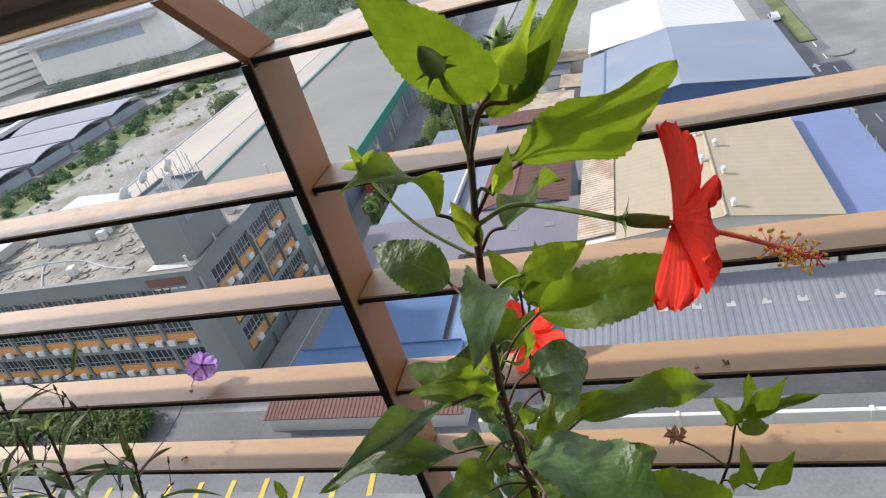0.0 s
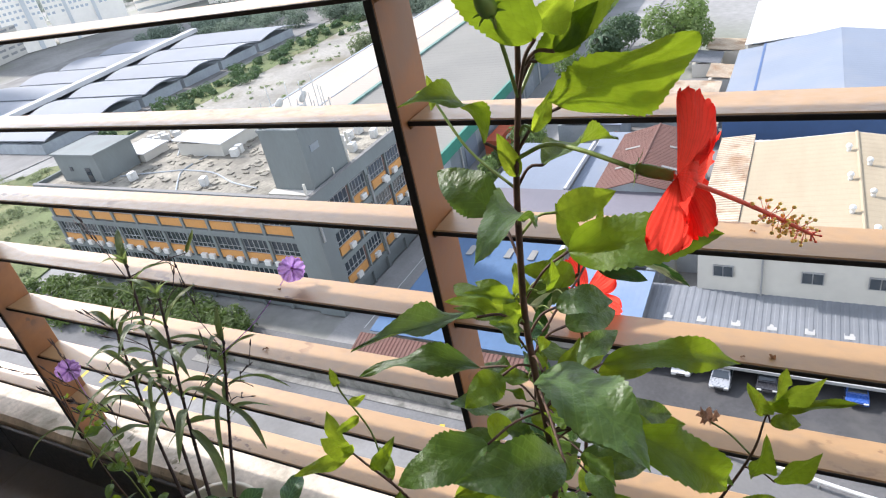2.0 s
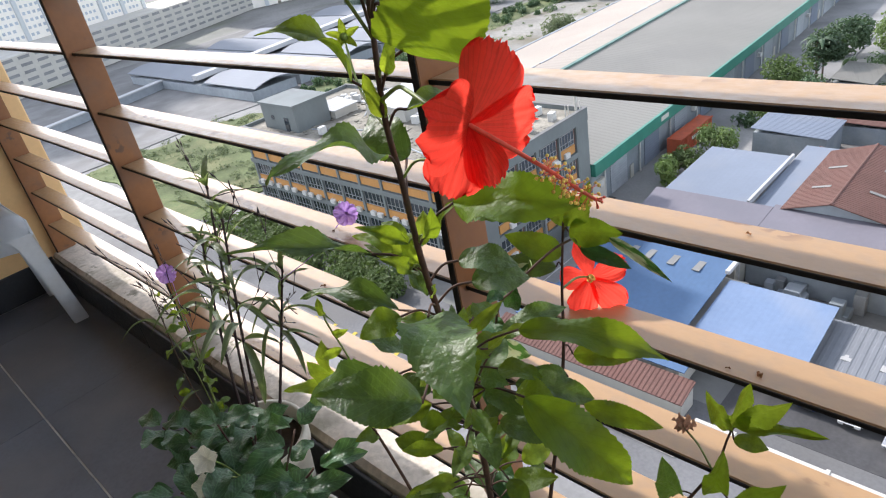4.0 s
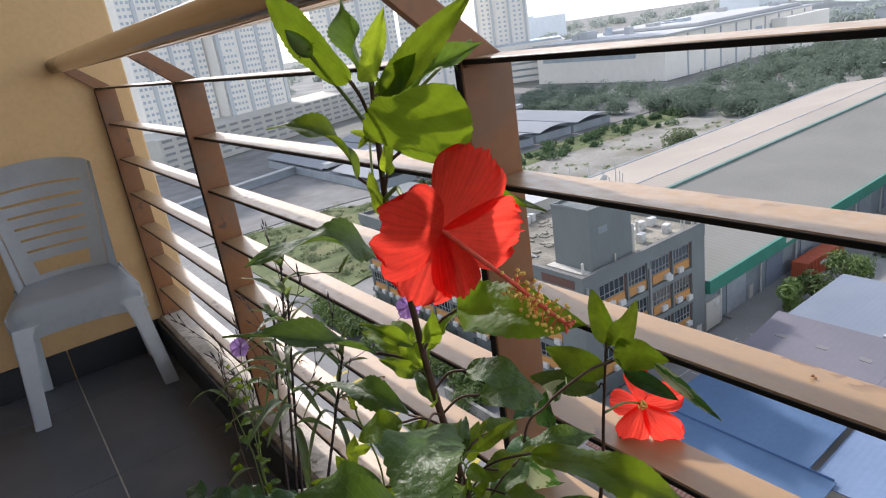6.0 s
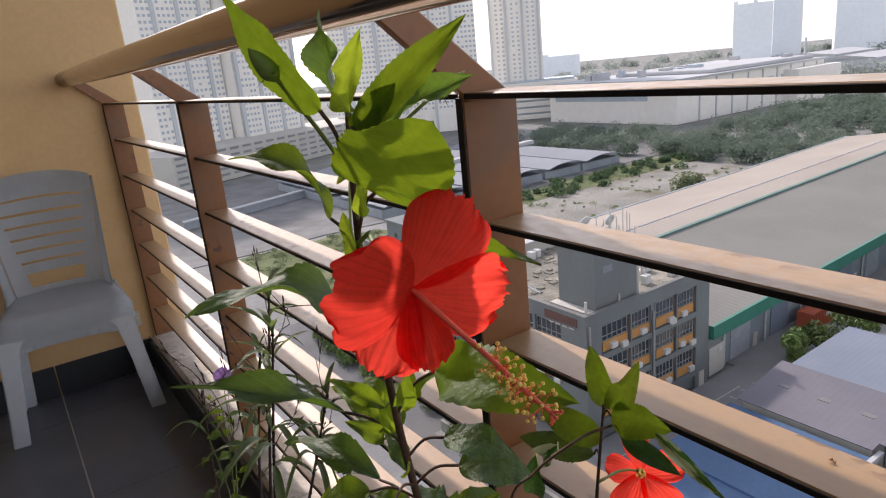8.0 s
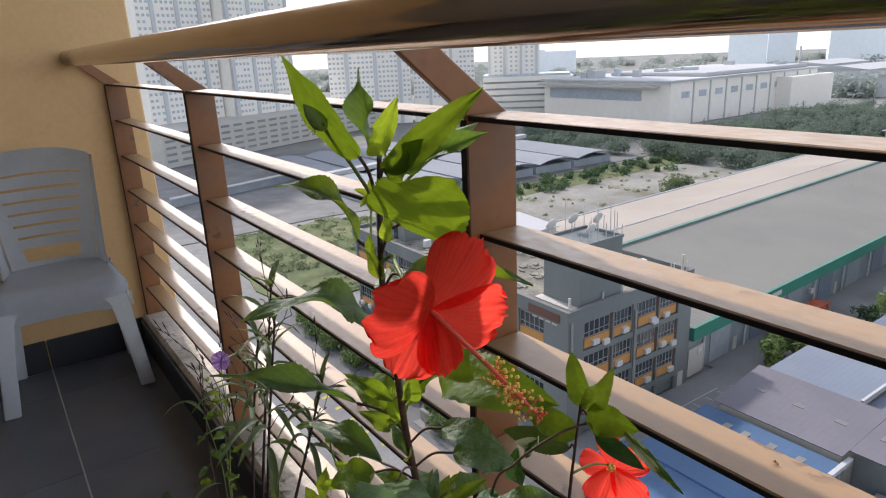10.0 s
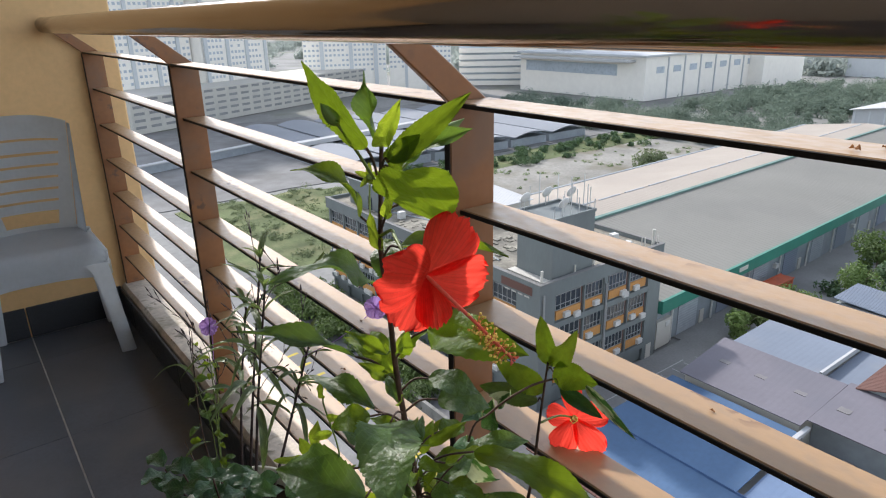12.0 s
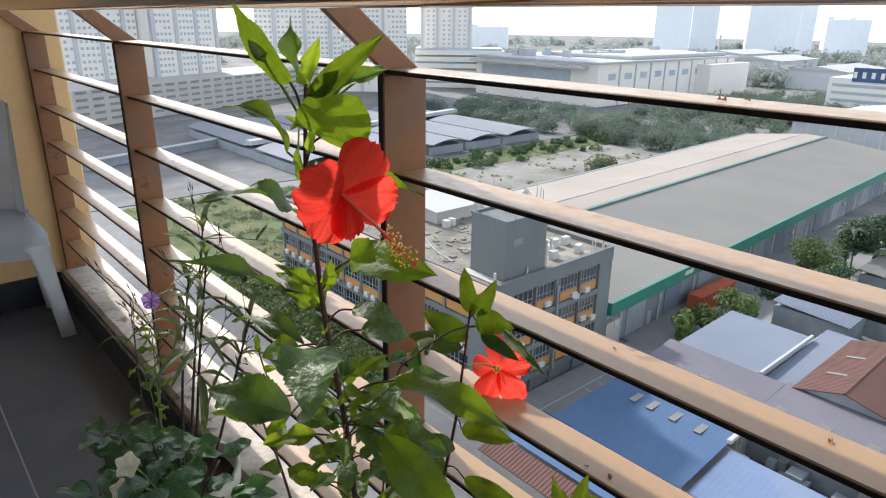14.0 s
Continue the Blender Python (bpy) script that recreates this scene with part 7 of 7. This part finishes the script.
# upright stems: foot, middle, top, lowest node with leaves
RUE_STEMS = [([(-0.175, 0.520, 0.13), (-0.135, 0.558, 0.36), (-0.087, 0.596, 0.545)], 0.36), ([(-0.170, 0.500, 0.13), (-0.131, 0.487, 0.42), (-0.092, 0.469, 0.690)], 0.46),
             ([(-0.165, 0.480, 0.13), (-0.145, 0.430, 0.42), (-0.125, 0.378, 0.665)], 0.44), ([(-0.150, 0.460, 0.13), (-0.085, 0.430, 0.36), (-0.045, 0.402, 0.520)], 0.34)]
rr2 = random.Random(6)


def clear(p):
    """Keeps leaves and twigs on the balcony's side of the slats."""
    p = Vector(p)
    p.x = min(p.x, -0.016)
    return p


def twig(root, a, d, length, forks):
    """A thin forked flower stalk with slim dry capsules at its ends."""
    a, d = Vector(a), Vector(d).normalized()
    e = clear(a + d * length)
    bm = tube(bmesh.new(), smooth_line([a, (a + e) / 2 + Vector((0, 0, 0.01)), e], 4), 0.00075, 5)
    starts = [(e, d)]
    for f in range(forks):
        p, q = rr2.choice(starts)
        if f == 0:
            p = a.lerp(e, 0.6) + Vector((0, 0, 0.008))
        q = (q + Vector((rr2.uniform(-0.5, 0.3), rr2.uniform(-0.8, 0.8), rr2.uniform(0.0, 0.9)))).normalized()
        t = clear(p + q * length * rr2.uniform(0.25, 0.45))
        tube(bm, [p, t], 0.00055, 5)
        tube(bm, [t, t + q * 0.004, t + q * 0.014], [0.0006, 0.0015, 0.0005], 5)
        starts.append((t, q))
    under_root(bm, "flower_stalk", RUE, root, label="thin forked dry flower stalk")


for k, (line, low) in enumerate(RUE_STEMS):
    ln = smooth_line(line, 16)
    bm = tube(bmesh.new(), ln, [0.0034 * (1 - 0.5 * i / (len(ln) - 1)) for i in range(len(ln))], 8)
    for i in range(2, len(ln), 3):                # swollen joints
        tube(bm, [ln[i] - Vector((0, 0, 0.003)), ln[i], ln[i] + Vector((0, 0, 0.003))], [0.0026, 0.0042 * (1 - 0.45 * i / len(ln)), 0.0026], 8)
    under_root(bm, "stem", RUE, rue)
    nodes = [p for p in ln[2::3] if p.z > low]
    for i, p in enumerate(nodes):
        last = i >= len(nodes) - 2
        for side_ in (0, 1):
            a = i * 1.57 + side_ * math.pi + k * 0.7 + rr2.uniform(-0.35, 0.35)
            d = Vector((math.cos(a), math.sin(a), rr2.uniform(0.45, 1.1) if last else rr2.uniform(0.0, 0.45))).normalized()
            t = clear(p + d * (rr2.uniform(0.05, 0.085) if last else rr2.uniform(0.07, 0.12)))
            put(RUE_M[rr2.choice((0, 1) if last else (1, 1, 3))], "leaf", leaf_pose(p, t, rr2.uniform(0.008, 0.0125), (d.x * -0.4, d.y * -0.4, 1)), rue)
            if not last and rr2.random() < 0.75:
                a2 = a + rr2.uniform(-0.5, 0.5)
                t = clear(p + Vector((math.cos(a2), math.sin(a2), rr2.uniform(0.2, 0.9))).normalized() * rr2.uniform(0.03, 0.055))
                put(RUE_M[rr2.choice((0, 2))], "leaf", leaf_pose(p, t, rr2.uniform(0.005, 0.008), (0.1, 0.1, 1)), rue)
    top = ln[-1]
    for q in range(4):                            # the tuft at the tip
        a = q * 1.57 + 0.4
        t = clear(top + Vector((math.cos(a) * 0.5, math.sin(a) * 0.5, 1)).normalized() * rr2.uniform(0.022, 0.045))
        put(RUE_M[0], "leaf", leaf_pose(top, t, 0.006, (math.cos(a) * -1, math.sin(a) * -1, 0.4)), rue)
    for q in range(3):
        p = ln[-3 - q * 6]
        twig(rue, p, (rr2.uniform(-0.25, 0.35), rr2.choice((-1, -1, 1)) * rr2.uniform(0.6, 1.0), rr2.uniform(0.35, 0.9)), rr2.uniform(0.06, 0.10), 4)
# broad drooping old leaves with a pale underside
for b, t, w_ in (((-0.132, 0.49, 0.43), (-0.232, 0.415, 0.455), 0.016), ((-0.120, 0.570, 0.43), (-0.19, 0.66, 0.41), 0.014), ((-0.145, 0.43, 0.42), (-0.17, 0.36, 0.33), 0.016), ((-0.140, 0.42, 0.46), (-0.215, 0.36, 0.47), 0.014), ((-0.075, 0.425, 0.40), (-0.09, 0.34, 0.36), 0.012)):
    put(RUE_M[1], "leaf", leaf_pose(b, t, w_, (0.1, -0.2, 1)), rue)
# flowers and their stalks
for c, axf, src in (((0.040, 0.290, 0.616), (-0.75, -0.6, 0.25), (-0.055, 0.41, 0.50)), ((-0.130, 0.724, 0.468), (-0.6, -0.75, 0.3), (-0.155, 0.65, 0.34))):
    c, axf = Vector(c), Vector(axf)
    bloom(rue, c, axf, [(90 + 72 * k, 68, 0.021, 0.021) for k in range(5)], MAUVES)
    under_root(tube(bmesh.new(), smooth_line([src, (Vector(src) + c) / 2 - Vector((0, 0, 0.012)), c - axf.normalized() * 0.016, c], 4), [0.0007] * 9 + [0.0012, 0.002, 0.003, 0.0042], 7), "flower_tube", MAUVE, rue)
under_root(tube(bmesh.new(), smooth_line([(-0.095, 0.475, 0.67), (-0.03, 0.487, 0.655), (0.020, 0.486, 0.640)], 4), 0.0009, 5), "flower_stalk", RUE, rue)
under_root(tube(bmesh.new(), smooth_line([(0.020, 0.486, 0.640), (0.024, 0.484, 0.648), (0.034, 0.480, 0.660), (0.042, 0.477, 0.672)], 4), [0.0010, 0.0022, 0.0030, 0.0034, 0.0034, 0.0032, 0.0030, 0.0030, 0.0032, 0.0030, 0.0022, 0.0014, 0.0006], 8), "seed_pod", SHOOT, rue, label="yellow-green seed pod")

# ---- wiry weeds in the same pot ----
weed = thing("wiry_weed", (-0.20, 0.55, FLOOR + 0.235), "wiry weed with small round leaves and dry seed heads", "weed")
for k, line in enumerate(([(-0.20, 0.55, 0.13), (-0.175, 0.61, 0.27), (-0.152, 0.655, 0.35), (-0.140, 0.70, 0.44)], [(-0.205, 0.555, 0.13), (-0.205, 0.62, 0.28), (-0.195, 0.65, 0.40), (-0.185, 0.655, 0.50)],
                          [(-0.195, 0.545, 0.13), (-0.19, 0.57, 0.26), (-0.175, 0.60, 0.37), (-0.17, 0.61, 0.46)], [(-0.21, 0.54, 0.13), (-0.235, 0.55, 0.22), (-0.25, 0.585, 0.30)])):
    ln = smooth_line(line, 8)
    under_root(tube(bmesh.new(), ln, [0.0016 * (1 - 0.5 * i / (len(ln) - 1)) for i in range(len(ln))], 6), "stem", BARK if k % 2 else SHOOT, weed)
    for i in range(5, len(ln) - 3, 2):
        a = rr2.uniform(0, 6.28)
        b = ln[i] + Vector((math.cos(a), math.sin(a), 0.3)) * 0.008
        t = b + Vector((math.cos(a), math.sin(a), rr2.uniform(-0.5, 0.3))).normalized() * rr2.uniform(0.016, 0.034)
        put(HIB_M[rr2.choice(("lit", "old", "new"))][rr2.randrange(5)], "leaf", leaf_pose(b, t, rr2.uniform(0.010, 0.018), (-0.4, -0.5, 0.8)), weed)
        stalk(weed, ln[i], b, 0.0006, SHOOT)
    if k < 3:
        for q in range(3):
            twig(weed, ln[-1 - q * 4], (rr2.uniform(-0.5, 0.3), rr2.uniform(-0.5, 0.9), 0.6), rr2.uniform(0.03, 0.06), 5)
# a long grassy blade that arches out over the floor
under_root(tube(bmesh.new(), [(-0.20, 0.55, 0.14), (-0.19, 0.60, 0.30), (-0.199, 0.637, 0.405)], 0.0010, 5), "stem", SHOOT, weed)
put(RUE_M[3], "blade", leaf_pose((-0.199, 0.637, 0.405), (-0.262, 0.70, 0.425), 0.008, (0.1, -0.1, 1)), weed)
put(RUE_M[1], "blade", leaf_pose((-0.20, 0.58, 0.28), (-0.28, 0.56, 0.27), 0.007, (0.1, -0.1, 1)), weed)

# ---- the dark shrub with white flowers ----
jas = thing("white_flowered_shrub", (-0.29, 0.20, FLOOR + 0.27), "dark glossy-leaved shrub with white flowers", "potted plant")
rj = random.Random(11)
for i in range(7):
    a = i * 0.9
    e = Vector((-0.29 + 0.09 * math.cos(a), 0.22 + 0.12 * math.sin(a), rj.uniform(0.33, 0.42)))
    ln = smooth_line([(-0.29, 0.20, 0.17), (Vector((-0.29, 0.20, 0.17)) + e) / 2 + Vector((0, 0, 0.04)), e], 5)
    under_root(tube(bmesh.new(), ln, 0.0018, 6), "branch", BARK, jas)
    for k in range(4, len(ln), 2):
        for s_ in (0, 1):
            aa = rj.uniform(0, 6.28)
            b = ln[k] + Vector((math.cos(aa), math.sin(aa), 0.2)) * 0.01
            t = b + Vector((math.cos(aa), math.sin(aa), rj.uniform(-0.2, 0.35))).normalized() * rj.uniform(0.045, 0.078)
            t.x = min(t.x, -0.05)
            put(JAS_M[rj.randrange(3)], "leaf", leaf_pose(b, t, rj.uniform(0.024, 0.038), (rj.uniform(-0.5, 0.1), rj.uniform(-0.6, 0.1), 0.9)), jas)
for e in ((-0.315, 0.47, 0.335), (-0.30, 0.40, 0.36), (-0.24, 0.40, 0.33), (-0.23, 0.30, 0.36), (-0.27, 0.33, 0.38)):
    e = Vector(e)
    ln = smooth_line([(-0.27, 0.25, 0.18), (Vector((-0.27, 0.25, 0.18)) + e) / 2 + Vector((0, 0, 0.03)), e], 5)
    under_root(tube(bmesh.new(), ln, 0.0016, 6), "branch", BARK, jas)
    for k in range(4, len(ln), 2):
        for s_ in (0, 1, 2):
            aa = k * 0.8 + s_ * 2.1
            b = ln[k] + Vector((math.cos(aa), math.sin(aa), 0.2)) * 0.008
            t = b + Vector((math.cos(aa), math.sin(aa), rj.uniform(-0.25, 0.3))).normalized() * rj.uniform(0.045, 0.066)
            put(JAS_M[rj.randrange(3)], "leaf", leaf_pose(b, t, rj.uniform(0.026, 0.036), (rj.uniform(-0.4, 0.1), rj.uniform(-0.5, 0.1), 0.9)), jas)
for c, axf, ln_ in (((-0.332, 0.215, 0.430), (-0.6, -0.6, 0.7), 0.024), ((-0.346, 0.218, 0.392), (-0.5, -0.7, 0.5), 0.022)):
    bloom(jas, Vector(c), Vector(axf), [(90 + 72 * k, 40, ln_, ln_ * 0.8) for k in range(5)], WHITES)
    stalk(jas, (-0.30, 0.22, 0.36), Vector(c) - Vector(axf).normalized() * 0.003, 0.0012, SHOOT)


# dry leaves that lie on the slats
for i, (x, y, z, L_, turn) in enumerate(((0.016, -0.373, 0.580, 0.016, 40), (0.010, -0.345, 0.580, 0.009, 110), (0.039, -0.346, 0.720, 0.010, 75), (0.007, -0.439, 0.997, 0.014, 85), (0.025, -0.452, 0.997, 0.012, 60),
                                         (0.042, -0.563, 0.720, 0.012, 20), (0.030, 0.62, 0.300, 0.02, 50), (0.022, 0.40, 0.440, 0.018, 130), (0.036, 0.86, 0.300, 0.016, 15), (0.02, 0.31, 0.580, 0.012, 80))):
    ob = new("dead_leaf", DEAD_M[i % 3])
    L_ *= 0.65
    a = radians(turn)
    dx, dy = math.cos(a) * L_, math.sin(a) * L_
    ob.matrix_world = leaf_pose((x - dx / 2, y - dy / 2, z + 0.0085), (x + dx / 2, y + dy / 2, z + 0.0085), L_ * 0.5, (0, 0, 1))
    tagged(ob, "small curled brown dead leaf on a railing slat", "dead leaf", "dead leaves on the railing")
